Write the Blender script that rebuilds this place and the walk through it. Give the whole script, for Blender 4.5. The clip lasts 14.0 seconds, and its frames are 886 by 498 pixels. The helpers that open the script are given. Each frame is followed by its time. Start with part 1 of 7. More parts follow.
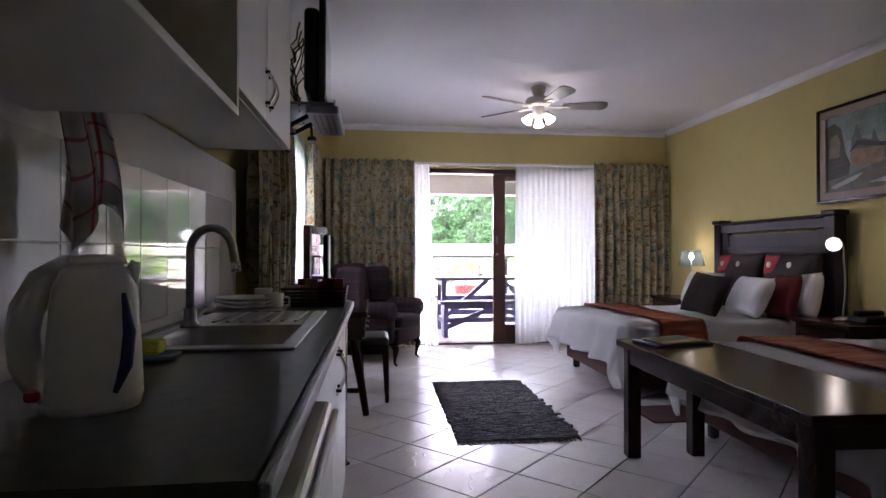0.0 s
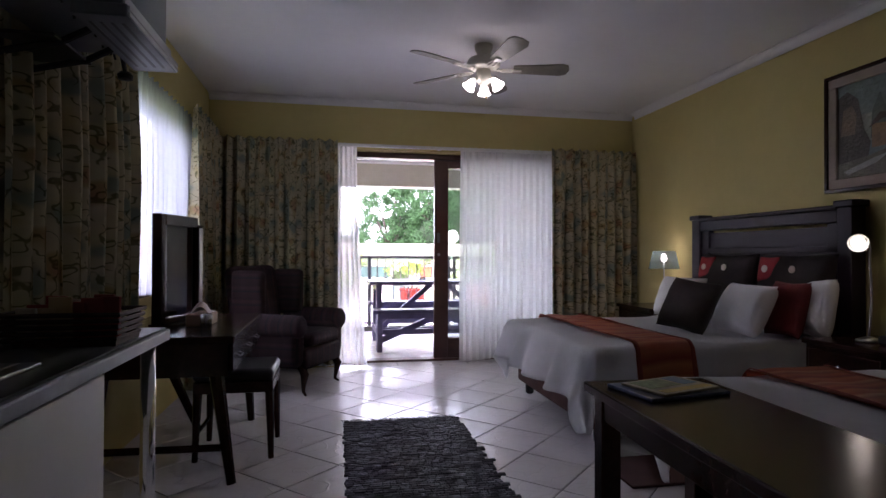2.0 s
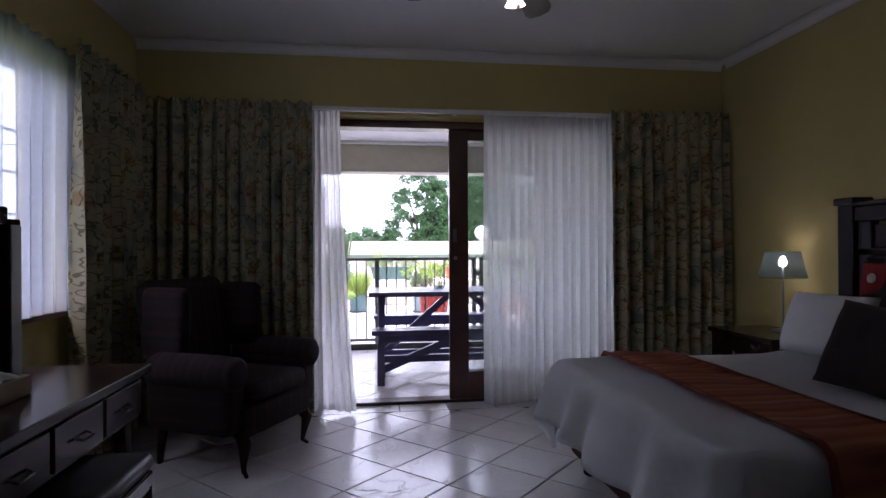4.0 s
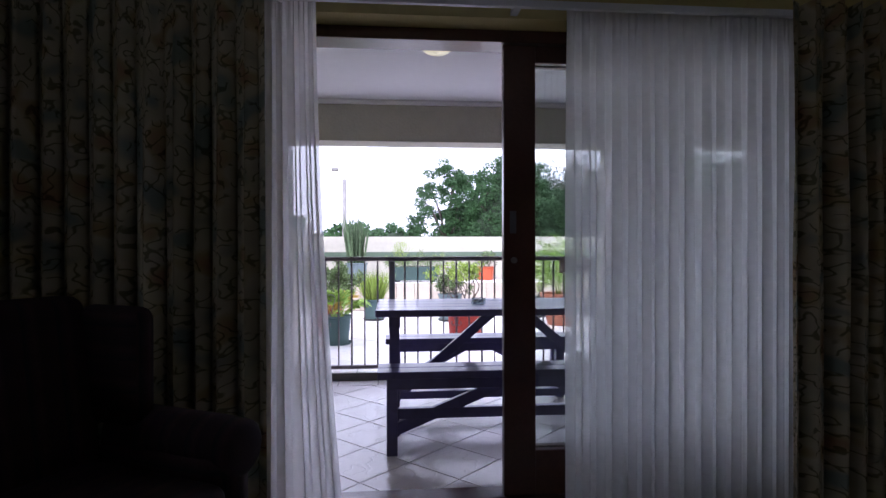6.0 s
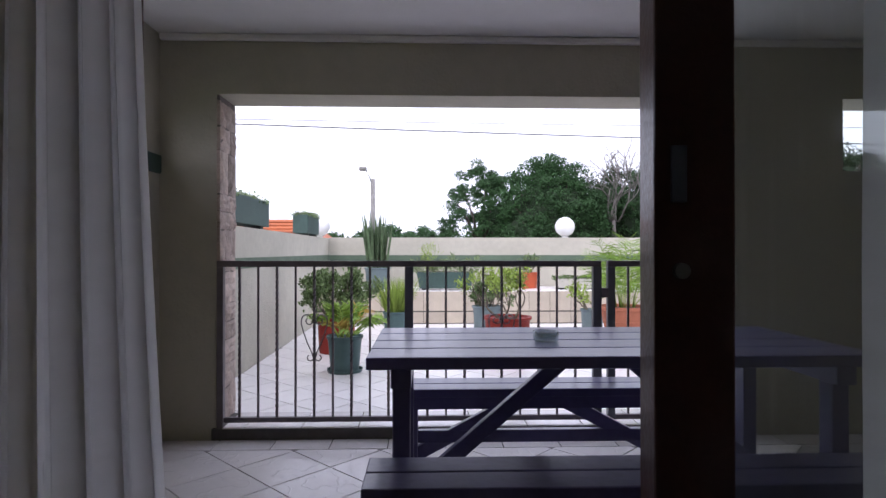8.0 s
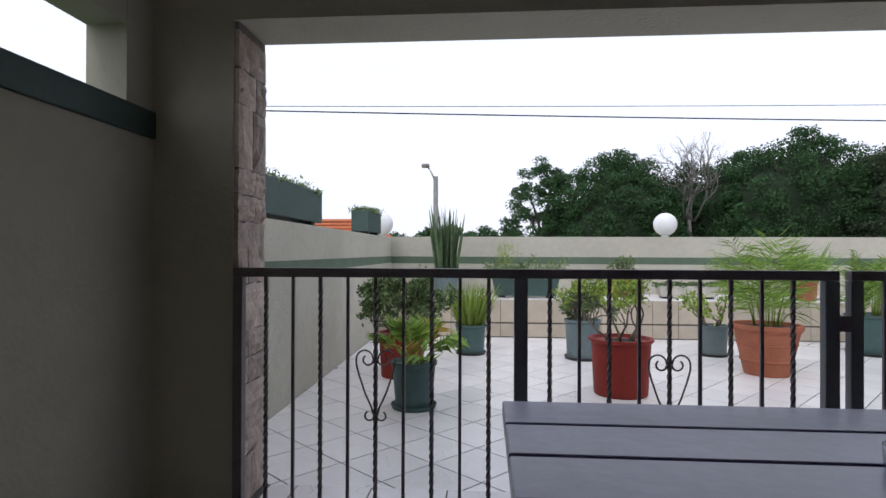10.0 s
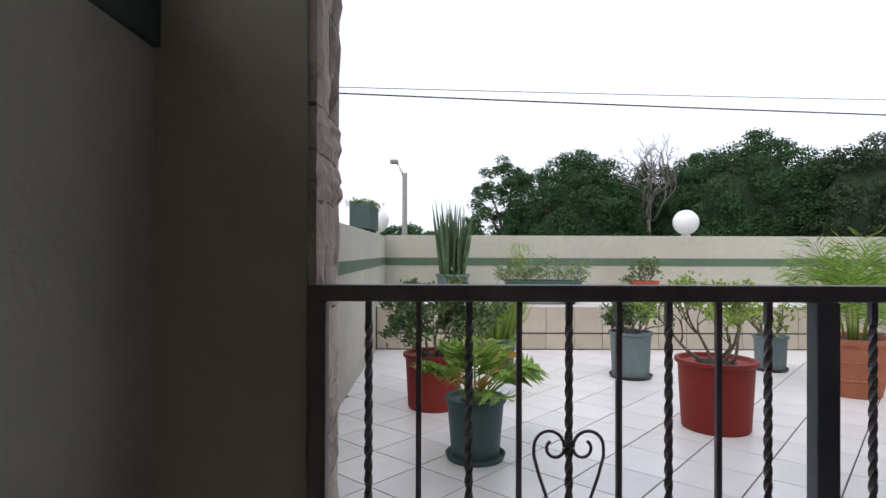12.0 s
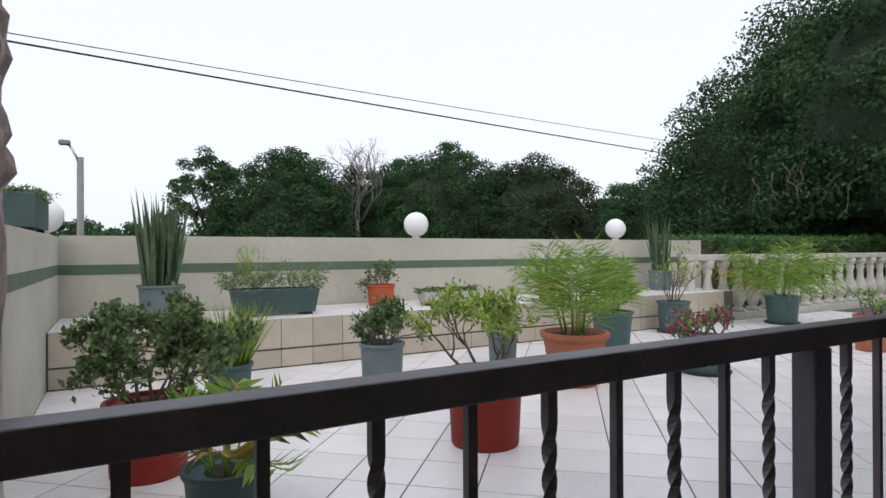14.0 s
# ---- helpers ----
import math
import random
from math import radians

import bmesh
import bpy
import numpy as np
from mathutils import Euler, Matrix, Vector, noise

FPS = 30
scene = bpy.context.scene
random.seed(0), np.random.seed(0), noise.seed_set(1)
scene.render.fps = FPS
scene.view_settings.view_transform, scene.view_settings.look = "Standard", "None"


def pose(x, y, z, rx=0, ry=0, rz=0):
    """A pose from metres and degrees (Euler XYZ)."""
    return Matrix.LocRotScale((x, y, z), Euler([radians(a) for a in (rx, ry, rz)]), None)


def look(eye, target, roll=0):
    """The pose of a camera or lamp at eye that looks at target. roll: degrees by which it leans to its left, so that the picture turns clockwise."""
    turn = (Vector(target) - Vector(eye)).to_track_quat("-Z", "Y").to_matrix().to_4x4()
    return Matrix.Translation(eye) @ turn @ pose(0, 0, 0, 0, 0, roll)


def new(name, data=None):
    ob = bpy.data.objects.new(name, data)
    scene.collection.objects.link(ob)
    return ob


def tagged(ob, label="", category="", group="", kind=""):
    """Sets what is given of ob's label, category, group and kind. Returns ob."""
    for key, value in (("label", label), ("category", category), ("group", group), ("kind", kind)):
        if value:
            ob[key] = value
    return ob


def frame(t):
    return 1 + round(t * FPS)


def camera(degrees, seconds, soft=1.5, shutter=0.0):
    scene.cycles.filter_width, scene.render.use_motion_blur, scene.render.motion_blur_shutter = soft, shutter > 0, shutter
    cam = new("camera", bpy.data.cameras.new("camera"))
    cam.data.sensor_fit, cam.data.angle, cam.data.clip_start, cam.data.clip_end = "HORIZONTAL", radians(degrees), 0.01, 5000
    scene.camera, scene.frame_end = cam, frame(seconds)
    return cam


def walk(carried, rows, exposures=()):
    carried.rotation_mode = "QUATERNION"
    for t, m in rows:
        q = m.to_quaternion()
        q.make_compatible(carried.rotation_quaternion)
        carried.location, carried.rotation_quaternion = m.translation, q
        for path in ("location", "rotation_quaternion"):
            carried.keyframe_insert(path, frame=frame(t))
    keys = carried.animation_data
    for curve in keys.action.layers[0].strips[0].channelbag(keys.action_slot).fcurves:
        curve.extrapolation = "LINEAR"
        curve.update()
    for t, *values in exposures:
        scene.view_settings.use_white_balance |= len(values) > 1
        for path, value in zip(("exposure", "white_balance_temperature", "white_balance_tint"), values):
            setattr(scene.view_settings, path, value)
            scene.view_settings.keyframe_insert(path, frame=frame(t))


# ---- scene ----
cam = camera(76.0, 14.0)
PATH = [
    (0, (0.182, 0.147, 1.08), (0.42, 2.133, 1.098), -0.0),
    (0.5, (0.243, 0.346, 1.098), (0.56, 2.321, 1.116), -0.1),
    (1, (0.35, 0.589, 1.086), (0.717, 2.555, 1.107), -0.0),
    (1.5, (0.485, 0.838, 1.086), (0.855, 2.803, 1.108), 0.0),
    (2, (0.59, 1.172, 1.079), (0.969, 3.135, 1.099), 0.2),
    (2.2, (0.629, 1.274, 1.081), (1.002, 3.239, 1.103), 0.1),
    (4.3, (1.009, 2.878, 1.139), (1.245, 4.864, 1.142), -0.2),
    (4.5, (1.009, 3.016, 1.129), (1.229, 5.003, 1.131), -0.1),
    (5, (1.016, 3.457, 1.127), (1.224, 5.446, 1.132), 0.1),
    (5.5, (1.089, 3.909, 1.125), (1.28, 5.899, 1.136), 0.0),
    (6, (1.108, 4.369, 1.137), (1.283, 6.362, 1.132), -0.1),
    (6.5, (1.146, 4.758, 1.133), (1.314, 6.751, 1.132), 0.1),
    (7, (1.203, 5.165, 1.125), (1.351, 7.16, 1.129), -0.0),
    (9.3, (1.144, 6.703, 1.11), (1.089, 8.702, 1.12), 0.3),
    (9.5, (1.094, 6.829, 1.116), (1.024, 8.828, 1.126), 0.3),
    (10, (0.957, 7.112, 1.124), (0.809, 9.107, 1.134), 0.2),
    (10.5, (0.76, 7.4, 1.099), (0.596, 9.393, 1.117), 0.11),
    (11, (0.573, 7.668, 1.093), (0.417, 9.662, 1.11), 0.09),
    (11.5, (0.391, 7.895, 1.119), (0.27, 9.891, 1.13), 0.31),
    (12, (0.231, 8.076, 1.131), (0.247, 10.076, 1.141), 0.19),
    (12.5, (0.143, 8.283, 1.133), (0.369, 10.27, 1.138), 0.18),
    (13, (0.092, 8.506, 1.157), (0.488, 10.466, 1.161), 0.11),
    (13.3, (0.062, 8.605, 1.171), (0.596, 10.532, 1.179), 0.03),
    (13.5, (0.05, 8.664, 1.189), (0.725, 10.547, 1.195), -0.2),
    (14, (0.078, 8.813, 1.187), (1.061, 10.554, 1.192), -0.24),
]
EXPOSURES = ((0.0, 4.6, 6100, 30), (0.5, 4.28, 6100, 30), (1.5, 3.8, 6150, 30), (2.2, 3.46, 6150, 29), (4.3, 2.3, 5800, 28), (5.0, 1.97, 5700, 28), (6.5, 1.5, 5800, 25), (7.1, 1.25, 5900, 24), (9.3, 0.35, 6200, 14), (10.0, 0.15, 6200, 12), (10.5, 0.0, 6200, 11), (11.0, 0.05, 6300, 13), (11.5, 0.2, 6300, 11), (12.5, 0.3, 6350, 11), (13.3, 0.2, 6350, 11), (14.0, 0.05, 6350, 11))
walk(cam, [(t, look(eye, target, roll)) for t, eye, target, roll in PATH], EXPOSURES)

# ---- light ----
world = bpy.data.worlds.new("world")
scene.world = world
world.use_nodes = True
wn, wl = world.node_tree.nodes, world.node_tree.links
sky = wn.new("ShaderNodeTexSky")
sky.sky_type, sky.sun_disc = "NISHITA", False
sky.sun_elevation, sky.sun_rotation = radians(52), radians(200)
sky.dust_density = 6.0
cloud = wn.new("ShaderNodeMix")
cloud.data_type = "RGBA"
cloud.inputs["Factor"].default_value = 0.86
cloud.inputs["B"].default_value = (8.65, 8.9, 9.7, 1)
wl.new(sky.outputs["Color"], cloud.inputs["A"])
wl.new(cloud.outputs["Result"], wn["Background"].inputs["Color"])
wn["Background"].inputs["Strength"].default_value = 0.12

sun_data = bpy.data.lights.new("sun", "SUN")
sun_data.energy, sun_data.angle, sun_data.color = 0.6, radians(25), (1.0, 0.96, 0.9)
sun = new("sun", sun_data)
sun.matrix_world = look((0, 0, 30), (6, 16.5, 6.0))


def lamp(name, place, watts, radius, color):
    data = bpy.data.lights.new(name, "POINT")
    data.energy, data.shadow_soft_size, data.color = watts, radius, color
    ob = new(name, data)
    ob.location = place
    return ob


# ---- materials ----
def mat(name, col, rough=0.5, metal=0.0, var=0.1, scale=6.0, bump=0.0, bscale=80.0, rnd=0.0, island=0.0, leaf=0.0, coat=0.0):
    m = bpy.data.materials.new(name)
    m.use_nodes = True
    n, l = m.node_tree.nodes, m.node_tree.links
    p = n["Principled BSDF"]
    p.inputs["Roughness"].default_value, p.inputs["Metallic"].default_value = rough, metal
    p.inputs["Coat Weight"].default_value = coat
    p.inputs["Coat Roughness"].default_value = 0.12
    tc = n.new("ShaderNodeTexCoord")
    big, fine = n.new("ShaderNodeTexNoise"), n.new("ShaderNodeTexNoise")
    big.inputs["Scale"].default_value, big.inputs["Detail"].default_value = scale, 5
    fine.inputs["Scale"].default_value, fine.inputs["Detail"].default_value = scale * 9, 3
    for q in (big, fine):
        l.new(tc.outputs["Object"], q.inputs["Vector"])
    add = n.new("ShaderNodeMath")
    add.operation = "MULTIPLY_ADD"
    add.inputs[1].default_value = 0.5
    l.new(fine.outputs["Fac"], add.inputs[0])
    l.new(big.outputs["Fac"], add.inputs[2])
    last = n.new("ShaderNodeMapRange")
    last.inputs["From Min"].default_value, last.inputs["From Max"].default_value = 0.45, 1.05
    last.inputs["To Min"].default_value, last.inputs["To Max"].default_value = 1 - var, 1 + var
    l.new(add.outputs[0], last.inputs["Value"])
    value = last.outputs["Result"]
    for amount, node, socket in ((rnd, "ShaderNodeObjectInfo", "Random"), (island, "ShaderNodeNewGeometry", "Random Per Island")):
        if amount:
            src = n.new(node)
            r = n.new("ShaderNodeMapRange")
            r.inputs["To Min"].default_value, r.inputs["To Max"].default_value = 1 - amount, 1 + amount
            l.new(src.outputs[socket], r.inputs["Value"])
            mul = n.new("ShaderNodeMath")
            mul.operation = "MULTIPLY"
            l.new(value, mul.inputs[0])
            l.new(r.outputs["Result"], mul.inputs[1])
            value = mul.outputs[0]
    hsv = n.new("ShaderNodeHueSaturation")
    hsv.inputs["Color"].default_value = (*col, 1)
    l.new(value, hsv.inputs["Value"])
    l.new(hsv.outputs["Color"], p.inputs["Base Color"])
    if bump:
        bn, b = n.new("ShaderNodeTexNoise"), n.new("ShaderNodeBump")
        bn.inputs["Scale"].default_value, bn.inputs["Detail"].default_value = bscale, 6
        b.inputs["Strength"].default_value, b.inputs["Distance"].default_value = bump, 0.01
        l.new(tc.outputs["Object"], bn.inputs["Vector"])
        l.new(bn.outputs["Fac"], b.inputs["Height"])
        l.new(b.outputs["Normal"], p.inputs["Normal"])
    if leaf:
        p.inputs["Specular IOR Level"].default_value = 0.2
        t, mix = n.new("ShaderNodeBsdfTranslucent"), n.new("ShaderNodeMixShader")
        l.new(hsv.outputs["Color"], t.inputs["Color"])
        mix.inputs["Fac"].default_value = leaf
        l.new(p.outputs["BSDF"], mix.inputs[1])
        l.new(t.outputs["BSDF"], mix.inputs[2])
        l.new(mix.outputs["Shader"], n["Material Output"].inputs["Surface"])
    return m


def glow(name, col, strength):
    m = bpy.data.materials.new(name)
    m.use_nodes = True
    p = m.node_tree.nodes["Principled BSDF"]
    p.inputs["Base Color"].default_value = (*col, 1)
    p.inputs["Emission Color"].default_value = (*col, 1)
    p.inputs["Emission Strength"].default_value = strength
    return m


def sheer_cloth(name, col, clear):
    m = bpy.data.materials.new(name)
    m.use_nodes = True
    n, l = m.node_tree.nodes, m.node_tree.links
    n.remove(n["Principled BSDF"])
    d, t, c = n.new("ShaderNodeBsdfDiffuse"), n.new("ShaderNodeBsdfTranslucent"), n.new("ShaderNodeBsdfTransparent")
    a, b = n.new("ShaderNodeMixShader"), n.new("ShaderNodeMixShader")
    uv, weave = n.new("ShaderNodeTexCoord"), n.new("ShaderNodeTexNoise")
    weave.inputs["Scale"].default_value = 26
    r = n.new("ShaderNodeMapRange")
    r.inputs["To Min"].default_value, r.inputs["To Max"].default_value = clear - 0.06, clear + 0.06
    l.new(uv.outputs["UV"], weave.inputs["Vector"])
    l.new(weave.outputs["Fac"], r.inputs["Value"])
    d.inputs["Color"].default_value = t.inputs["Color"].default_value = (*col, 1)
    a.inputs["Fac"].default_value = 0.96
    l.new(d.outputs[0], a.inputs[1])
    l.new(t.outputs[0], a.inputs[2])
    l.new(r.outputs["Result"], b.inputs["Fac"])
    l.new(a.outputs[0], b.inputs[1])
    l.new(c.outputs[0], b.inputs[2])
    l.new(b.outputs[0], n["Material Output"].inputs["Surface"])
    return m


def ramp(n, stops, mode="LINEAR"):
    r = n.new("ShaderNodeValToRGB")
    r.color_ramp.interpolation = mode
    e = r.color_ramp.elements
    while len(e) < len(stops):
        e.new(0.5)
    for k, (pos, col) in zip(e, stops):
        k.position, k.color = pos, (*col, 1)
    return r


def floral_cloth(name):
    """Cream cloth with soft blue, green and rust blooms and thin dark scrolls, over the cloth's own width."""
    m = bpy.data.materials.new(name)
    m.use_nodes = True
    n, l = m.node_tree.nodes, m.node_tree.links
    p = n["Principled BSDF"]
    p.inputs["Roughness"].default_value = 0.9
    uv = n.new("ShaderNodeTexCoord")
    bloom, curl, curl2 = (n.new("ShaderNodeTexNoise") for _ in range(3))
    for q, s in ((bloom, 6.5), (curl, 17.0), (curl2, 13.0)):
        q.inputs["Scale"].default_value, q.inputs["Detail"].default_value = s, 1.0
        l.new(uv.outputs["UV"], q.inputs["Vector"])
    base = ramp(n, ((0.0, (0.16, 0.20, 0.16)), (0.34, (0.20, 0.23, 0.18)), (0.43, (0.37, 0.33, 0.21)), (0.57, (0.43, 0.37, 0.24)), (0.64, (0.34, 0.27, 0.13)), (0.73, (0.32, 0.19, 0.10))))
    l.new(bloom.outputs["Fac"], base.inputs["Fac"])
    line = ramp(n, ((0.0, (1, 1, 1)), (0.465, (1, 1, 1)), (0.485, (0.36, 0.38, 0.30)), (0.515, (0.36, 0.38, 0.30)), (0.535, (1, 1, 1))))
    l.new(curl.outputs["Fac"], line.inputs["Fac"])
    gate = ramp(n, ((0.42, (0, 0, 0)), (0.47, (1, 1, 1))))
    l.new(curl2.outputs["Fac"], gate.inputs["Fac"])
    soft = n.new("ShaderNodeMix")
    soft.data_type = "RGBA"
    soft.inputs["A"].default_value = (1, 1, 1, 1)
    l.new(gate.outputs["Color"], soft.inputs["Factor"])
    l.new(line.outputs["Color"], soft.inputs["B"])
    mul = n.new("ShaderNodeMix")
    mul.data_type, mul.blend_type = "RGBA", "MULTIPLY"
    mul.inputs["Factor"].default_value = 1
    l.new(base.outputs["Color"], mul.inputs["A"])
    l.new(soft.outputs["Result"], mul.inputs["B"])
    l.new(mul.outputs["Result"], p.inputs["Base Color"])
    t, mix = n.new("ShaderNodeBsdfTranslucent"), n.new("ShaderNodeMixShader")
    l.new(mul.outputs["Result"], t.inputs["Color"])
    mix.inputs["Fac"].default_value = 0.01
    l.new(p.outputs["BSDF"], mix.inputs[1])
    l.new(t.outputs["BSDF"], mix.inputs[2])
    l.new(mix.outputs["Shader"], n["Material Output"].inputs["Surface"])
    return m


def banded_cloth(name, stops, scale, axis="X", distort=0.6, rough=0.85, cross=None):
    """Woven bands along one axis of the UV map; cross adds a second set across, for checks."""
    m = bpy.data.materials.new(name)
    m.use_nodes = True
    n, l = m.node_tree.nodes, m.node_tree.links
    p = n["Principled BSDF"]
    p.inputs["Roughness"].default_value = rough
    uv = n.new("ShaderNodeTexCoord")

    def bands(direction, cols):
        w = n.new("ShaderNodeTexWave")
        w.bands_direction, w.wave_profile = direction, "SAW"
        w.inputs["Scale"].default_value, w.inputs["Distortion"].default_value = scale, distort
        w.inputs["Detail"].default_value = 1
        l.new(uv.outputs["UV"], w.inputs["Vector"])
        r = ramp(n, cols)
        l.new(w.outputs["Color"], r.inputs["Fac"])
        return r.outputs["Color"]

    col = bands(axis, stops)
    if cross:
        mul = n.new("ShaderNodeMix")
        mul.data_type, mul.blend_type = "RGBA", "MULTIPLY"
        mul.inputs["Factor"].default_value = 1
        l.new(col, mul.inputs["A"])
        l.new(bands("Y" if axis == "X" else "X", cross), mul.inputs["B"])
        col = mul.outputs["Result"]
    l.new(col, p.inputs["Base Color"])
    nz, b = n.new("ShaderNodeTexNoise"), n.new("ShaderNodeBump")
    nz.inputs["Scale"].default_value = 300
    b.inputs["Strength"].default_value, b.inputs["Distance"].default_value = 0.4, 0.004
    l.new(uv.outputs["UV"], nz.inputs["Vector"])
    l.new(nz.outputs["Fac"], b.inputs["Height"])
    l.new(b.outputs["Normal"], p.inputs["Normal"])
    return m


def tile_glaze(name, col, rough, rnd, crack):
    """Glazed floor tile with faint raised veins and a little dirt."""
    m = mat(name, col, rough, var=0.06, scale=3.0, rnd=rnd)
    n, l = m.node_tree.nodes, m.node_tree.links
    p = n["Principled BSDF"]
    tc, info, comb, noise_a = (n.new(k) for k in ("ShaderNodeTexCoord", "ShaderNodeObjectInfo", "ShaderNodeVectorMath", "ShaderNodeTexNoise"))
    comb.operation = "ADD"
    l.new(tc.outputs["Object"], comb.inputs[0])
    l.new(info.outputs["Location"], comb.inputs[1])
    noise_a.inputs["Scale"].default_value, noise_a.inputs["Detail"].default_value = 4.0, 2
    l.new(comb.outputs[0], noise_a.inputs["Vector"])
    vein = ramp(n, ((0.0, (0, 0, 0)), (0.485, (0, 0, 0)), (0.5, (1, 1, 1)), (0.515, (0, 0, 0))))
    l.new(noise_a.outputs["Fac"], vein.inputs["Fac"])
    b = n.new("ShaderNodeBump")
    b.inputs["Strength"].default_value, b.inputs["Distance"].default_value = crack, 0.004
    l.new(vein.outputs["Color"], b.inputs["Height"])
    l.new(b.outputs["Normal"], p.inputs["Normal"])
    return m


def plaster(name, col, bump=0.25, rough=0.85, var=0.06):
    return mat(name, col, rough, var=var, scale=1.3, bump=bump, bscale=45)


M_YELLOW = plaster("yellow_wall_paint", (0.59, 0.49, 0.20), 0.15)
M_WHITE_WALL = plaster("white_wall_paint", (0.74, 0.73, 0.70), 0.15)
M_CEIL = plaster("ceiling_paint", (0.80, 0.79, 0.81), 0.06, var=0.03)
M_CREAM = plaster("cream_outdoor_plaster", (0.49, 0.47, 0.395), 0.5, var=0.14)
M_BALC = plaster("balcony_plaster", (0.45, 0.43, 0.35), 0.4, var=0.1)
M_BALC_CEIL = plaster("balcony_ceiling_paint", (0.82, 0.81, 0.81), 0.08, var=0.03)
M_GREEN_TRIM = mat("dark_green_paint", (0.045, 0.085, 0.075), 0.5, var=0.2, scale=4, bump=0.1)
M_GREEN_BAND = mat("green_band_paint", (0.10, 0.15, 0.10), 0.7, var=0.2, scale=4, bump=0.15)
M_TILE_IN = tile_glaze("room_tile", (0.77, 0.74, 0.75), 0.19, 0.05, 0.3)
M_TILE_OUT = tile_glaze("terrace_tile", (0.79, 0.77, 0.77), 0.3, 0.06, 0.3)
M_TILE_STEP = mat("beige_step_tile", (0.48, 0.42, 0.34), 0.35, var=0.12, scale=5, rnd=0.08, bump=0.05)
M_GROUT = mat("grout", (0.10, 0.095, 0.09), 0.9, var=0.25, scale=20)
M_GROUT_OUT = mat("terrace_grout", (0.10, 0.095, 0.088), 0.9, var=0.25, scale=20)
M_DOORWOOD = mat("red_brown_door_wood", (0.085, 0.032, 0.02), 0.35, var=0.35, scale=5, bump=0.15, coat=0.3)
M_DARKWOOD = mat("dark_stained_wood", (0.034, 0.014, 0.010), 0.20, var=0.4, scale=4, bump=0.05)
M_DARKWOOD.node_tree.nodes["Principled BSDF"].inputs["Specular IOR Level"].default_value = 0.28
M_BLUEWOOD = mat("dark_headboard_wood", (0.024, 0.014, 0.022), 0.35, var=0.25, scale=4, bump=0.08)
M_BLUEWOOD.node_tree.nodes["Principled BSDF"].inputs["Specular IOR Level"].default_value = 0.25
M_TABLEWOOD = mat("varnished_plank", (0.125, 0.115, 0.255), 0.30, var=0.3, scale=3, bump=0.1, bscale=25, coat=0.2, rnd=0.15)
M_IRON = mat("black_painted_iron", (0.155, 0.135, 0.148), 0.45, var=0.3, scale=12, bump=0.1)
M_POST = mat("grey_painted_steel", (0.13, 0.14, 0.16), 0.35, var=0.2, scale=10)
M_CHROME = mat("chrome", (0.75, 0.75, 0.76), 0.12, 1.0, var=0.03)
M_STEEL = mat("brushed_steel", (0.42, 0.42, 0.41), 0.38, 1.0, var=0.1, scale=12)
M_CABINET = mat("white_melamine", (0.86, 0.85, 0.81), 0.4, var=0.03, scale=2)
M_SHELF_IN = mat("cream_melamine", (0.74, 0.69, 0.55), 0.5, var=0.05, scale=2)
M_COUNTER = mat("dark_grey_laminate", (0.062, 0.068, 0.058), 0.36, var=0.45, scale=30)
M_EDGE = mat("laminate_edge", (0.22, 0.22, 0.23), 0.35, var=0.1, scale=20)
M_SPLASH = mat("white_wall_tile", (0.70, 0.69, 0.67), 0.05, var=0.02, scale=2, rnd=0.02)
M_WHITE_PLASTIC = mat("white_plastic", (0.80, 0.80, 0.79), 0.35, var=0.03)
M_OPAL = mat("opal_globe", (0.86, 0.86, 0.86), 0.25, var=0.03, scale=3)
M_BLACK = mat("black_plastic", (0.012, 0.012, 0.013), 0.35, var=0.2, scale=10)
M_SCREEN = mat("dark_screen", (0.02, 0.02, 0.022), 0.08, var=0.02)
M_MIRROR = mat("mirror", (0.14, 0.14, 0.16), 0.01, 1.0, var=0.0)
M_FAN = mat("cream_enamel", (0.45, 0.43, 0.37), 0.35, var=0.05)
M_BRASS = mat("aged_brass", (0.45, 0.36, 0.20), 0.3, 1.0, var=0.1)
M_DUVET = mat("white_cotton", (0.87, 0.87, 0.89), 0.85, var=0.04, scale=5, bump=0.35, bscale=14)
M_PILLOW = mat("white_pillowcase", (0.80, 0.79, 0.80), 0.85, var=0.03, scale=5, bump=0.3, bscale=18)
M_VALANCE = mat("maroon_bed_base", (0.09, 0.035, 0.03), 0.8, var=0.2, scale=8, bump=0.2)
M_DARKCLOTH = mat("dark_brown_velvet", (0.028, 0.018, 0.016), 0.9, var=0.3, scale=20, bump=0.3, bscale=120)
M_REDCLOTH = mat("red_cloth", (0.30, 0.018, 0.02), 0.85, var=0.2, scale=20, bump=0.3, bscale=120)
M_BUTTON = mat("pale_applique", (0.6, 0.5, 0.45), 0.7)
M_SEAT = mat("black_leatherette", (0.016, 0.015, 0.016), 0.4, var=0.2, scale=15, bump=0.1)
M_RUG = mat("grey_rag_weave", (0.12, 0.12, 0.14), 0.95, var=0.5, scale=14, bump=0.8, bscale=160, island=0.32)
M_FLORAL = floral_cloth("floral_curtain_cloth")
M_SHEER = sheer_cloth("white_sheer", (0.975, 0.975, 0.985), 0.20)
# darkened copy of the door sheer: the side window's weaker light is in the colour
M_SHEER_DIM = sheer_cloth("dimmed_white_sheer", (0.33, 0.34, 0.40), 0.18)
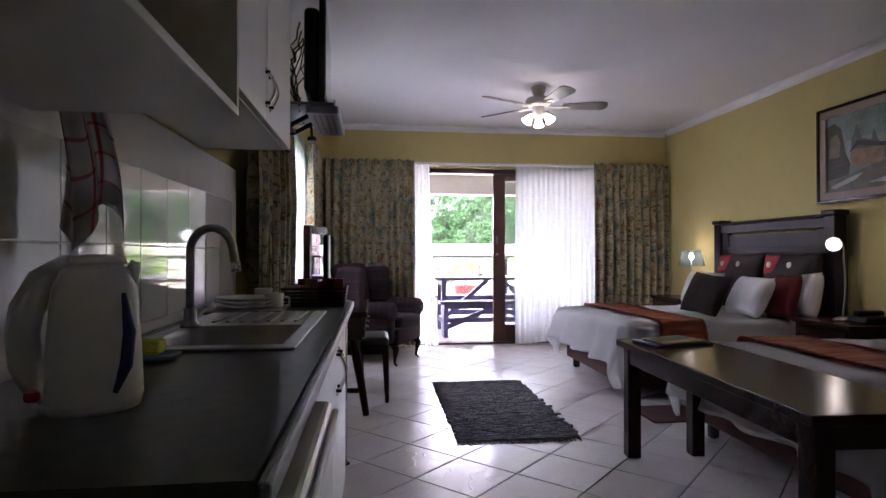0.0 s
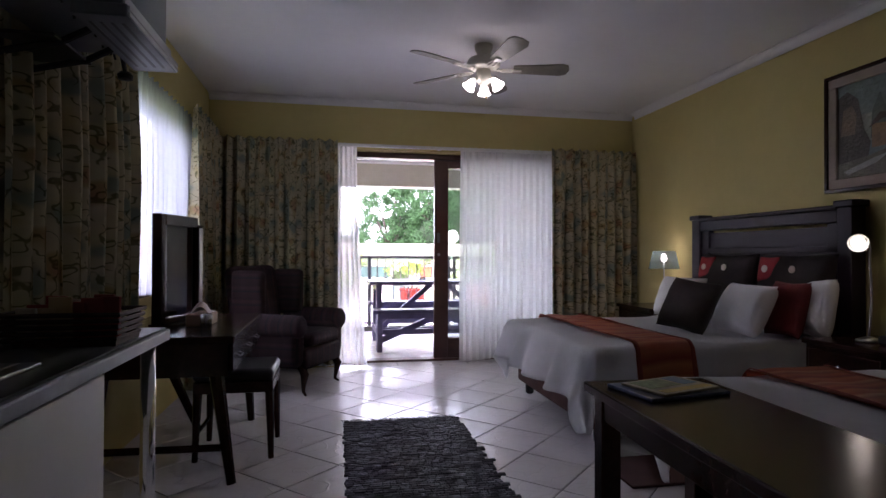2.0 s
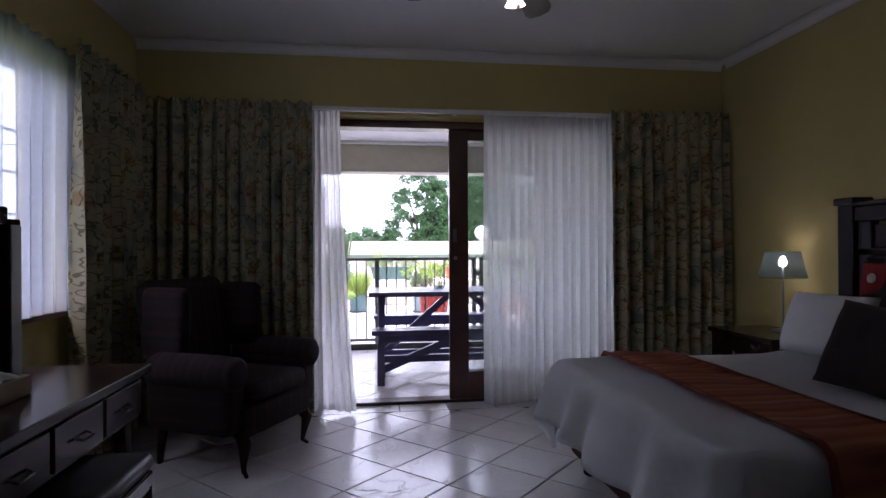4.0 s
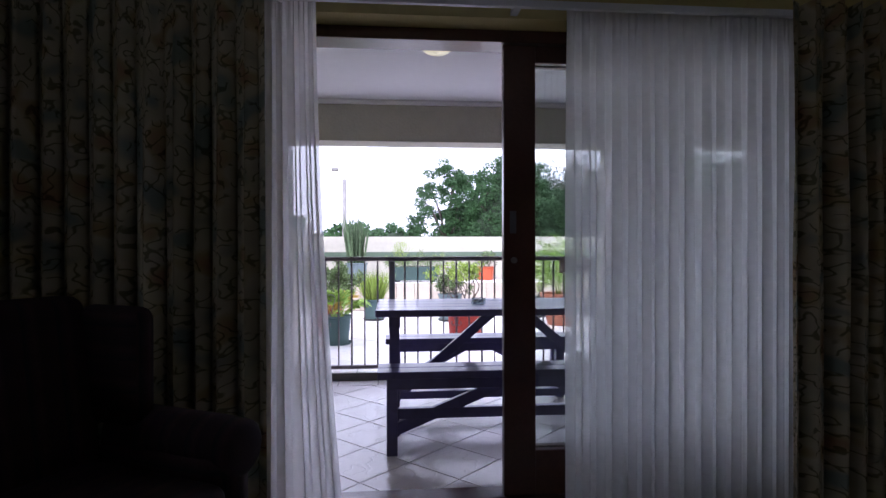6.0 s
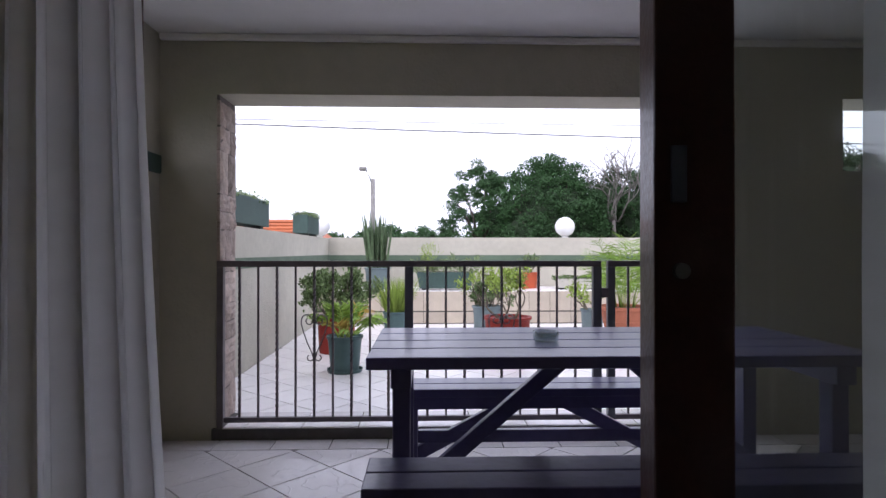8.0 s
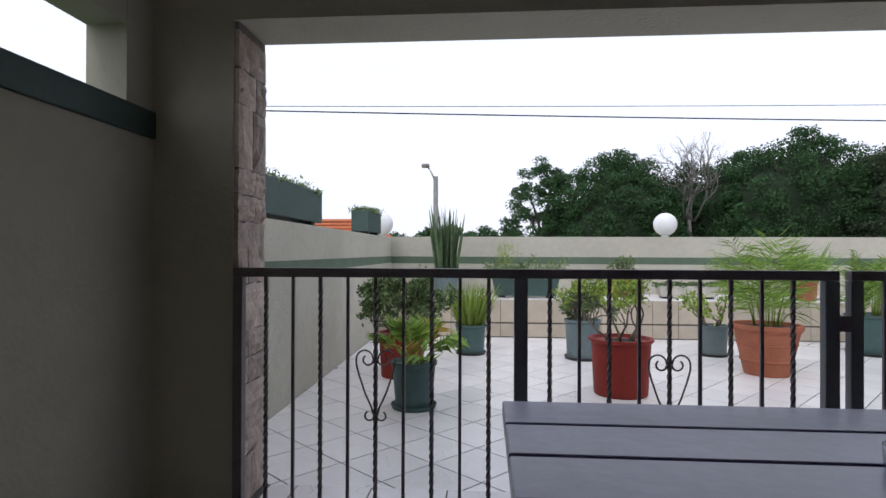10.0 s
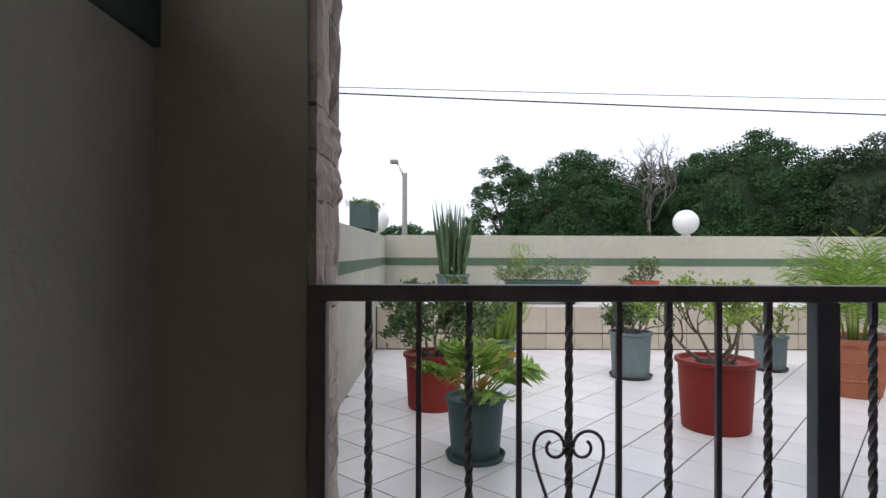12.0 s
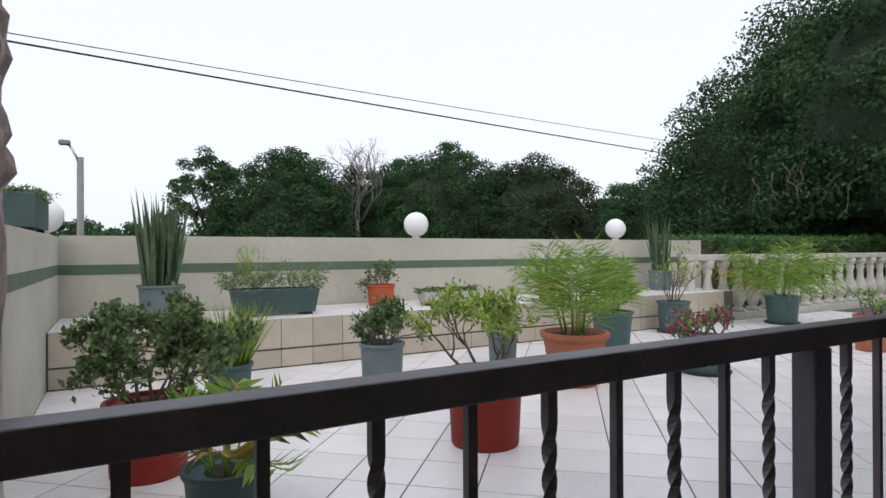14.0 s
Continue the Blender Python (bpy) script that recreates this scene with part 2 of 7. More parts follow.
M_PLAID = banded_cloth("dark_plaid", ((0.0, (0.020, 0.006, 0.008)), (0.45, (0.028, 0.008, 0.010)), (0.5, (0.006, 0.005, 0.008)), (0.8, (0.045, 0.015, 0.016)), (1.0, (0.016, 0.005, 0.007))), 3.0, distort=0.1, cross=((0.0, (1, 1, 1)), (0.6, (0.7, 0.7, 0.7)), (1.0, (1, 1, 1))))
M_RUNNER = banded_cloth("orange_striped_runner", ((0.0, (0.55, 0.13, 0.06)), (0.25, (0.68, 0.24, 0.11)), (0.4, (0.42, 0.08, 0.05)), (0.6, (0.62, 0.18, 0.09)), (0.75, (0.48, 0.14, 0.08)), (0.9, (0.70, 0.32, 0.17)), (1.0, (0.55, 0.13, 0.06))), 1.6, "Y", 2.5, 0.6)
M_HEM = mat("rust_hem", (0.36, 0.07, 0.04), 0.6, var=0.15)
M_TOWEL = banded_cloth("red_check_towel", ((0.0, (0.75, 0.72, 0.70)), (0.70, (0.75, 0.72, 0.70)), (0.73, (0.50, 0.10, 0.10)), (0.84, (0.50, 0.10, 0.10)), (0.87, (0.75, 0.72, 0.70))), 3.2, distort=0.2, cross=((0.0, (1, 1, 1)), (0.72, (1, 1, 1)), (0.75, (0.75, 0.32, 0.32)), (0.83, (0.75, 0.32, 0.32)), (0.86, (1, 1, 1))))
M_TERRA = mat("terracotta", (0.37, 0.135, 0.08), 0.75, var=0.2, scale=5, bump=0.25, bscale=60)
M_REDPOT = mat("red_brown_plastic_pot", (0.22, 0.028, 0.02), 0.55, var=0.12, scale=4, bump=0.08)
M_TEALPOT = mat("faded_green_plastic_pot", (0.075, 0.125, 0.125), 0.5, var=0.15, scale=4, bump=0.08)
M_GREYPOT = mat("pale_blue_grey_pot", (0.15, 0.195, 0.205), 0.55, var=0.15, scale=4, bump=0.08)
M_STONEBOX = mat("pale_stone_planter", (0.52, 0.50, 0.44), 0.85, var=0.2, scale=9, bump=0.3)
M_ORANGEPOT = mat("orange_plastic_pot", (0.46, 0.10, 0.045), 0.5, var=0.12, scale=4, bump=0.08)
for pot_paint in (M_TERRA, M_REDPOT, M_TEALPOT, M_GREYPOT, M_ORANGEPOT):
    pot_paint.node_tree.nodes["Principled BSDF"].inputs["Specular IOR Level"].default_value = 0.2
M_SOIL = mat("dark_soil", (0.03, 0.022, 0.016), 0.95, var=0.5, scale=25, bump=0.8)
M_STONE = mat("split_stone", (0.47, 0.385, 0.335), 0.85, var=0.4, scale=9, bump=0.9, bscale=28, rnd=0.22)
M_MORTAR = mat("mortar", (0.17, 0.15, 0.14), 0.95, var=0.2, scale=20, bump=0.4)
M_BARK = mat("grey_brown_bark", (0.10, 0.08, 0.065), 0.9, var=0.4, scale=12, bump=0.7, bscale=30)
M_DEAD = mat("bare_grey_wood", (0.20, 0.18, 0.17), 0.9, var=0.3, scale=8)
M_TREE = mat("dark_tree_leaf", (0.048, 0.105, 0.040), 0.6, var=0.4, scale=0.35, island=0.35, leaf=0.2)
M_TREE2 = mat("grey_green_tree_leaf", (0.050, 0.076, 0.038), 0.6, var=0.4, scale=0.35, island=0.35, leaf=0.2)
# near-black green for the solid crown cores: inner shade put into the colour
M_CORE = mat("crown_core_shade", (0.022, 0.040, 0.017), 0.95, var=0.4, scale=2.0, bump=1.0, bscale=4)
M_HEDGE = mat("bright_hedge_leaf", (0.08, 0.17, 0.045), 0.5, var=0.3, scale=1.0, island=0.5, leaf=0.3)
M_JADE = mat("grey_jade_leaf", (0.125, 0.185, 0.075), 0.4, var=0.25, scale=6, island=0.45, leaf=0.15)
M_LEAF = mat("mid_green_leaf", (0.17, 0.31, 0.065), 0.45, var=0.25, scale=6, island=0.45, leaf=0.3)
M_LIME = mat("yellow_green_leaf", (0.27, 0.37, 0.08), 0.5, var=0.25, scale=6, island=0.4, leaf=0.35)
M_PALM = mat("palm_leaflet", (0.20, 0.32, 0.06), 0.45, var=0.25, scale=5, island=0.45, leaf=0.35)
M_FEATHER = mat("grey_green_feather_leaf", (0.17, 0.235, 0.10), 0.5, var=0.3, scale=6, island=0.45, leaf=0.25)
M_APPLIANCE = mat("yellowed_white_enamel", (0.66, 0.64, 0.56), 0.3, var=0.05, scale=3)
M_SNAKE = mat("snake_plant_blade", (0.09, 0.135, 0.07), 0.4, var=0.45, scale=14, island=0.35, leaf=0.1)
M_RUST = mat("rusty_old_frond", (0.40, 0.27, 0.07), 0.6, var=0.3, scale=6, island=0.4, leaf=0.3)
M_FLOWER = mat("magenta_bract", (0.36, 0.03, 0.20), 0.6, var=0.2, scale=6, island=0.4, leaf=0.3)
M_STEM = mat("grey_stem", (0.14, 0.12, 0.09), 0.8, var=0.3, scale=20, bump=0.3)
M_ROOF = mat("orange_roof_tile", (0.44, 0.13, 0.05), 0.7, var=0.2, scale=3, rnd=0.1, island=0.2)
M_GROUND = mat("rough_grass", (0.07, 0.10, 0.04), 0.95, var=0.4, scale=0.4, bump=0.6, bscale=6)
M_CONCRETE = mat("grey_concrete", (0.26, 0.25, 0.24), 0.85, var=0.15, scale=5, bump=0.2)
M_WIRE = mat("black_cable", (0.015, 0.015, 0.016), 0.6)


def thin_glass(name, col, gloss):
    """Clear glass that lets light straight through, with a little gloss."""
    m = bpy.data.materials.new(name)
    m.use_nodes = True
    n, l = m.node_tree.nodes, m.node_tree.links
    n.remove(n["Principled BSDF"])
    c, g, mix = (n.new(k) for k in ("ShaderNodeBsdfTransparent", "ShaderNodeBsdfGlossy", "ShaderNodeMixShader"))
    c.inputs["Color"].default_value = (*col, 1)
    g.inputs["Roughness"].default_value = 0.04
    mix.inputs["Fac"].default_value = gloss
    l.new(c.outputs[0], mix.inputs[1])
    l.new(g.outputs[0], mix.inputs[2])
    l.new(mix.outputs[0], n["Material Output"].inputs["Surface"])
    return m


M_GLASS = thin_glass("window_glass", (0.95, 0.97, 0.96), 0.07)
M_ASHGLASS = thin_glass("thick_ashtray_glass", (0.70, 0.75, 0.76), 0.22)
M_SIGN = mat("faded_sign_board", (0.64, 0.52, 0.48), 0.6, var=0.12, scale=12)
M_SIGNRED = mat("dark_red_sign_paint", (0.11, 0.02, 0.025), 0.6)
M_SHADE = sheer_cloth("pale_lampshade", (0.06, 0.08, 0.08), 0.30)
M_BULB = glow("lit_bulb", (1.0, 0.93, 0.80), 4.0)
M_SHADEGLOW = glow("lit_glass_shade", (1.0, 0.95, 0.86), 0.8)
M_DISH = glow("lit_reading_lamp", (1.0, 0.94, 0.74), 0.5)
M_DOME = glow("lit_ceiling_dome", (1.0, 0.93, 0.60), 0.16)
M_BLUEPL = mat("dark_blue_plastic", (0.02, 0.03, 0.16), 0.3)
M_REDPL = mat("red_plastic", (0.35, 0.02, 0.02), 0.4)
M_SPONGE = mat("yellow_sponge", (0.62, 0.62, 0.06), 0.95, bump=0.6, bscale=150)
M_WICKER = mat("dark_wicker", (0.04, 0.02, 0.014), 0.6, var=0.4, scale=25)
M_PAPER = mat("printed_paper", (0.45, 0.40, 0.30), 0.5, var=0.35, scale=14)
M_BLUECOVER = mat("blue_folder_cover", (0.03, 0.06, 0.17), 0.35, var=0.1)
M_TISSUE = mat("white_tissue", (0.75, 0.72, 0.66), 0.9)
M_BOXWOOD = mat("tan_box", (0.28, 0.18, 0.10), 0.6)


# ---- building helpers ----
def place(bm, m):
    if m is not None:
        bmesh.ops.transform(bm, matrix=m, verts=bm.verts)


def box(x0, x1, y0, y1, z0, z1, bev=0.0, seg=2, bm=None):
    """A box with bevelled edges, joined onto bm if one is given."""
    own = bmesh.new()
    bmesh.ops.create_cube(own, size=1)
    for v in own.verts:
        v.co = ((x0 + x1) / 2 + v.co.x * (x1 - x0), (y0 + y1) / 2 + v.co.y * (y1 - y0), (z0 + z1) / 2 + v.co.z * (z1 - z0))
    if bev:
        bmesh.ops.bevel(own, geom=own.edges[:], offset=bev, segments=seg, profile=0.5, affect="EDGES")
    return join(bm, own)


def join(bm, own, m=None):
    place(own, m)
    if bm is None:
        return own
    me = bpy.data.meshes.new("joined")
    own.to_mesh(me)
    own.free()
    bm.from_mesh(me)
    bpy.data.meshes.remove(me)
    return bm


def lathe(profile, seg=28, bm=None, m=None, squash=1.0):
    own = bmesh.new()
    rings = []
    for r, z in profile:
        rings.append([own.verts.new((r * math.cos(2 * math.pi * k / seg), squash * r * math.sin(2 * math.pi * k / seg), z)) for k in range(seg)])
    for a, b in zip(rings, rings[1:]):
        for k in range(seg):
            own.faces.new((a[k], a[(k + 1) % seg], b[(k + 1) % seg], b[k]))
    for ring, top in ((rings[0], False), (rings[-1], True)):
        own.faces.new(ring if top else ring[::-1])
    bmesh.ops.recalc_face_normals(own, faces=own.faces)
    return join(bm, own, m)


def tube(points, radius, seg=8, bm=None, m=None):
    """A round bar along points; radius is one number or one a point."""
    own = bmesh.new()
    pts = [Vector(p) for p in points]
    radii = radius if isinstance(radius, (list, tuple)) else [radius] * len(pts)
    rings = []
    side = None
    for k, p in enumerate(pts):
        d = (pts[min(k + 1, len(pts) - 1)] - pts[max(k - 1, 0)]).normalized()
        if side is None:
            side = d.orthogonal().normalized()
        side = (side - d * side.dot(d)).normalized()
        other = d.cross(side)
        rings.append([own.verts.new(p + radii[k] * (math.cos(a) * side + math.sin(a) * other)) for a in (2 * math.pi * j / seg for j in range(seg))])
    for a, b in zip(rings, rings[1:]):
        for k in range(seg):
            own.faces.new((a[k], a[(k + 1) % seg], b[(k + 1) % seg], b[k]))
    own.faces.new(rings[0][::-1])
    own.faces.new(rings[-1])
    return join(bm, own, m)


def sheet(nu, nv, shape, thick=0.0):
    """A grid of quads: shape(u, v) gives the place and the cloth's own (u, v)."""
    own = bmesh.new()
    layer = own.loops.layers.uv.new("UVMap")
    grid = [[shape(i / nu, j / nv) for j in range(nv + 1)] for i in range(nu + 1)]
    verts = [[own.verts.new(grid[i][j][0]) for j in range(nv + 1)] for i in range(nu + 1)]
    for i in range(nu):
        for j in range(nv):
            keys = ((i, j), (i + 1, j), (i + 1, j + 1), (i, j + 1))
            f = own.faces.new([verts[a][b] for a, b in keys])
            f.smooth = True
            for loop, (a, b) in zip(f.loops, keys):
                loop[layer].uv = grid[a][b][1]
    if thick:
        bmesh.ops.solidify(own, geom=own.faces[:], thickness=thick)
    return own


def part(name, bm, material, parent, label="", smooth=False, kind=""):
    me = bpy.data.meshes.new(name)
    bm.to_mesh(me)
    bm.free()
    me.materials.append(material)
    if smooth:
        for f in me.polygons:
            f.use_smooth = True
    ob = new(name, me)
    if parent is not None:
        ob.parent = parent
    if label:
        ob["label"] = label
    if kind:
        ob["kind"] = kind
    return ob


def thing(name, label, category, x, y, z, rz=0.0, group=""):
    ob = new(name)
    ob.empty_display_size = 0.1
    ob.matrix_world = pose(x, y, z, 0, 0, rz)
    return tagged(ob, label, category, group)


def solid(name, label, category, bm, material, group="", smooth=False, kind=""):
    return tagged(part(name, bm, material, None, smooth=smooth), label, category, group, kind)


def structure(name, bm, material):
    return tagged(part(name, bm, material, None), kind="structure")


def like(name, source, parent, m, material=None):
    """Another object on the same mesh, as a part of parent."""
    ob = new(name, source.data)
    ob.parent = parent
    ob.matrix_local = m
    return ob


# ---- the room ----
XL, XR, YF, CEIL = -0.55, 3.71, 6.72, 2.57
DOOR_L, DOOR_R, DOOR_H = 0.60, 2.98, 2.10
structure("floor", box(XL - 0.2, XR + 0.2, -1.6, 6.99, -0.25, -0.006), M_GROUT)
structure("wall_east", box(XR, XR + 0.22, -1.4, 6.98, -0.2, CEIL + 0.1), M_YELLOW)
structure("wall_south", box(XL - 0.22, XR + 0.22, -1.62, -1.4, -0.2, CEIL + 0.1), M_WHITE_WALL)
far = box(XL, DOOR_L, YF, 6.98, -0.2, CEIL + 0.1)
box(DOOR_R, XR, YF, 6.98, -0.2, CEIL + 0.1, bm=far)
box(DOOR_L, DOOR_R, YF, 6.98, DOOR_H, CEIL + 0.1, bm=far)
structure("wall_north", far, M_YELLOW)
WIN_Y0, WIN_Y1, WIN_Z0, WIN_Z1 = 4.24, 5.78, 0.85, 2.08
west = box(XL - 0.22, XL, -1.4, WIN_Y0, -0.2, CEIL + 0.1)
box(XL - 0.22, XL, WIN_Y1, 6.98, -0.2, CEIL + 0.1, bm=west)
box(XL - 0.22, XL, WIN_Y0, WIN_Y1, -0.2, WIN_Z0, bm=west)
box(XL - 0.22, XL, WIN_Y0, WIN_Y1, WIN_Z1, CEIL + 0.1, bm=west)
structure("wall_west", west, M_YELLOW)
structure("ceiling", box(XL - 0.2, XR + 0.2, -1.6, 6.98, CEIL, CEIL + 0.12), M_CEIL)


def cornice(length):
    """A quarter-hollow cornice along x, in the corner of y = 0 and z = 0."""
    own = bmesh.new()
    prof = [(0.0, 0.0), (0.0, -0.06), (-0.008, -0.06)]
    for k in range(7):
        a = math.pi / 2 * k / 6
        prof.append((-0.008 - 0.045 * (1 - math.cos(a)), -0.054 + 0.045 * math.sin(a)))
    prof += [(-0.06, -0.008), (-0.06, 0.0)]
    ends = [[own.verts.new((x, y, z)) for y, z in prof] for x in (0, length)]
    for k in range(len(prof)):
        j = (k + 1) % len(prof)
        own.faces.new((ends[0][k], ends[0][j], ends[1][j], ends[1][k]))
    own.faces.new(ends[0])
    own.faces.new(ends[1][::-1])
    bmesh.ops.recalc_face_normals(own, faces=own.faces)
    return own


trim = cornice(XR - XL - 0.01)
place(trim, pose(XL + 0.005, YF - 0.002, CEIL - 0.002))
structure("trim", trim, M_CEIL)
trim = cornice(YF + 1.4)
place(trim, pose(XR - 0.002, YF - 0.07, CEIL - 0.002, 0, 0, -90))
structure("trim", trim, M_CEIL)

# sliding door: frame, a fixed leaf and the open leaf standing before it
door = tagged(new("door_1"), "open red-brown wooden sliding door with glass panes", "door", kind="structure")
part("frame", box(DOOR_L, DOOR_R, 6.845, 6.985, 2.045, DOOR_H - 0.001, 0.004), M_DOORWOOD, door)
part("frame", box(DOOR_L + 0.001, DOOR_L + 0.06, 6.845, 6.985, 0, 2.045, 0.004), M_DOORWOOD, door)
part("frame", box(DOOR_R - 0.06, DOOR_R - 0.001, 6.845, 6.985, 0, 2.045, 0.004), M_DOORWOOD, door)
part("threshold", box(DOOR_L, DOOR_R, 6.86, 6.99, -0.006, 0.022, 0.006), M_DOORWOOD, door)


def leaf_of_door(x0, x1, y):
    own = part("door_leaf", box(x0, x0 + 0.145, y - 0.022, y + 0.022, 0.024, 2.043, 0.005), M_DOORWOOD, door)
    part("stile", box(x1 - 0.11, x1, y - 0.022, y + 0.022, 0.024, 2.043, 0.005), M_DOORWOOD, own)
    part("top_rail", box(x0 + 0.145, x1 - 0.11, y - 0.02, y + 0.02, 1.965, 2.043, 0.005), M_DOORWOOD, own)
    part("bottom_rail", box(x0 + 0.145, x1 - 0.11, y - 0.02, y + 0.02, 0.024, 0.225, 0.005), M_DOORWOOD, own)
    pane = part("pane", box(x0 + 0.143, x1 - 0.108, y - 0.003, y + 0.003, 0.223, 1.967), M_GLASS, own, "clear glass pane")
    pane.visible_shadow = False
    return own


slider = leaf_of_door(1.60, 2.90, 6.89)
leaf_of_door(1.61, DOOR_R - 0.062, 6.945)
plate = part("lock_plate", box(1.628, 1.656, 6.862, 6.87, 1.20, 1.30, 0.002), M_POST, slider, "grey flush pull plate")
part("lock_cylinder", lathe(((0.0, 0), (0.014, 0), (0.014, 0.012), (0.0, 0.012)), 12, m=pose(1.645, 6.868, 1.08, 90)), M_STEEL, slider)

# window in the west wall, with bars of a frame
win = tagged(new("window_1"), "wooden window behind a white sheer curtain", "window", kind="structure")
for y0, y1, z0, z1 in ((WIN_Y0, WIN_Y1, WIN_Z0, WIN_Z0 + 0.06), (WIN_Y0, WIN_Y1, WIN_Z1 - 0.06, WIN_Z1), (WIN_Y0, WIN_Y0 + 0.06, WIN_Z0 + 0.06, WIN_Z1 - 0.06), (WIN_Y1 - 0.06, WIN_Y1, WIN_Z0 + 0.06, WIN_Z1 - 0.06), (4.92, 4.98, WIN_Z0 + 0.06, WIN_Z1 - 0.06)):
    part("window_frame", box(XL - 0.16, XL - 0.10, y0 + 0.001, y1 - 0.001, z0, z1, 0.004), M_DOORWOOD, win)
for y0, y1 in ((WIN_Y0 + 0.06, 4.92), (4.98, WIN_Y1 - 0.06)):
    pane = part("pane", box(XL - 0.133, XL - 0.127, y0 - 0.003, y1 + 0.003, WIN_Z0 + 0.058, WIN_Z1 - 0.058), M_GLASS, win)
    pane.visible_shadow = False
for y in (4.48, 4.70, 5.22, 5.46):
    part("glazing_bar", box(XL - 0.150, XL - 0.136, y - 0.008, y + 0.008, WIN_Z0 + 0.06, WIN_Z1 - 0.06), M_CABINET, win, "thin white bar")
for z in (1.12, 1.32, 1.52, 1.72):
    part("glazing_bar", box(XL - 0.1358, XL - 0.134, WIN_Y0 + 0.06, WIN_Y1 - 0.06, z - 0.008, z + 0.008), M_CABINET, win, "thin white bar")
part("window_sill", box(XL - 0.10, XL + 0.05, WIN_Y0 - 0.03, WIN_Y1 + 0.03, WIN_Z0 - 0.03, WIN_Z0 - 0.001, 0.006), M_DOORWOOD, win)


# ---- curtains ----
def drape(name, label, a, b, z0, z1, folds, depth, material, group, seed, flare=0.0, heading=0.07, wide=1.0, sway=None):
    """A hanging curtain from a to b (x, y), in soft folds, gathered in a heading at the top."""
    rng = random.Random(seed)
    a, b = Vector((*a, 0)), Vector((*b, 0))
    along, length = (b - a).normalized(), (b - a).length
    out = Vector((along.y, -along.x, 0))
    jit = [rng.uniform(-0.5, 0.5) for _ in range(folds * 2 + 3)]
    amp = [rng.uniform(0.55, 1.15) for _ in range(folds * 2 + 3)]

    def shape(u, v):
        ph = u * folds
        k = int(ph)
        f = ph - k
        warp = ph + 0.35 * (jit[k] * (1 - f) + jit[k + 1] * f)
        size = amp[k] * (1 - f) + amp[k + 1] * f
        low = 1 - v
        grow = min(1.0, 0.35 + 1.3 * low)
        s = math.sin(2 * math.pi * warp)
        wave = depth * size * grow * (math.copysign(abs(s) ** 0.75, s) + 0.22 * math.sin(4 * math.pi * warp + 2.0 * low + jit[k]))
        if v > 1 - heading:
            wave += 0.006 * math.sin(2 * math.pi * ph * 3)
        shift = flare * low * low * (u if flare > 0 else u - 1)
        if sway:
            shift += sway(u, low)
        p = a + along * (u * length + shift + 0.012 * grow * math.sin(4 * math.pi * warp)) + out * wave
        z = z0 + (z1 - z0) * v + (0.012 * math.sin(9 * u + seed) if v == 0 else 0) + (0.01 * s if v == 1 else 0)
        return Vector((p.x, p.y, z)), (u * length * 2.0 * wide + seed * 0.37, v * (z1 - z0) + seed * 0.61)

    root = thing(name, label, "curtain", a.x, a.y, z0, group=group)
    own = sheet(folds * 14, 26, shape)
    place(own, pose(-a.x, -a.y, -z0))
    part("cloth", own, material, root)
    return root


north = "curtains at the sliding door"
drape("floral_curtain", "floor-length cream curtain with green and rust scrolls, gathered in folds", (-0.46, 6.58), (0.62, 6.58), 0.05, 2.15, 12, 0.058, M_FLORAL, north, 1)
drape("floral_curtain", "floor-length cream curtain with green and rust scrolls, gathered in folds", (2.74, 6.58), (3.67, 6.58), 0.05, 2.15, 10, 0.058, M_FLORAL, north, 2)
drape("sheer_curtain", "white sheer curtain blown a little into the open doorway", (0.52, 6.66), (0.80, 6.66), 0.03, 2.14, 7, 0.026, M_SHEER, north, 3, sway=lambda u, low: low ** 1.9 * (0.18 * u - 0.08))
drape("sheer_curtain", "white sheer curtain drawn over the glass of the sliding door", (1.83, 6.66), (2.82, 6.66), 0.04, 2.14, 15, 0.018, M_SHEER, north, 4)
western = "curtains at the side window"
drape("floral_curtain", "cream floral curtain hanging beside the side window", (-0.43, 3.14), (-0.43, 4.30), 0.72, 2.15, 10, 0.06, M_FLORAL, western, 5)
drape("floral_curtain", "cream floral curtain hanging in the corner of the room", (-0.43, 5.66), (-0.43, 6.50), 0.05, 2.19, 9, 0.055, M_FLORAL, western, 6)
drape("sheer_curtain", "white sheer curtain over the side window", (-0.495, 4.22), (-0.495, 5.85), 0.84, 2.14, 16, 0.018, M_SHEER_DIM, western, 7)
track = thing("curtain_track", "white ceiling-high curtain track on the wall", "curtain rail", 1.6, 6.625, 2.105)
part("rail", box(-2.05, 2.07, -0.01, 0.014, 0.0, 0.03, 0.003), M_WHITE_PLASTIC, track)
for k in range(5):
    part("bracket", box(-1.9 + k * 0.95, -1.87 + k * 0.95, 0.014, 0.1, 0.005, 0.025), M_WHITE_PLASTIC, track)
track = thing("curtain_track", "white curtain track above the side window", "curtain rail", -0.532, 4.9, 2.105)
part("rail", box(-0.012, 0.012, -1.65, 1.6, 0.0, 0.03, 0.003), M_WHITE_PLASTIC, track)
for k in range(4):
    part("bracket", box(-0.0175, -0.0125, -1.5 + k * 0.95, -1.47 + k * 0.95, 0.005, 0.025), M_WHITE_PLASTIC, track)


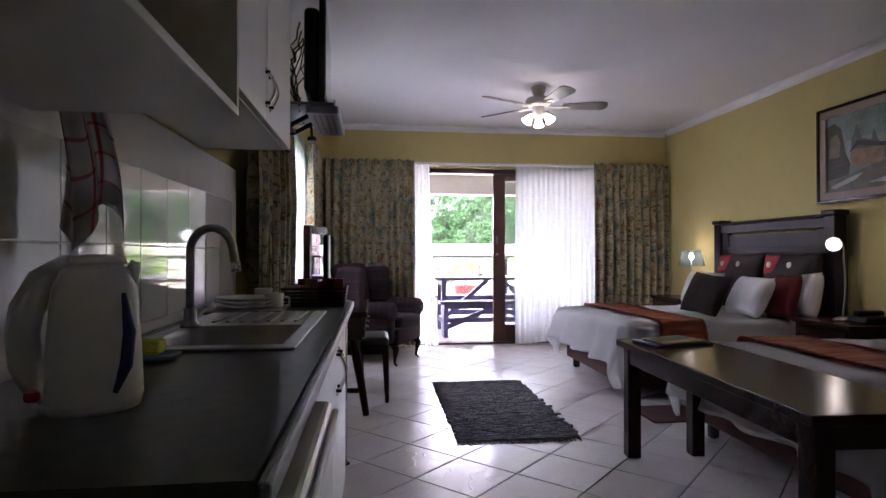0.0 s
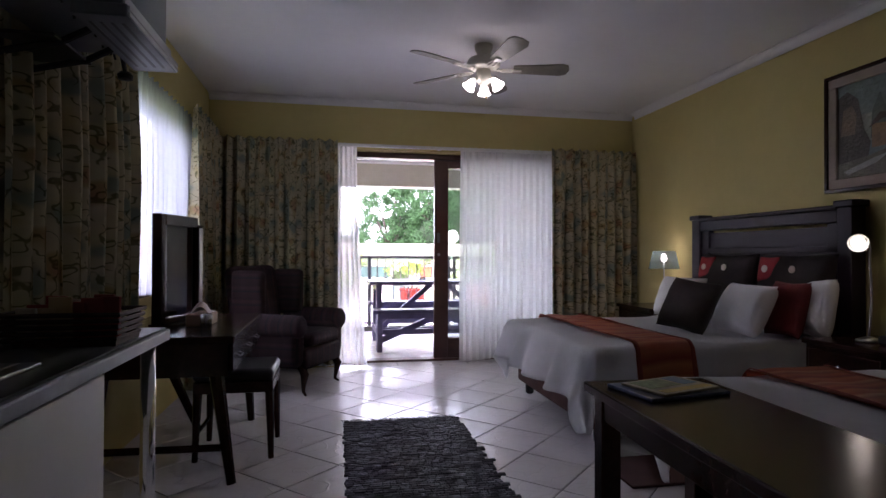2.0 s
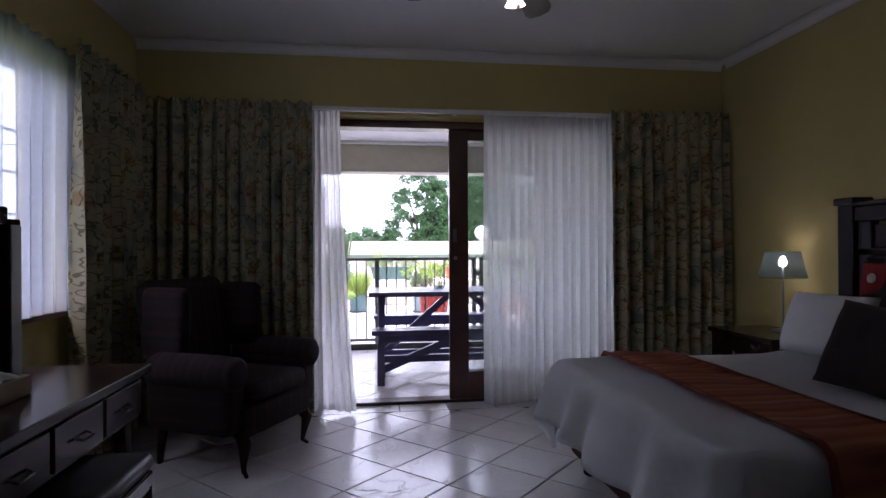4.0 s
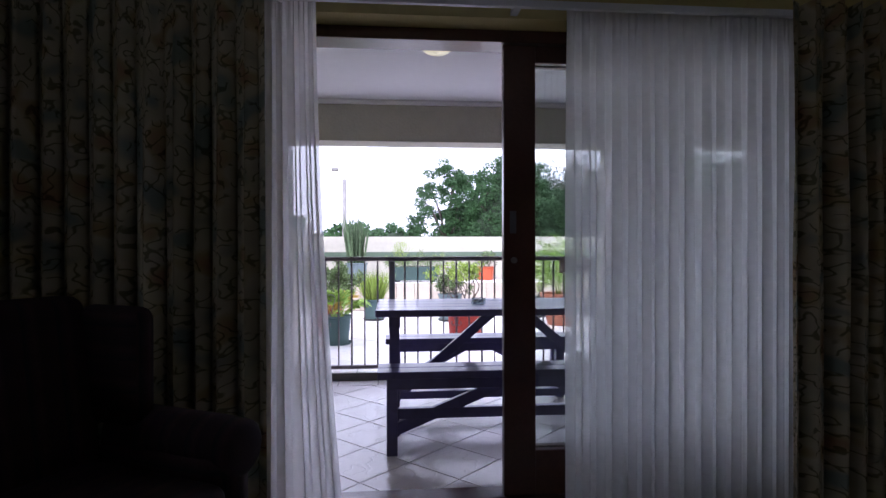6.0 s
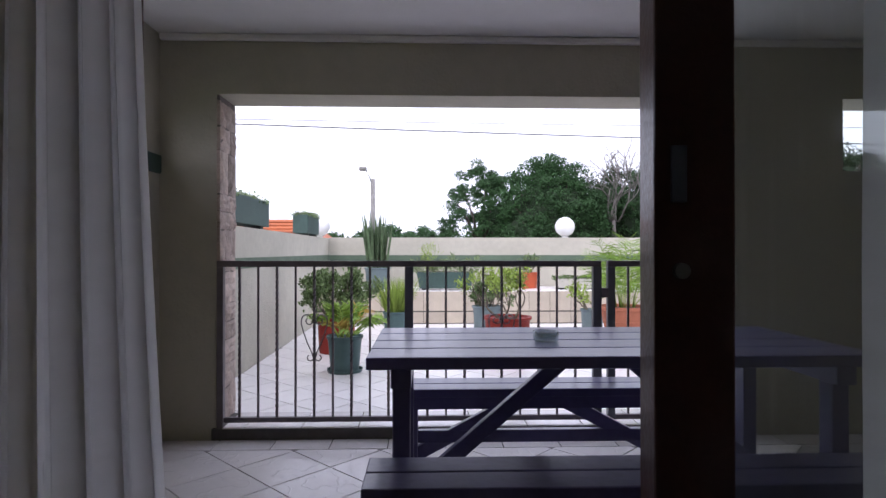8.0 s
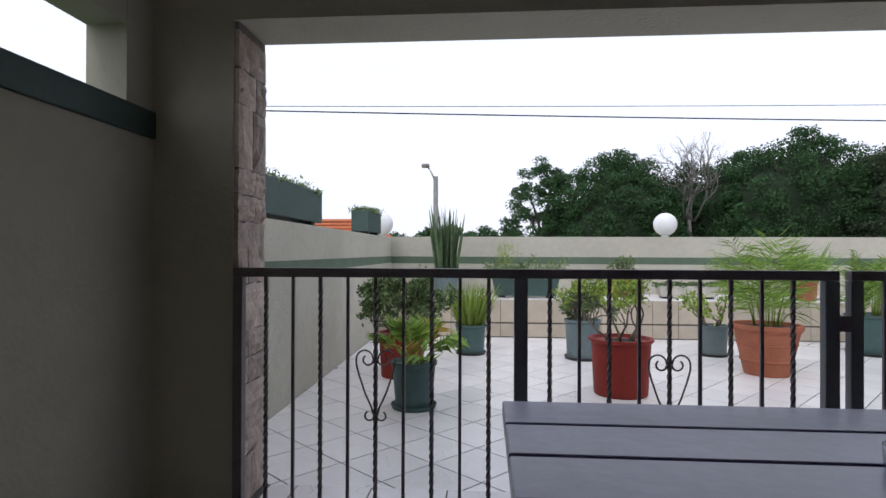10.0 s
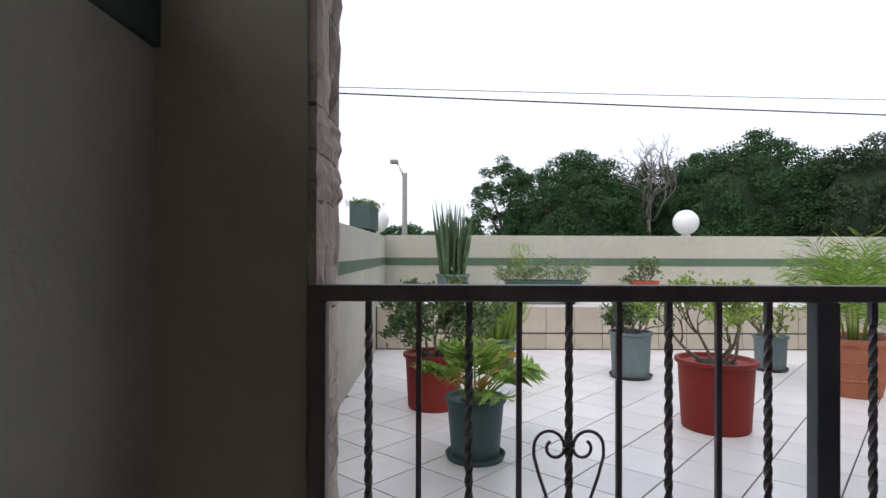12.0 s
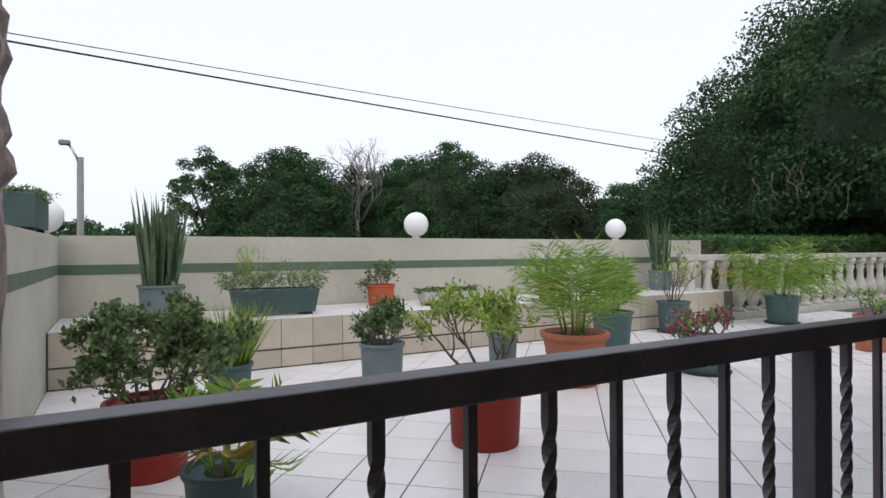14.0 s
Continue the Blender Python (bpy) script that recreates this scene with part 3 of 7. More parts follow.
# ---- beds ----
def draped_cover(x0, x1, y0, y1, top, drop, corner, seed):
    """A duvet from the head end x1 to the foot x0, hanging over the foot and both sides."""
    width, length = y1 - y0, x1 - x0

    def shape(u, v):
        a = -drop + u * (length + drop)
        b = -drop + v * (width + 2 * drop)
        dx = max(0.0, -a)
        dy = max(0.0, -b, b - width)
        sgn = -1 if b < 0 else 1
        fall = max(dx, dy) + corner * min(dx, dy) * 1.8
        r = 0.07
        x = x0 + max(a, 0.0) - min(dx, r) * 0.75 - 0.30 * max(0.0, dx - r)
        y = y0 + min(max(b, 0.0), width) + sgn * (min(dy, r) * 0.75 + 0.20 * max(0.0, dy - r))
        if dx > 0 and dy > 0:
            k = min(dx, dy) / drop
            x += 0.10 * k
            y -= sgn * 0.10 * k
        z = top - (fall * fall / (2 * r) if fall < r else fall - r / 2)
        hang = min(1.0, fall / drop)
        n = noise.noise(Vector((a * 3.1, b * 3.1, seed)))
        n2 = noise.noise(Vector((a * 9, b * 9, seed + 4)))
        z += 0.018 * n + 0.006 * n2
        rip = 0.032 * hang * math.sin((b if dx > dy else a) * 17 + 2 * n)
        if dx > dy:
            x += rip
        elif dy > 0:
            y += rip
        return Vector((x, y, max(z, 0.1))), (a, b)

    return sheet(70, 60, shape, 0.012)


def cushion(w, h, d, sharp=0.42):
    """A stuffed pillow in the plane of y and z, thick along x, standing on z = 0."""
    def half(sign):
        def shape(u, v):
            a, b = 2 * u - 1, 2 * v - 1
            puff = max(0.0, (1 - abs(a) ** 2.6) * (1 - abs(b) ** 2.6)) ** sharp
            pinch = 1 - 0.07 * (1 - abs(b)) * abs(a) ** 4
            pinch_b = 1 - 0.07 * (1 - abs(a)) * abs(b) ** 4
            bump = 0.05 * noise.noise(Vector((a * 2.2, b * 2.2, sign * 3 + w)))
            return Vector((sign * d / 2 * puff * (1 + bump), a * w / 2 * pinch, h / 2 + b * h / 2 * pinch_b)), (u, v)
        return sheet(18, 18, shape)
    own = half(1)
    join(own, half(-1))
    bmesh.ops.remove_doubles(own, verts=own.verts, dist=0.0008)
    bmesh.ops.recalc_face_normals(own, faces=own.faces)
    return own


def make_bed(x0, y0, y1, top, label, seed):
    x1 = 3.55
    bed = thing("bed", label, "bed", x0, y0, 0)
    lx, w = x1 - x0, y1 - y0
    part("base", box(0.05, lx, 0.03, w - 0.03, 0.09, 0.32, 0.02), M_VALANCE, bed, "maroon upholstered base")
    part("mattress", box(0.02, lx, 0.01, w - 0.01, 0.32, top - 0.03, 0.05, 3), M_PILLOW, bed)
    cover = draped_cover(x0 + 0.01, x1 - 0.02, y0 + 0.01, y1 - 0.01, top, 0.33, 0.62, seed)
    place(cover, pose(-x0, -y0, 0))
    part("duvet", cover, M_DUVET, bed, "crumpled white duvet")
    for fx, fy in ((0.12, 0.12), (0.12, w - 0.12), (lx - 0.12, 0.12), (lx - 0.12, w - 0.12)):
        part("foot", lathe(((0.02, 0.0), (0.032, 0.01), (0.034, 0.06), (0.028, 0.09)), 14, m=pose(fx, fy, 0)), M_BLACK, bed)
    return bed


def strip_over(x0, x1, y0, y1, top, fall, seed):
    """A bed runner lying across the bed and hanging down on both sides."""
    w = y1 - y0

    def shape(u, v):
        b = -fall + v * (w + 2 * fall)
        dy = max(0.0, -b, b - w)
        sgn = -1 if b < 0 else 1
        r = 0.07
        y = y0 + min(max(b, 0.0), w) + sgn * (min(dy, r) * 0.75 + 0.20 * max(0.0, dy - r) + 0.014)
        z = top - (dy * dy / (2 * r) if dy < r else dy - r / 2) + 0.014 * noise.noise(Vector((u * 2, b * 3, seed))) + 0.02
        x = x0 + u * (x1 - x0) + 0.02 * noise.noise(Vector((b * 2, seed, u)))
        return Vector((x, y, z)), (u * (x1 - x0), b)

    return sheet(14, 60, shape, 0.006)


make_bed(1.98, 4.10, 5.52, 0.575, "double bed with a white duvet on a maroon base", 2)
bed_top = 0.575
runner = solid("bed_runner", "orange striped satin runner lying across the bed", "bed runner", strip_over(2.23, 2.59, 4.11, 5.51, bed_top, 0.26, 5), M_RUNNER, "bed runners")
for x in (2.234, 2.568):
    part("hem", strip_over(x, x + 0.018, 4.11, 5.51, bed_top + 0.0045, 0.26, 5), M_HEM, runner, "rust-red hem")
make_bed(2.04, 1.95, 3.40, 0.545, "second double bed with a white duvet behind a wooden bench", 8)
runner = solid("bed_runner", "orange striped satin runner lying across the bed", "bed runner", strip_over(2.42, 2.84, 1.96, 3.39, 0.545, 0.2, 9), M_RUNNER, "bed runners")
for x in (2.424, 2.818):
    part("hem", strip_over(x, x + 0.018, 1.96, 3.39, 0.5495, 0.2, 9), M_HEM, runner, "rust-red hem")


def make_headboard(y0, y1, label):
    head = thing("headboard", label, "headboard", 3.60, y0, 0)
    w = y1 - y0
    for y in (0.0, w - 0.10):
        post = part("post", box(-0.05, 0.05, y, y + 0.10, 0, 1.37, 0.006), M_BLUEWOOD, head)
        part("cap", box(-0.065, 0.065, y - 0.015, y + 0.115, 1.371, 1.41, 0.008), M_BLUEWOOD, post)
    part("panel", box(-0.012, 0.012, 0.10, w - 0.10, 0.42, 1.26), M_BLUEWOOD, head)
    part("top_rail", box(-0.045, 0.03, 0.10, w - 0.10, 1.28, 1.36, 0.008), M_BLUEWOOD, head)
    part("ledge", box(-0.06, 0.04, 0.10, w - 0.10, 1.361, 1.385, 0.006), M_BLUEWOOD, head)
    part("middle_rail", box(-0.03, 0.02, 0.10, w - 0.10, 1.10, 1.14, 0.004), M_BLUEWOOD, head)
    part("bottom_rail", box(-0.03, 0.02, 0.10, w - 0.10, 0.36, 0.44, 0.006), M_BLUEWOOD, head)
    for y in (0.11, w - 0.19):
        part("inner_stile", box(-0.03, 0.02, y, y + 0.08, 0.44, 1.28, 0.004), M_BLUEWOOD, head)


make_headboard(3.96, 5.46, "dark blue-black panelled wooden headboard against the yellow wall")
make_headboard(1.93, 3.38, "dark panelled wooden headboard of the second bed")


def pillow_on(name, label, w, h, d, m, material, category="pillow", group="pillows on the bed"):
    ob = solid(name, label, category, cushion(w, h, d), material, group, smooth=True)
    ob.matrix_world = m
    return ob


pz = bed_top + 0.015
for y in (4.93, 4.30):
    p = pillow_on("square_cushion", "large dark brown cushion with a red panel and round appliques", 0.60, 0.50, 0.16, pose(3.42, y, pz + 0.01, 0, 10, 0), M_DARKCLOTH, "cushion", "dark cushions by the headboard")
    part("panel", join(None, cushion(0.17, 0.17, 0.05), pose(-0.055, 0.17, 0.30)), M_REDCLOTH, p, "red panel", True)
    for dy in (0.17, -0.06):
        part("applique", lathe(((0.0, 0), (0.024, 0), (0.024, 0.006), (0.008, 0.012), (0.0, 0.012)), 14, m=pose(-0.082, dy, 0.385, 0, -90)), M_BUTTON, p)
pillow_on("pillow", "white cotton pillow standing at the far side of the bed", 0.46, 0.34, 0.19, pose(3.24, 5.25, pz, 0, 22, 8), M_PILLOW)
pillow_on("pillow", "white cotton pillow standing against the dark cushions", 0.48, 0.34, 0.18, pose(3.07, 4.36, pz, 0, 26, -8), M_PILLOW)
pillow_on("square_cushion", "dark red cushion leaning between two pillows", 0.30, 0.34, 0.12, pose(3.27, 4.18, pz, 0, 14, -4), mat("dark_red_cloth", (0.14, 0.012, 0.014), 0.85, var=0.2, scale=20, bump=0.3, bscale=120), "cushion", "scatter cushions")
pillow_on("pillow", "white cotton pillow beside the red cushion", 0.34, 0.36, 0.15, pose(3.40, 4.12, pz, 0, 10, -8), M_PILLOW)
pillow_on("square_cushion", "dark brown cushion tilted on one corner", 0.40, 0.36, 0.14, pose(2.82, 4.55, pz, 5, 26, 14), M_DARKCLOTH, "cushion", "scatter cushions")
pillow_on("pillow", "white cotton pillow on the second bed", 0.62, 0.40, 0.18, pose(3.30, 2.95, 0.56, 0, 50, 0), M_PILLOW)


# ---- bedside tables and lamps ----
def bedside(x, y0, y1, h, label):
    t = thing("bedside_table", label, "bedside table", x, y0, 0, group="bedside tables")
    w, d = y1 - y0, 3.69 - x
    part("top", box(-0.02, d, -0.015, w + 0.015, h - 0.03, h, 0.006), M_DARKWOOD, t)
    part("body", box(0.0, d - 0.01, 0, w, 0.08, h - 0.031, 0.003), M_DARKWOOD, t)
    for z0, z1 in ((h - 0.24, h - 0.05), (0.12, h - 0.26)):
        dr = part("drawer", box(-0.014, -0.001, 0.03, w - 0.03, z0, z1, 0.004), M_DARKWOOD, t)
        part("knob", lathe(((0.006, 0), (0.006, 0.012), (0.015, 0.018), (0.013, 0.028), (0.0, 0.031)), 14, m=pose(-0.014, w / 2, (z0 + z1) / 2 + 0.02, 0, -90)), M_CHROME, dr, "round chrome knob")
    for dx, dy in ((0.03, 0.03), (0.03, w - 0.03), (d - 0.05, 0.03), (d - 0.05, w - 0.03)):
        part("leg", box(dx - 0.02, dx + 0.02, dy - 0.02, dy + 0.02, 0, 0.08), M_DARKWOOD, t)


bedside(3.20, 3.44, 3.92, 0.62, "dark wooden bedside table with chrome knobs between the beds")
bedside(3.28, 5.62, 6.20, 0.62, "dark wooden bedside table in the room corner")
tl = thing("table_lamp", "slim table lamp with a pale tapered shade, switched on", "lamp", 3.57, 5.90, 0.62)
part("base", lathe(((0.0, 0), (0.065, 0), (0.065, 0.008), (0.02, 0.02), (0.0, 0.02)), 24), M_STEEL, tl, smooth=True)
part("stem", tube(((0, 0, 0.018), (0, 0, 0.42)), 0.006), M_STEEL, tl, smooth=True)
shade = bmesh.new()
prof = ((0.135, 0.335), (0.098, 0.50))
rings = [[shade.verts.new((r * math.cos(k * math.pi / 16), r * math.sin(k * math.pi / 16), z)) for k in range(32)] for r, z in prof]
for k in range(32):
    shade.faces.new((rings[0][k], rings[0][(k + 1) % 32], rings[1][(k + 1) % 32], rings[1][k]))
part("shade", shade, M_SHADE, tl, "pale fabric shade", True)
part("bulb", lathe(((0.0, 0.40), (0.02, 0.41), (0.026, 0.435), (0.012, 0.47), (0.0, 0.475)), 14), M_BULB, tl, "lit bulb", True)
lamp("table_lamp_light", (3.57, 5.90, 1.115), 0.006, 0.012, (1.0, 0.88, 0.70))

rl = thing("reading_lamp", "bent-neck reading lamp with a lit round dish, switched on", "lamp", 3.40, 3.72, 0.62)
part("base", lathe(((0.0, 0), (0.06, 0), (0.06, 0.012), (0.015, 0.03), (0.0, 0.03)), 24), M_STEEL, rl, smooth=True)
part("neck", tube([(0.02 * math.sin(k / 3), 0, 0.02 + k * 0.05) for k in range(9)] + [(0.0, -0.01, 0.50), (-0.02, -0.02, 0.535), (-0.05, -0.02, 0.545)], 0.006), M_STEEL, rl, smooth=True)
dish_m = look((0, 0, 0), (-0.85, -0.9, -0.25))
dish_m.translation = (-0.075, -0.01, 0.53)
part("hood", lathe(((0.014, 0.055), (0.032, 0.042), (0.046, 0.016), (0.05, -0.012), (0.047, -0.012), (0.043, 0.016), (0.0, 0.038)), 24, m=dish_m), M_STEEL, rl, smooth=True)
part("bulb", lathe(((0.0, -0.012), (0.02, -0.009), (0.032, 0.002), (0.026, 0.012), (0.0, 0.02)), 20, m=dish_m), M_DISH, rl, "lit round bulb", True)
lamp("reading_lamp_light", (3.255, 3.62, 1.12), 0.035, 0.015, (1.0, 0.9, 0.72))
ph = thing("telephone", "black telephone on the bedside table", "telephone", 3.44, 3.55, 0.62)
part("body", box(-0.09, 0.09, -0.07, 0.08, 0, 0.05, 0.015, 3), M_BLACK, ph)
part("handset", box(-0.10, 0.10, -0.02, 0.03, 0.052, 0.085, 0.014, 3), M_BLACK, ph)


# ---- bench, rug, picture, fan ----
bn = thing("bench", "long dark polished wooden bench at the foot of the bed", "bench", 1.425, 1.635, 0, -2.6)
part("top", box(0, 0.47, 0, 1.49, 0.581, 0.617, 0.006), M_DARKWOOD, bn)
for x0 in (0.03, 0.405):
    part("apron", box(x0, x0 + 0.03, 0.09, 1.39, 0.50, 0.580, 0.003), M_DARKWOOD, bn)
for y0 in (0.045, 1.405):
    part("apron", box(0.10, 0.37, y0, y0 + 0.03, 0.50, 0.580, 0.003), M_DARKWOOD, bn)
for x0, y0 in ((0.025, 0.03), (0.375, 0.03), (0.025, 1.38), (0.375, 1.38)):
    part("leg", box(x0, x0 + 0.07, y0, y0 + 0.07, 0, 0.580, 0.005), M_DARKWOOD, bn)
mg = thing("folder", "blue information folder lying on the bench", "folder", 1.71, 2.93, 0.618, 9)
part("cover", box(-0.16, 0.16, -0.115, 0.115, 0, 0.012, 0.003), M_BLUECOVER, mg)
mg = thing("magazine", "printed magazine lying on a blue folder", "magazine", 1.72, 2.93, 0.631, 17)
part("cover", box(-0.13, 0.13, -0.095, 0.095, 0, 0.008, 0.002), M_PAPER, mg)
part("photograph", box(-0.11, 0.03, -0.02, 0.08, 0.0082, 0.009), mat("printed_green_photo", (0.16, 0.22, 0.10), 0.4, var=0.6, scale=40), mg, "printed green photograph")
part("title_bar", box(-0.11, 0.11, -0.08, -0.045, 0.0082, 0.009), mat("printed_yellow", (0.55, 0.42, 0.10), 0.4, var=0.2), mg)
part("photograph", box(0.045, 0.115, -0.02, 0.08, 0.0082, 0.009), mat("printed_blue_photo", (0.10, 0.20, 0.32), 0.4, var=0.5, scale=40), mg)


def rag_rows(w, l, rows, seed):
    rng = random.Random(seed)
    own = bmesh.new()
    step = l / rows
    for r in range(rows):
        x = -w / 2 + rng.uniform(-0.012, 0.012)
        while x < w / 2:
            k = rng.uniform(0.025, 0.06)
            y, h, z0 = r * step, rng.uniform(0.010, 0.0145), 0.001
            q = rng.uniform(-0.002, 0.002)
            pts = [(x, y, z0), (x + k, y + q, z0), (x + k, y + step, z0), (x, y + step + q, z0), (x + 0.002, y + step * 0.2, h), (x + k - 0.002, y + step * 0.2, h), (x + k - 0.002, y + step * 0.85, h), (x + 0.002, y + step * 0.85, h)]
            v = [own.verts.new(p) for p in pts]
            for f in ((4, 5, 6, 7), (0, 1, 5, 4), (1, 2, 6, 5), (2, 3, 7, 6), (3, 0, 4, 7)):
                own.faces.new([v[i] for i in f])
            x += k
    return own


rug = thing("rug", "dark grey woven rag rug with a fringe on the tiles", "rug", 1.015, 3.36, 0)
part("weave", rag_rows(0.72, 1.50, 62, 3), M_RUG, rug)
for y, s in ((0.0, -1), (1.5, 1)):
    fringe = bmesh.new()
    rng = random.Random(7)
    for k in range(60):
        x = -0.36 + k * 0.0122
        tube(((x, y, 0.006), (x + rng.uniform(-0.01, 0.01), y + s * 0.03, 0.006), (x + rng.uniform(-0.015, 0.015), y + s * rng.uniform(0.04, 0.06), 0.004)), 0.0025, 4, fringe)
    part("fringe", fringe, M_RUG, rug, kind="stuff")
solid("floor_mat", "small dark brown mat beside the bed", "mat", box(1.95, 2.35, 3.58, 3.95, 0.001, 0.014, 0.004), M_VALANCE)

pic = thing("painting", "framed oil painting of a house by water on the yellow wall", "painting", 3.69, 3.20, 1.475)
H, W = 0.735, 1.06
for y0, y1, z0, z1 in ((0, W, 0, 0.022), (0, W, H - 0.022, H), (0, 0.022, 0.022, H - 0.022), (W - 0.022, W, 0.022, H - 0.022)):
    part("frame", box(-0.03, 0.018, y0, y1, z0, z1, 0.004), M_DARKWOOD, pic)
M_MOUNT = mat("pinkish_linen_mount", (0.38, 0.30, 0.25), 0.8, var=0.08, bump=0.2, bscale=150)
for y0, y1, z0, z1 in ((0.022, W - 0.022, 0.022, 0.08), (0.022, W - 0.022, H - 0.08, H - 0.022), (0.022, 0.08, 0.08, H - 0.08), (W - 0.08, W - 0.022, 0.08, H - 0.08)):
    part("mount", box(-0.018, 0.012, y0, y1, z0, z1, 0.003), M_MOUNT, pic)


def paint(name, col, pts, depth, scale=9):
    own = bmesh.new()
    own.faces.new([own.verts.new((depth, W - y, z)) for y, z in pts])
    part("painted_shape", own, mat(name, col, 0.4, var=0.4, scale=scale, bump=0.5, bscale=60), pic)


paint("painted_sky", (0.17, 0.22, 0.20), ((0.08, 0.08), (0.98, 0.08), (0.98, 0.655), (0.08, 0.655)), -0.004, 4)
paint("painted_haze", (0.26, 0.29, 0.24), ((0.08, 0.28), (0.98, 0.30), (0.98, 0.42), (0.5, 0.46), (0.08, 0.44)), -0.0046, 6)
paint("painted_towers", (0.085, 0.11, 0.10), ((0.30, 0.30), (0.31, 0.46), (0.36, 0.56), (0.40, 0.45), (0.48, 0.42), (0.50, 0.50), (0.54, 0.40), (0.60, 0.36), (0.60, 0.28)), -0.0052)
paint("painted_trees", (0.055, 0.05, 0.035), ((0.08, 0.12), (0.08, 0.58), (0.15, 0.61), (0.22, 0.55), (0.26, 0.36), (0.30, 0.28), (0.28, 0.16)), -0.0058, 14)
paint("painted_wall", (0.19, 0.14, 0.10), ((0.10, 0.34), (0.12, 0.50), (0.18, 0.52), (0.21, 0.46), (0.20, 0.34)), -0.0064, 14)
paint("painted_water", (0.13, 0.12, 0.085), ((0.08, 0.08), (0.98, 0.08), (0.98, 0.24), (0.60, 0.27), (0.30, 0.20), (0.08, 0.17)), -0.007, 10)
paint("painted_house", (0.26, 0.17, 0.09), ((0.31, 0.24), (0.31, 0.38), (0.58, 0.36), (0.58, 0.25)), -0.0076, 16)
paint("painted_roof", (0.05, 0.035, 0.03), ((0.29, 0.36), (0.36, 0.44), (0.60, 0.385), (0.60, 0.355), (0.38, 0.40)), -0.0082, 16)
paint("painted_light", (0.36, 0.37, 0.34), ((0.12, 0.12), (0.32, 0.18), (0.42, 0.20), (0.34, 0.15), (0.16, 0.10)), -0.0088, 16)
paint("painted_gable", (0.15, 0.09, 0.06), ((0.62, 0.24), (0.62, 0.40), (0.70, 0.46), (0.78, 0.39), (0.78, 0.25)), -0.0094, 16)
paint("painted_eaves", (0.04, 0.03, 0.028), ((0.60, 0.39), (0.70, 0.475), (0.80, 0.38), (0.78, 0.375), (0.70, 0.45), (0.62, 0.385)), -0.010, 16)
paint("painted_doorway", (0.03, 0.025, 0.02), ((0.66, 0.25), (0.66, 0.33), (0.71, 0.33), (0.71, 0.25)), -0.0106, 16)
paint("painted_ripple", (0.30, 0.32, 0.30), ((0.45, 0.12), (0.62, 0.15), (0.90, 0.13), (0.70, 0.105)), -0.0094, 16)
paint("painted_bank", (0.20, 0.17, 0.09), ((0.55, 0.20), (0.75, 0.24), (0.98, 0.25), (0.98, 0.21), (0.75, 0.19)), -0.010, 16)

fan = thing("ceiling_fan", "cream ceiling fan with flat blades and lit glass shades", "ceiling fan", 1.63, 5.06, 2.568)
part("canopy", lathe(((0.0, 0.0), (0.065, 0.0), (0.062, -0.03), (0.048, -0.07), (0.045, -0.085), (0.0, -0.085)), 28), M_FAN, fan, smooth=True)
part("motor", lathe(((0.05, -0.085), (0.105, -0.10), (0.118, -0.125), (0.115, -0.16), (0.08, -0.175), (0.0, -0.178)), 32), M_FAN, fan, smooth=True)
part("switch_housing", lathe(((0.05, -0.178), (0.052, -0.25), (0.04, -0.275), (0.0, -0.28)), 24), M_FAN, fan, smooth=True)
blade_src = None
for k in range(5):
    ang = 62 + 72 * k
    m = pose(0, 0, -0.172, 0, 0, ang)
    if blade_src is None:
        own = bmesh.new()
        ring_t, ring_b = [], []
        for x, y in ((0.21, -0.045), (0.55, -0.068), (0.595, -0.050), (0.61, 0.0), (0.595, 0.050), (0.55, 0.068), (0.21, 0.045)):
            ring_t.append(own.verts.new((x, y, 0.004 - y * 0.24)))
            ring_b.append(own.verts.new((x, y, -0.004 - y * 0.24)))
        own.faces.new(ring_t)
        own.faces.new(ring_b[::-1])
        for j in range(7):
            own.faces.new((ring_t[j], ring_b[j], ring_b[(j + 1) % 7], ring_t[(j + 1) % 7]))
        bmesh.ops.recalc_face_normals(own, faces=own.faces)
        M_BLADE = mat("grey_cream_blade", (0.20, 0.18, 0.155), 0.45, var=0.2)
        blade_src = part("blade", own, M_BLADE, fan)
        iron = bmesh.new()
        for sy in (-1, 1):
            tube([(0.165 + 0.06 * math.cos(q), sy * (0.016 + 0.016 * math.sin(q)), -0.008) for q in (2 * math.pi * j / 14 for j in range(15))], 0.0045, 6, iron)
        box(0.09, 0.12, -0.016, 0.016, -0.014, -0.004, 0.003, bm=iron)
        box(0.20, 0.27, -0.022, 0.022, -0.012, -0.006, 0.003, bm=iron)
        iron_src = part("blade_iron", iron, M_FAN, blade_src, "cream scrolled blade iron", True)
        blade_src.matrix_local = m
    else:
        b = like("blade", blade_src, fan, m)
        like("blade_iron", iron_src, b, Matrix.Identity(4))
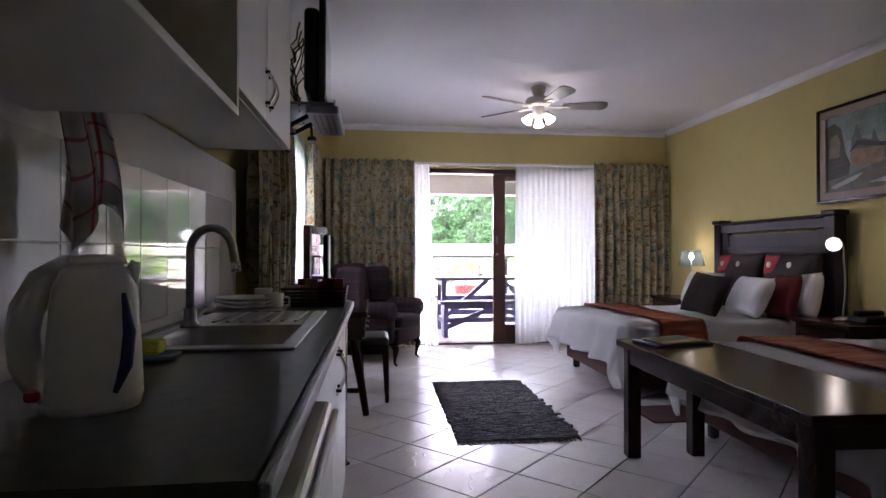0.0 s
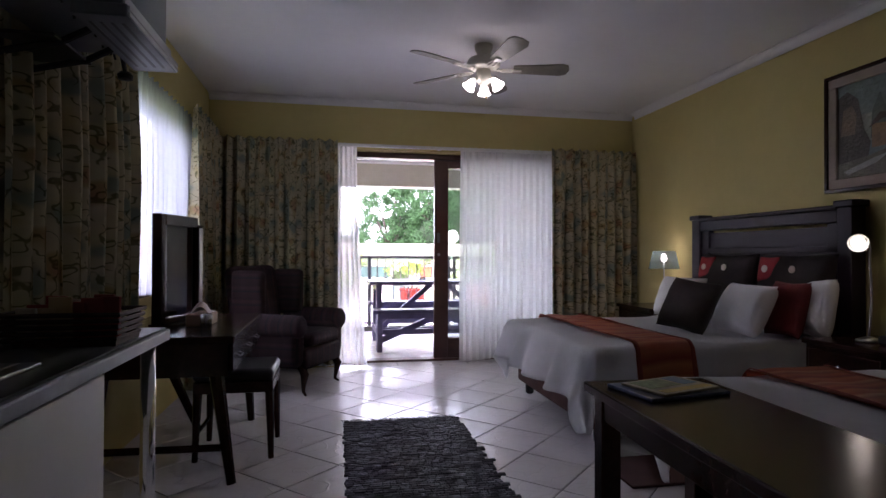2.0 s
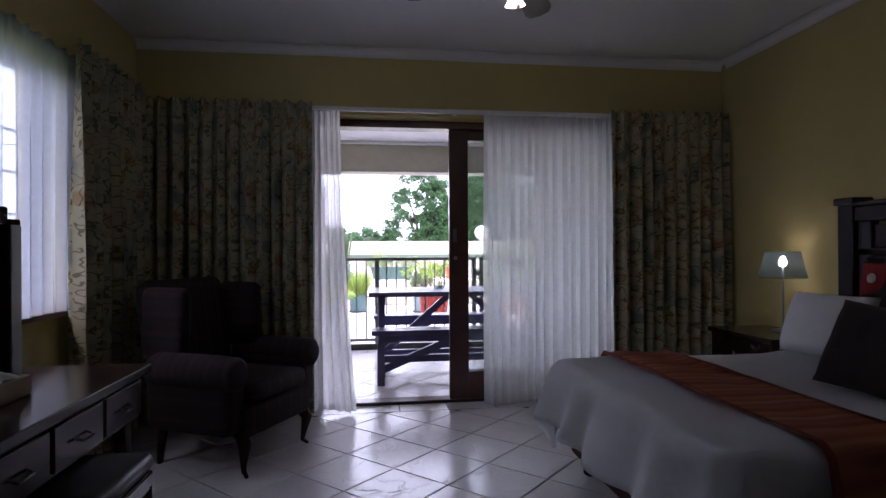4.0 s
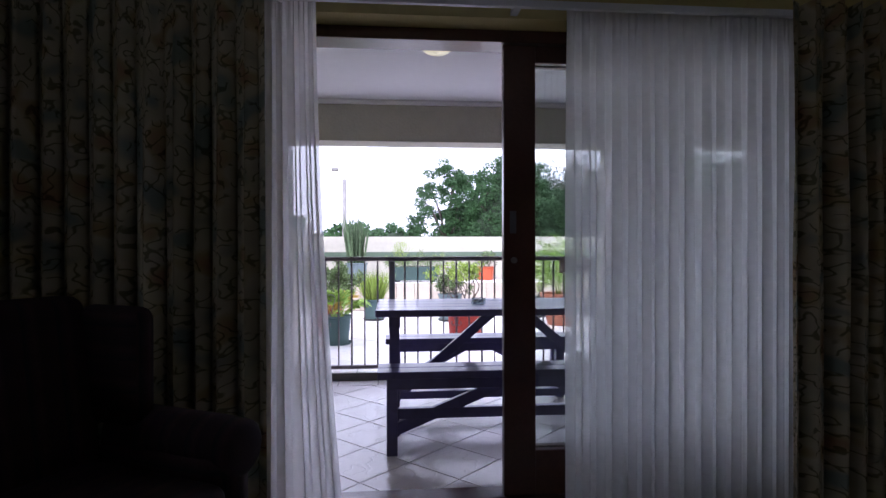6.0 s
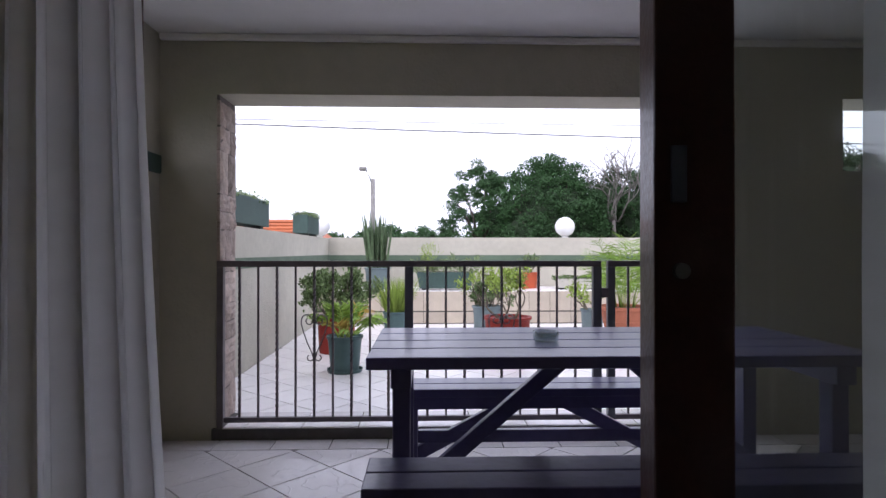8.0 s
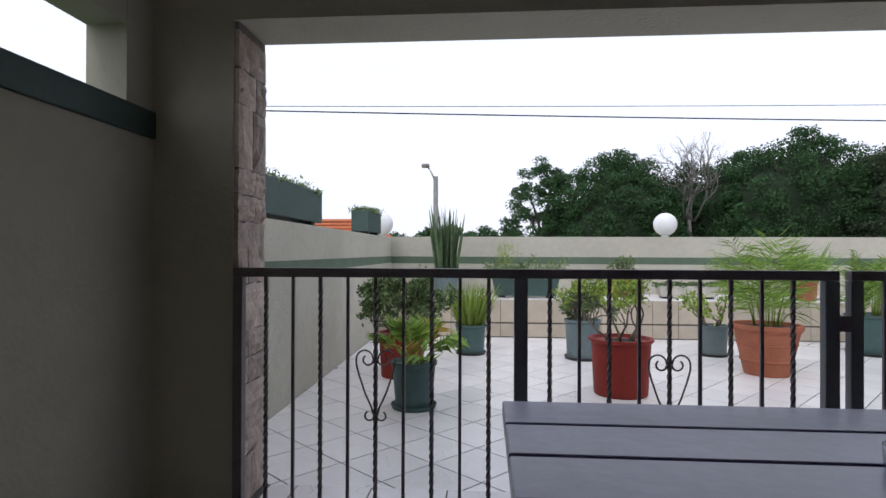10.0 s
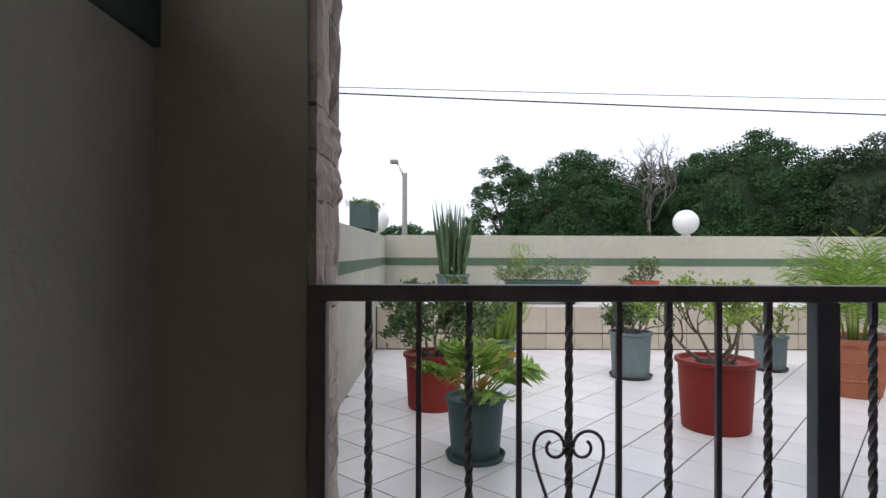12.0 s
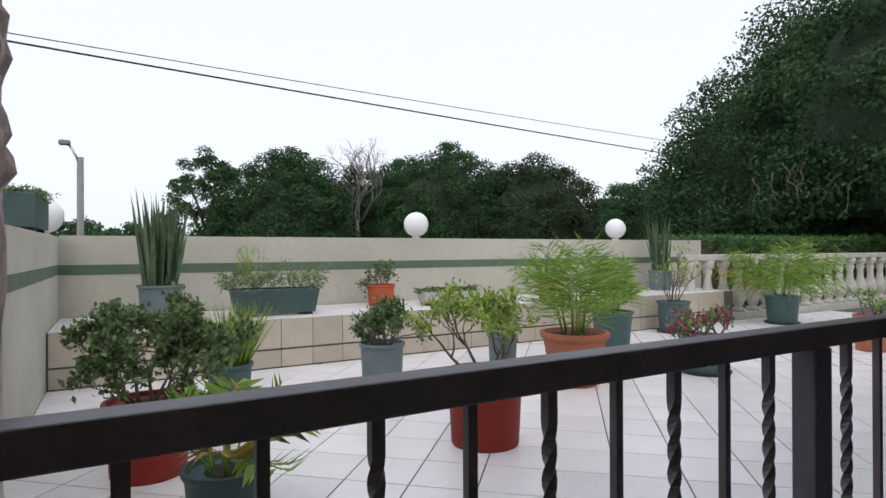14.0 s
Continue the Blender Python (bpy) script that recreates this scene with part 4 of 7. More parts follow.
for k in range(3):
    a = radians(193 + 120 * k)
    d = Vector((math.cos(a), math.sin(a), 0))
    part("lamp_arm", tube((d * 0.03 + Vector((0, 0, -0.25)), d * 0.07 + Vector((0, 0, -0.245)), d * 0.085 + Vector((0, 0, -0.262))), 0.008), M_FAN, fan)
    ax = (d * 0.75 + Vector((0, 0, -1))).normalized()
    m = ax.to_track_quat("Z", "Y").to_matrix().to_4x4()
    m.translation = d * 0.075 + Vector((0, 0, -0.255))
    part("shade", lathe(((0.014, 0.0), (0.022, 0.012), (0.031, 0.036), (0.036, 0.060), (0.048, 0.076), (0.043, 0.076), (0.032, 0.060), (0.022, 0.026), (0.0, 0.018)), 20, m=m), M_SHADEGLOW, fan, "lit frosted glass shade", True)
part("pull_chain", tube(((0.02, 0, -0.28), (0.02, 0, -0.36)), 0.002, 5), M_BRASS, fan)
part("pull_knob", lathe(((0.0, -0.385), (0.008, -0.38), (0.009, -0.365), (0.0, -0.355)), 10, m=pose(0.02, 0, 0)), M_BRASS, fan)
lamp("fan_light", (1.655, 5.06, 2.20), 0.04, 0.03, (1.0, 0.92, 0.80))


# ---- armchair, desk, stool ----
ac = thing("armchair", "wing armchair in dark maroon plaid with curved legs", "armchair", 0.235, 5.98, 0, -27)


def padded(x0, x1, y0, y1, z0, z1, r=0.05):
    own = box(x0, x1, y0, y1, z0, z1, r, 4)
    layer = own.loops.layers.uv.new("UVMap")
    for f in own.faces:
        f.smooth = True
        axis = max(range(3), key=lambda i: abs(f.normal[i]))
        for loop in f.loops:
            c = loop.vert.co
            loop[layer].uv = (c[(axis + 1) % 3], c[(axis + 2) % 3])
    return own


part("seat", padded(-0.28, 0.33, -0.29, 0.29, 0.20, 0.36, 0.03), M_PLAID, ac)
part("seat_cushion", padded(-0.22, 0.345, -0.235, 0.235, 0.365, 0.47, 0.045), M_PLAID, ac)
back = padded(-0.10, 0.06, -0.28, 0.28, 0.0, 0.66, 0.06)
place(back, pose(-0.25, 0, 0.33, 0, -9, 0))
part("backrest", back, M_PLAID, ac)
for s in (-1, 1):
    part("arm", padded(-0.24, 0.30, s * 0.315 - 0.075, s * 0.315 + 0.075, 0.22, 0.56, 0.06), M_PLAID, ac)
    roll = lathe(((0.0, 0.0), (0.06, 0.0), (0.085, 0.02), (0.09, 0.1), (0.09, 0.5), (0.07, 0.54), (0.0, 0.545)), 20, m=pose(0.32, s * 0.33, 0.53, 0, -90))
    layer = roll.loops.layers.uv.new("UVMap")
    for f in roll.faces:
        for loop in f.loops:
            loop[layer].uv = (loop.vert.co.x, loop.vert.co.y + loop.vert.co.z)
    part("arm_roll", roll, M_PLAID, ac, smooth=True)
    wing = padded(-0.33, -0.04, s * 0.285 - 0.045, s * 0.285 + 0.045, 0.56, 0.95, 0.045)
    part("wing", wing, M_PLAID, ac)
for x, y, front in ((0.27, -0.26, 1), (0.27, 0.26, 1), (-0.25, -0.24, 0), (-0.25, 0.24, 0)):
    if front:
        pts = ((x, y, 0.22), (x + 0.035, y * 1.06, 0.16), (x + 0.02, y * 1.03, 0.08), (x + 0.015, y, 0.03), (x + 0.045, y * 1.05, 0.008))
        part("leg", tube(pts, [0.035, 0.032, 0.018, 0.013, 0.009], 10), M_DARKWOOD, ac, "curved wooden leg", True)
    else:
        part("leg", tube(((x, y, 0.22), (x - 0.03, y, 0.0)), [0.025, 0.018], 8), M_DARKWOOD, ac, smooth=True)

dk = thing("desk", "dark wooden dressing desk with drawers and splayed legs", "desk", -0.53, 4.00, 0)
part("top", box(0, 0.66, 0, 1.08, 0.655, 0.69, 0.005), M_DARKWOOD, dk)
part("body", box(0.03, 0.625, 0.05, 1.03, 0.49, 0.654, 0.003), M_DARKWOOD, dk)
for y0 in (0.07, 0.39, 0.71):
    dr = part("drawer", box(0.626, 0.645, y0, y0 + 0.30, 0.51, 0.64, 0.004), M_DARKWOOD, dk)
    part("handle", tube(((0.645, y0 + 0.11, 0.575), (0.665, y0 + 0.115, 0.565), (0.665, y0 + 0.185, 0.565), (0.645, y0 + 0.19, 0.575)), 0.004), M_IRON, dr, "small dark handle")
for x, y, fx, fy in ((0.57, 0.07, 0.655, -0.02), (0.57, 1.0, 0.60, 1.04), (0.06, 0.07, 0.02, 0.02), (0.06, 1.0, 0.30, 0.92)):
    part("leg", tube(((x, y, 0.49), (fx, fy, 0.0)), [0.035, 0.022], 8), M_DARKWOOD, dk)
part("stretcher", tube(((0.05, 0.04, 0.16), (0.60, 0.02, 0.16)), 0.018, 8), M_DARKWOOD, dk)
mr = thing("dresser_mirror", "tall dark-framed mirror standing on the desk by the window", "mirror", -0.316, 4.335, 0.69, -14)
for y0, y1, z0, z1 in ((0, 0.05, 0, 0.60), (0.40, 0.45, 0, 0.56), (0.05, 0.40, 0.0141, 0.05), (0.05, 0.40, 0.54, 0.60)):
    part("frame", box(-0.02, 0.03, y0, y1, z0, z1, 0.006), M_DARKWOOD, mr)
part("mirror_glass", box(0.0, 0.012, 0.05, 0.40, 0.05, 0.54), M_MIRROR, mr, "mirror glass")
part("backing", box(-0.015, -0.001, 0.05, 0.40, 0.05, 0.54), M_BLACK, mr)
part("edge_strip", box(0.0305, 0.036, 0.405, 0.445, 0.02, 0.54, 0.002), M_STEEL, mr, "bright metal edge strip")
part("foot", box(-0.07, 0.09, 0.06, 0.39, 0.0, 0.014, 0.004), M_DARKWOOD, mr)
tb = thing("tissue_box", "tan tissue box with a white tissue pulled out", "tissue box", -0.12, 4.50, 0.69)
part("box", box(-0.06, 0.06, -0.11, 0.11, 0, 0.065, 0.006), M_BOXWOOD, tb)
tis = sheet(10, 10, lambda u, v: (Vector(((u - 0.5) * 0.09 + 0.012 * math.sin(9 * v), (v - 0.5) * 0.12, 0.066 + 0.06 * (1 - (2 * u - 1) ** 2) * (0.6 + 0.4 * math.sin(5 * v)))), (u, v)))
part("tissue", tis, M_TISSUE, tb)
gl = thing("drinking_glass", "small clear drinking glass on the desk", "glass", -0.04, 4.22, 0.69)
part("bowl", lathe(((0.0, 0.0), (0.026, 0.0), (0.03, 0.085), (0.027, 0.085), (0.023, 0.012), (0.0, 0.012)), 20), M_ASHGLASS, gl, smooth=True)

st = thing("stool", "dressing stool with a black padded seat and dark legs", "stool", 0.08, 4.48, 0)
part("seat_frame", box(-0.20, 0.20, -0.19, 0.19, 0.35, 0.41, 0.008), M_DARKWOOD, st)
part("seat", box(-0.205, 0.205, -0.195, 0.195, 0.411, 0.475, 0.03, 4), M_SEAT, st, "black padded seat", True)
for sx in (-1, 1):
    for sy in (-1, 1):
        part("leg", tube(((sx * 0.18, sy * 0.165, 0.36), (sx * 0.19, sy * 0.175, 0.0)), [0.024, 0.015], 8), M_DARKWOOD, st)
part("stretcher", tube(((-0.185, -0.17, 0.14), (-0.185, 0.17, 0.14)), 0.011), M_DARKWOOD, st)

# ---- kitchen side ----
CT = 0.84
cab = thing("base_cabinet", "white kitchen base cabinet with curved chrome handles", "cabinet", XL, 1.40, 0)
carcass = box(0.005, 0.585, 0.0, 1.265, 0.10, 0.60, 0.002)
for a in ((0.005, 0.10, 0.0, 1.265), (0.56, 0.585, 0.0, 1.265), (0.10, 0.56, 0.0, 0.10), (0.10, 0.56, 0.90, 1.265)):
    box(*a, 0.60, CT - 0.041, bm=carcass)
part("body", carcass, M_CABINET, cab)
part("plinth", box(0.005, 0.53, 0.02, 1.245, 0.0, 0.10), M_BLACK, cab)
for y0, y1, hy in ((0.004, 0.700, 0.668), (0.704, 1.261, 0.736)):
    dr = part("door", box(0.586, 0.604, y0, y1, 0.11, CT - 0.05, 0.003), M_CABINET, cab)
    pts = [(0.604 + 0.03 * math.sin(math.pi * j / 10), hy, 0.61 + 0.015 * j) for j in range(11)]
    pull = part("handle", tube(pts, [0.0045] * 11, 8), M_CHROME, dr, "curved chrome bow handle", True)
    for j in (1, 9):
        part("mount", box(0.604, 0.622, hy - 0.005, hy + 0.005, 0.605 + 0.015 * j, 0.615 + 0.015 * j, 0.002), M_BLACK, pull)
fr = thing("fridge", "small white under-counter fridge with a yellowed door", "fridge", XL, 0.80, 0)
part("body", box(0.03, 0.575, 0.0, 0.575, 0.03, 0.775, 0.006), M_APPLIANCE, fr)
part("door", box(0.58, 0.645, 0.0, 0.56, 0.05, 0.775, 0.014, 3), M_APPLIANCE, fr)
part("grip", box(0.6455, 0.66, 0.03, 0.53, 0.735, 0.765, 0.006), M_WHITE_PLASTIC, fr, "moulded grip")
for x in (0.08, 0.52):
    for y in (0.05, 0.52):
        part("foot", lathe(((0.0, 0.0), (0.018, 0.0), (0.018, 0.032), (0.0, 0.032)), 12, m=pose(x, y, 0)), M_BLACK, fr)


def worktop_with_hole():
    """The worktop in four butted pieces round the cut-out for the bowl."""
    own = box(XL + 0.002, 0.055, 0.77, 1.652, CT - 0.04, CT)
    box(XL + 0.002, 0.055, 2.052, 3.155, CT - 0.04, CT, bm=own)
    box(XL + 0.002, -0.402, 1.652, 2.052, CT - 0.04, CT, bm=own)
    box(-0.058, 0.055, 1.652, 2.052, CT - 0.04, CT, bm=own)
    return own


ct = solid("worktop", "dark grey laminate kitchen worktop with a pale edge", "worktop", worktop_with_hole(), M_COUNTER)
part("edge_strip", box(0.0555, 0.072, 0.772, 3.15, CT - 0.04, CT - 0.004, 0.006), M_EDGE, ct, "pale rounded edge strip")
leg = part("leg", tube(((0.02, 3.10, 0.01), (0.02, 3.10, CT - 0.041)), 0.022, 14), M_CHROME, ct, "chrome tube leg", True)
part("foot_plate", lathe(((0.0, 0), (0.035, 0), (0.035, 0.008), (0.0, 0.01)), 16, m=pose(0.02, 3.10, 0)), M_CHROME, leg)

sk = thing("sink", "stainless steel sink with a ribbed drainer set in the worktop", "sink", -0.455, 1.595, CT + 0.001)
rim = box(0.0, 0.44, 0.0, 0.055, 0, 0.008, 0.003)
for a in ((0.0, 0.05, 0.055, 0.92), (0.40, 0.44, 0.055, 0.92), (0.05, 0.40, 0.46, 0.92)):
    box(*a, 0, 0.008, 0.003, bm=rim)
part("rim", rim, M_STEEL, sk)
bowl = bmesh.new()
rings = []
for inset, z in ((0.0, 0.006), (0.006, -0.01), (0.016, -0.13), (0.04, -0.155), (0.12, -0.16)):
    x0, x1, y0, y1, r = 0.052 + inset, 0.398 - inset, 0.057 + inset, 0.458 - inset, 0.045
    ring = []
    for cx, cy, a0 in ((x1 - r, y1 - r, 0), (x0 + r, y1 - r, 90), (x0 + r, y0 + r, 180), (x1 - r, y0 + r, 270)):
        ring += [bowl.verts.new((cx + r * math.cos(radians(a0 + 18 * j)), cy + r * math.sin(radians(a0 + 18 * j)), z)) for j in range(6)]
    rings.append(ring)
for a, b in zip(rings, rings[1:]):
    for k in range(24):
        bowl.faces.new((a[k], a[(k + 1) % 24], b[(k + 1) % 24], b[k]))
bowl.faces.new(rings[-1])
part("bowl", bowl, M_STEEL, sk, "deep steel bowl", True)
part("plug_hole", lathe(((0.0, -0.158), (0.022, -0.158), (0.04, -0.156), (0.042, -0.1585), (0.0, -0.1595)), 20, m=pose(0.225, 0.26, 0)), M_CHROME, sk)
for k in range(7):
    part("rib", box(0.09 + k * 0.045, 0.105 + k * 0.045, 0.54, 0.86, 0.0082, 0.013, 0.002), M_STEEL, sk)
tp = thing("kitchen_tap", "tall gooseneck brushed steel kitchen tap", "tap", -0.40, 2.03, CT + 0.009)
part("base", lathe(((0.0, 0), (0.03, 0), (0.028, 0.012), (0.02, 0.02), (0.02, 0.06), (0.0, 0.06)), 20), M_STEEL, tp, smooth=True)
neck = [(0, 0, 0.05), (0, 0, 0.24)] + [(0.065 - 0.065 * math.cos(a), 0, 0.24 + 0.075 * math.sin(a)) for a in (math.pi * j / 12 for j in range(1, 12))] + [(0.132, 0, 0.235), (0.137, 0, 0.20)]
part("spout", tube(neck, 0.0135, 12), M_STEEL, tp, smooth=True)
part("nozzle", tube(((0.137, 0, 0.205), (0.140, 0, 0.175)), 0.016, 12), M_CHROME, tp, smooth=True)
part("lever", tube(((0.015, 0.01, 0.045), (0.03, 0.07, 0.055)), [0.01, 0.006], 8), M_CHROME, tp, smooth=True)

kt = thing("kettle", "white plastic jug kettle with a looped handle and blue level window", "kettle", -0.272, 1.10, CT, 15)
part("body", lathe(((0.0, 0.004), (0.076, 0.004), (0.080, 0.02), (0.076, 0.10), (0.068, 0.19), (0.058, 0.215), (0.03, 0.226), (0.0, 0.228)), 32, m=pose(0.018, 0, 0)), M_WHITE_PLASTIC, kt, smooth=True)
part("lid", lathe(((0.05, 0.224), (0.045, 0.234), (0.015, 0.240), (0.0, 0.240)), 24, m=pose(0.022, 0, 0)), M_WHITE_PLASTIC, kt, smooth=True)
part("base", lathe(((0.0, 0.0), (0.078, 0.0), (0.080, 0.012), (0.070, 0.018), (0.0, 0.018)), 28, m=pose(0.015, 0, 0)), M_WHITE_PLASTIC, kt, smooth=True)
part("spout", tube(((0.062, 0, 0.17), (0.076, 0, 0.205), (0.084, 0, 0.228)), [0.018, 0.014, 0.009], 12), M_WHITE_PLASTIC, kt, smooth=True)
part("handle", tube([(0.01, 0, 0.208), (-0.03, 0, 0.210), (-0.066, 0, 0.192), (-0.088, 0, 0.155), (-0.094, 0, 0.115), (-0.088, 0, 0.075), (-0.066, 0, 0.04), (-0.03, 0, 0.024), (0.0, 0, 0.03)], [0.030, 0.029, 0.028, 0.027, 0.026, 0.027, 0.028, 0.030, 0.032], 14), M_WHITE_PLASTIC, kt, smooth=True)
part("level_window", tube([(0.058, -0.064, 0.03), (0.074, -0.053, 0.07), (0.078, -0.045, 0.12), (0.068, -0.045, 0.18)], [0.006, 0.012, 0.012, 0.005], 10), M_BLUEPL, kt, "dark blue level window", True)
part("switch", box(-0.085, -0.060, -0.034, -0.012, 0.018, 0.036, 0.006), M_REDPL, kt, "red switch")
kt.scale = (0.86, 0.86, 1.0)
tw = thing("dish_towel", "red and white checked dish towel hanging under the wall cupboard", "towel", -0.43, 1.43, 1.135)
cloth = sheet(22, 26, lambda u, v: (Vector(((u - 0.5) * (0.115 - 0.035 * v) + 0.012 * math.sin(5 * v) + 0.02 * (1 - v) ** 2, 0.022 * math.sin(2 * math.pi * 2.7 * u + 2 * v) + (u - 0.5) * 0.05, v * 0.355 - 0.05 * (1 - v) * math.sin(7 * u))), (u * 0.42, v * 0.48)), 0.004)
part("cloth", cloth, M_TOWEL, tw)
part("hook", tube(((0, 0, 0.36), (0, 0, 0.391)), 0.004), M_CHROME, tw)
sp = thing("sponge", "yellow sponge lying in a blue soap dish", "sponge", -0.33, 1.50, CT + 0.016)
part("block", box(-0.035, 0.035, -0.025, 0.025, 0, 0.032, 0.006), M_SPONGE, sp)
sd = thing("soap_dish", "shallow pale blue plastic soap dish", "dish", -0.32, 1.50, CT)
part("tray", lathe(((0.0, 0.0), (0.05, 0.0), (0.065, 0.016), (0.06, 0.016), (0.045, 0.006), (0.0, 0.006)), 20, squash=0.7), mat("pale_blue_plastic", (0.16, 0.24, 0.36), 0.4), sd, smooth=True)
ry = thing("serving_tray", "oval grey tray stacked with plates and cutlery", "tray", -0.34, 2.62, CT)
part("base", box(-0.15, 0.15, -0.14, 0.14, 0, 0.014, 0.005), M_STEEL, ry)
for k, r in enumerate((0.13, 0.125, 0.12)):
    pl = thing("plate", "white dinner plate stacked on a tray", "plate", -0.36, 2.62, CT + 0.015 + k * 0.015, group="stacked plates")
    part("disc", lathe(((0.0, 0.0), (r * 0.6, 0.0), (r, 0.014), (r - 0.004, 0.016), (r * 0.6, 0.005), (0.0, 0.005)), 28), M_WHITE_PLASTIC, pl, smooth=True)
for x, y, h in ((-0.30, 2.74, 0.085), (-0.22, 2.55, 0.075)):
    mu = thing("cup", "white ceramic cup standing by the plates", "cup", x - 0.02, y + 0.06, CT + 0.0, group="cups")
    part("bowl", lathe(((0.0, 0.0), (0.026, 0.0), (0.036, 0.02), (0.04, h), (0.036, h), (0.03, 0.02), (0.0, 0.012)), 20), M_WHITE_PLASTIC, mu, smooth=True)
    part("handle", tube([(0.038, 0, h * 0.8), (0.062, 0, h * 0.75), (0.062, 0, h * 0.35), (0.034, 0, h * 0.25)], 0.005, 6), M_WHITE_PLASTIC, mu, smooth=True)
bk = thing("basket", "dark wicker basket filled with tea sachets", "basket", -0.09, 2.86, CT)
part("base", box(-0.13, 0.13, -0.09, 0.09, 0.0, 0.012), M_WICKER, bk)
for r in range(5):
    z = 0.018 + r * 0.016
    g = 0.006 * r * 0.5
    loop = [(-0.13 - g, -0.09 - g, z), (0.13 + g, -0.09 - g, z), (0.13 + g, 0.09 + g, z), (-0.13 - g, 0.09 + g, z), (-0.13 - g, -0.09 - g, z)]
    part("band", tube(loop, 0.0065, 6), M_WICKER, bk)
rng = random.Random(4)
for k in range(11):
    sa = thing("tea_sachet", "small paper tea sachet standing in the basket", "sachet", -0.19 + (k % 6) * 0.04, 2.82 + (k // 6) * 0.07, CT + 0.013, rng.uniform(-40, 40), "tea sachets")
    part("envelope", box(-0.03, 0.03, -0.004, 0.004, 0, rng.uniform(0.08, 0.115), 0.002), mat("sachet_paper", rng.choice(((0.45, 0.32, 0.2), (0.5, 0.42, 0.3), (0.3, 0.05, 0.04), (0.55, 0.5, 0.42))), 0.6), sa)

# upper cupboards
uc = thing("open_cupboard", "white upper cupboard with an open front", "cupboard", XL, 0.25, 1.372)
D, UL, UH = 0.445, 1.14, 0.80
part("bottom", box(0.003, D, 0, UL, 0, 0.018, 0.002), M_CABINET, uc)
part("top", box(0.003, D, 0, UL, UH, UH + 0.018, 0.002), M_CABINET, uc)
part("shelf", box(0.02, D - 0.02, 0.018, UL - 0.018, 0.40, 0.416), M_SHELF_IN, uc)
part("back", box(0.003, 0.015, 0.018, UL - 0.018, 0.018, UH), M_SHELF_IN, uc)
for y in (0.0, UL - 0.018):
    part("side", box(0.003, D, y, y + 0.018, 0.018, UH), M_SHELF_IN, uc)
jar = thing("storage_box", "dark blue-grey box standing in the open cupboard", "box", -0.34, 0.98, 1.391)
part("body", box(-0.14, 0.10, -0.12, 0.10, 0, 0.30, 0.01), mat("blue_grey_card", (0.06, 0.075, 0.11), 0.5), jar)
ud = thing("wall_cupboard", "white upper cupboard with closed doors and chrome handles", "cupboard", XL, 1.395, 1.527)
part("body", box(0.003, 0.345, 0, 1.255, 0, 0.66, 0.002), M_CABINET, ud)
for y0, y1, hy in ((0.002, 0.728, 0.698), (0.732, 1.253, 0.762)):
    dr = part("door", box(0.346, 0.368, y0, y1, 0.002, 0.658, 0.003), M_CABINET, ud)
    pull = part("handle", tube([(0.368 + 0.03 * math.sin(math.pi * j / 10), hy, 0.045 + 0.013 * j) for j in range(11)], 0.0045, 8), M_CHROME, dr, "curved chrome bow handle", True)
    for j in (1, 9):
        part("mount", box(0.368, 0.384, hy - 0.005, hy + 0.005, 0.04 + 0.013 * j, 0.05 + 0.013 * j, 0.002), M_BLACK, pull)

# television on its wall shelf
ts = thing("television_shelf", "grey metal television bracket shelf on the wall", "shelf", XL, 2.95, 1.70)
part("platform", box(0.16, 0.53, 0.02, 0.50, 0.113, 0.126, 0.004), M_POST, ts)
part("front_lip", box(0.531, 0.538, 0.02, 0.50, 0.108, 0.14, 0.002), M_STEEL, ts)
part("lower_plate", box(0.02, 0.30, 0.14, 0.42, 0.044, 0.056, 0.004), M_BLACK, ts)
part("wall_plate", box(0.002, 0.02, 0.18, 0.40, -0.06, 0.20, 0.003), M_BLACK, ts)
for y in (0.20, 0.38):
    part("arm", tube(((0.02, y, -0.02), (0.30, y, 0.05), (0.40, y, 0.106)), 0.012), M_BLACK, ts)
part("knob", lathe(((0.0, 0.0), (0.025, 0.004), (0.028, 0.02), (0.02, 0.03), (0.0, 0.03)), 16, m=pose(0.37, 0.53, 0.028)), M_BLACK, ts)
part("knob_stem", tube(((0.37, 0.53, 0.055), (0.37, 0.49, 0.113)), 0.008, 8), M_BLACK, ts)
dec = thing("decoder", "silver-grey decoder box hung under the television shelf", "decoder", XL, 2.95, 1.766)
part("case", box(0.40, 0.55, 0.0, 0.53, 0, 0.038, 0.004), M_POST, dec)
for k in range(4):
    part("vent_slot", box(0.425 + 0.03 * k, 0.435 + 0.03 * k, 0.06, 0.47, -0.0015, 0.001), M_BLACK, dec)
for z in (0.003, 0.021):
    part("front_strip", box(0.5502, 0.556, 0.005, 0.525, z, z + 0.013, 0.001), M_STEEL, dec, "bright metal strip")
tv = thing("television", "black flat television standing on a wall bracket", "television", -0.105, 3.305, 1.827, 2.4)
part("stand", box(-0.12, 0.02, -0.16, 0.16, 0, 0.008, 0.003), M_BLACK, tv)
part("neck", box(-0.06, -0.02, -0.05, 0.05, 0.008, 0.06, 0.006), M_BLACK, tv)
part("case", box(-0.075, 0.0, -0.33, 0.33, 0.05, 0.47, 0.025, 3), M_BLACK, tv)
part("screen_frame", box(0.001, 0.03, -0.365, 0.365, 0.015, 0.51, 0.006), M_BLACK, tv)
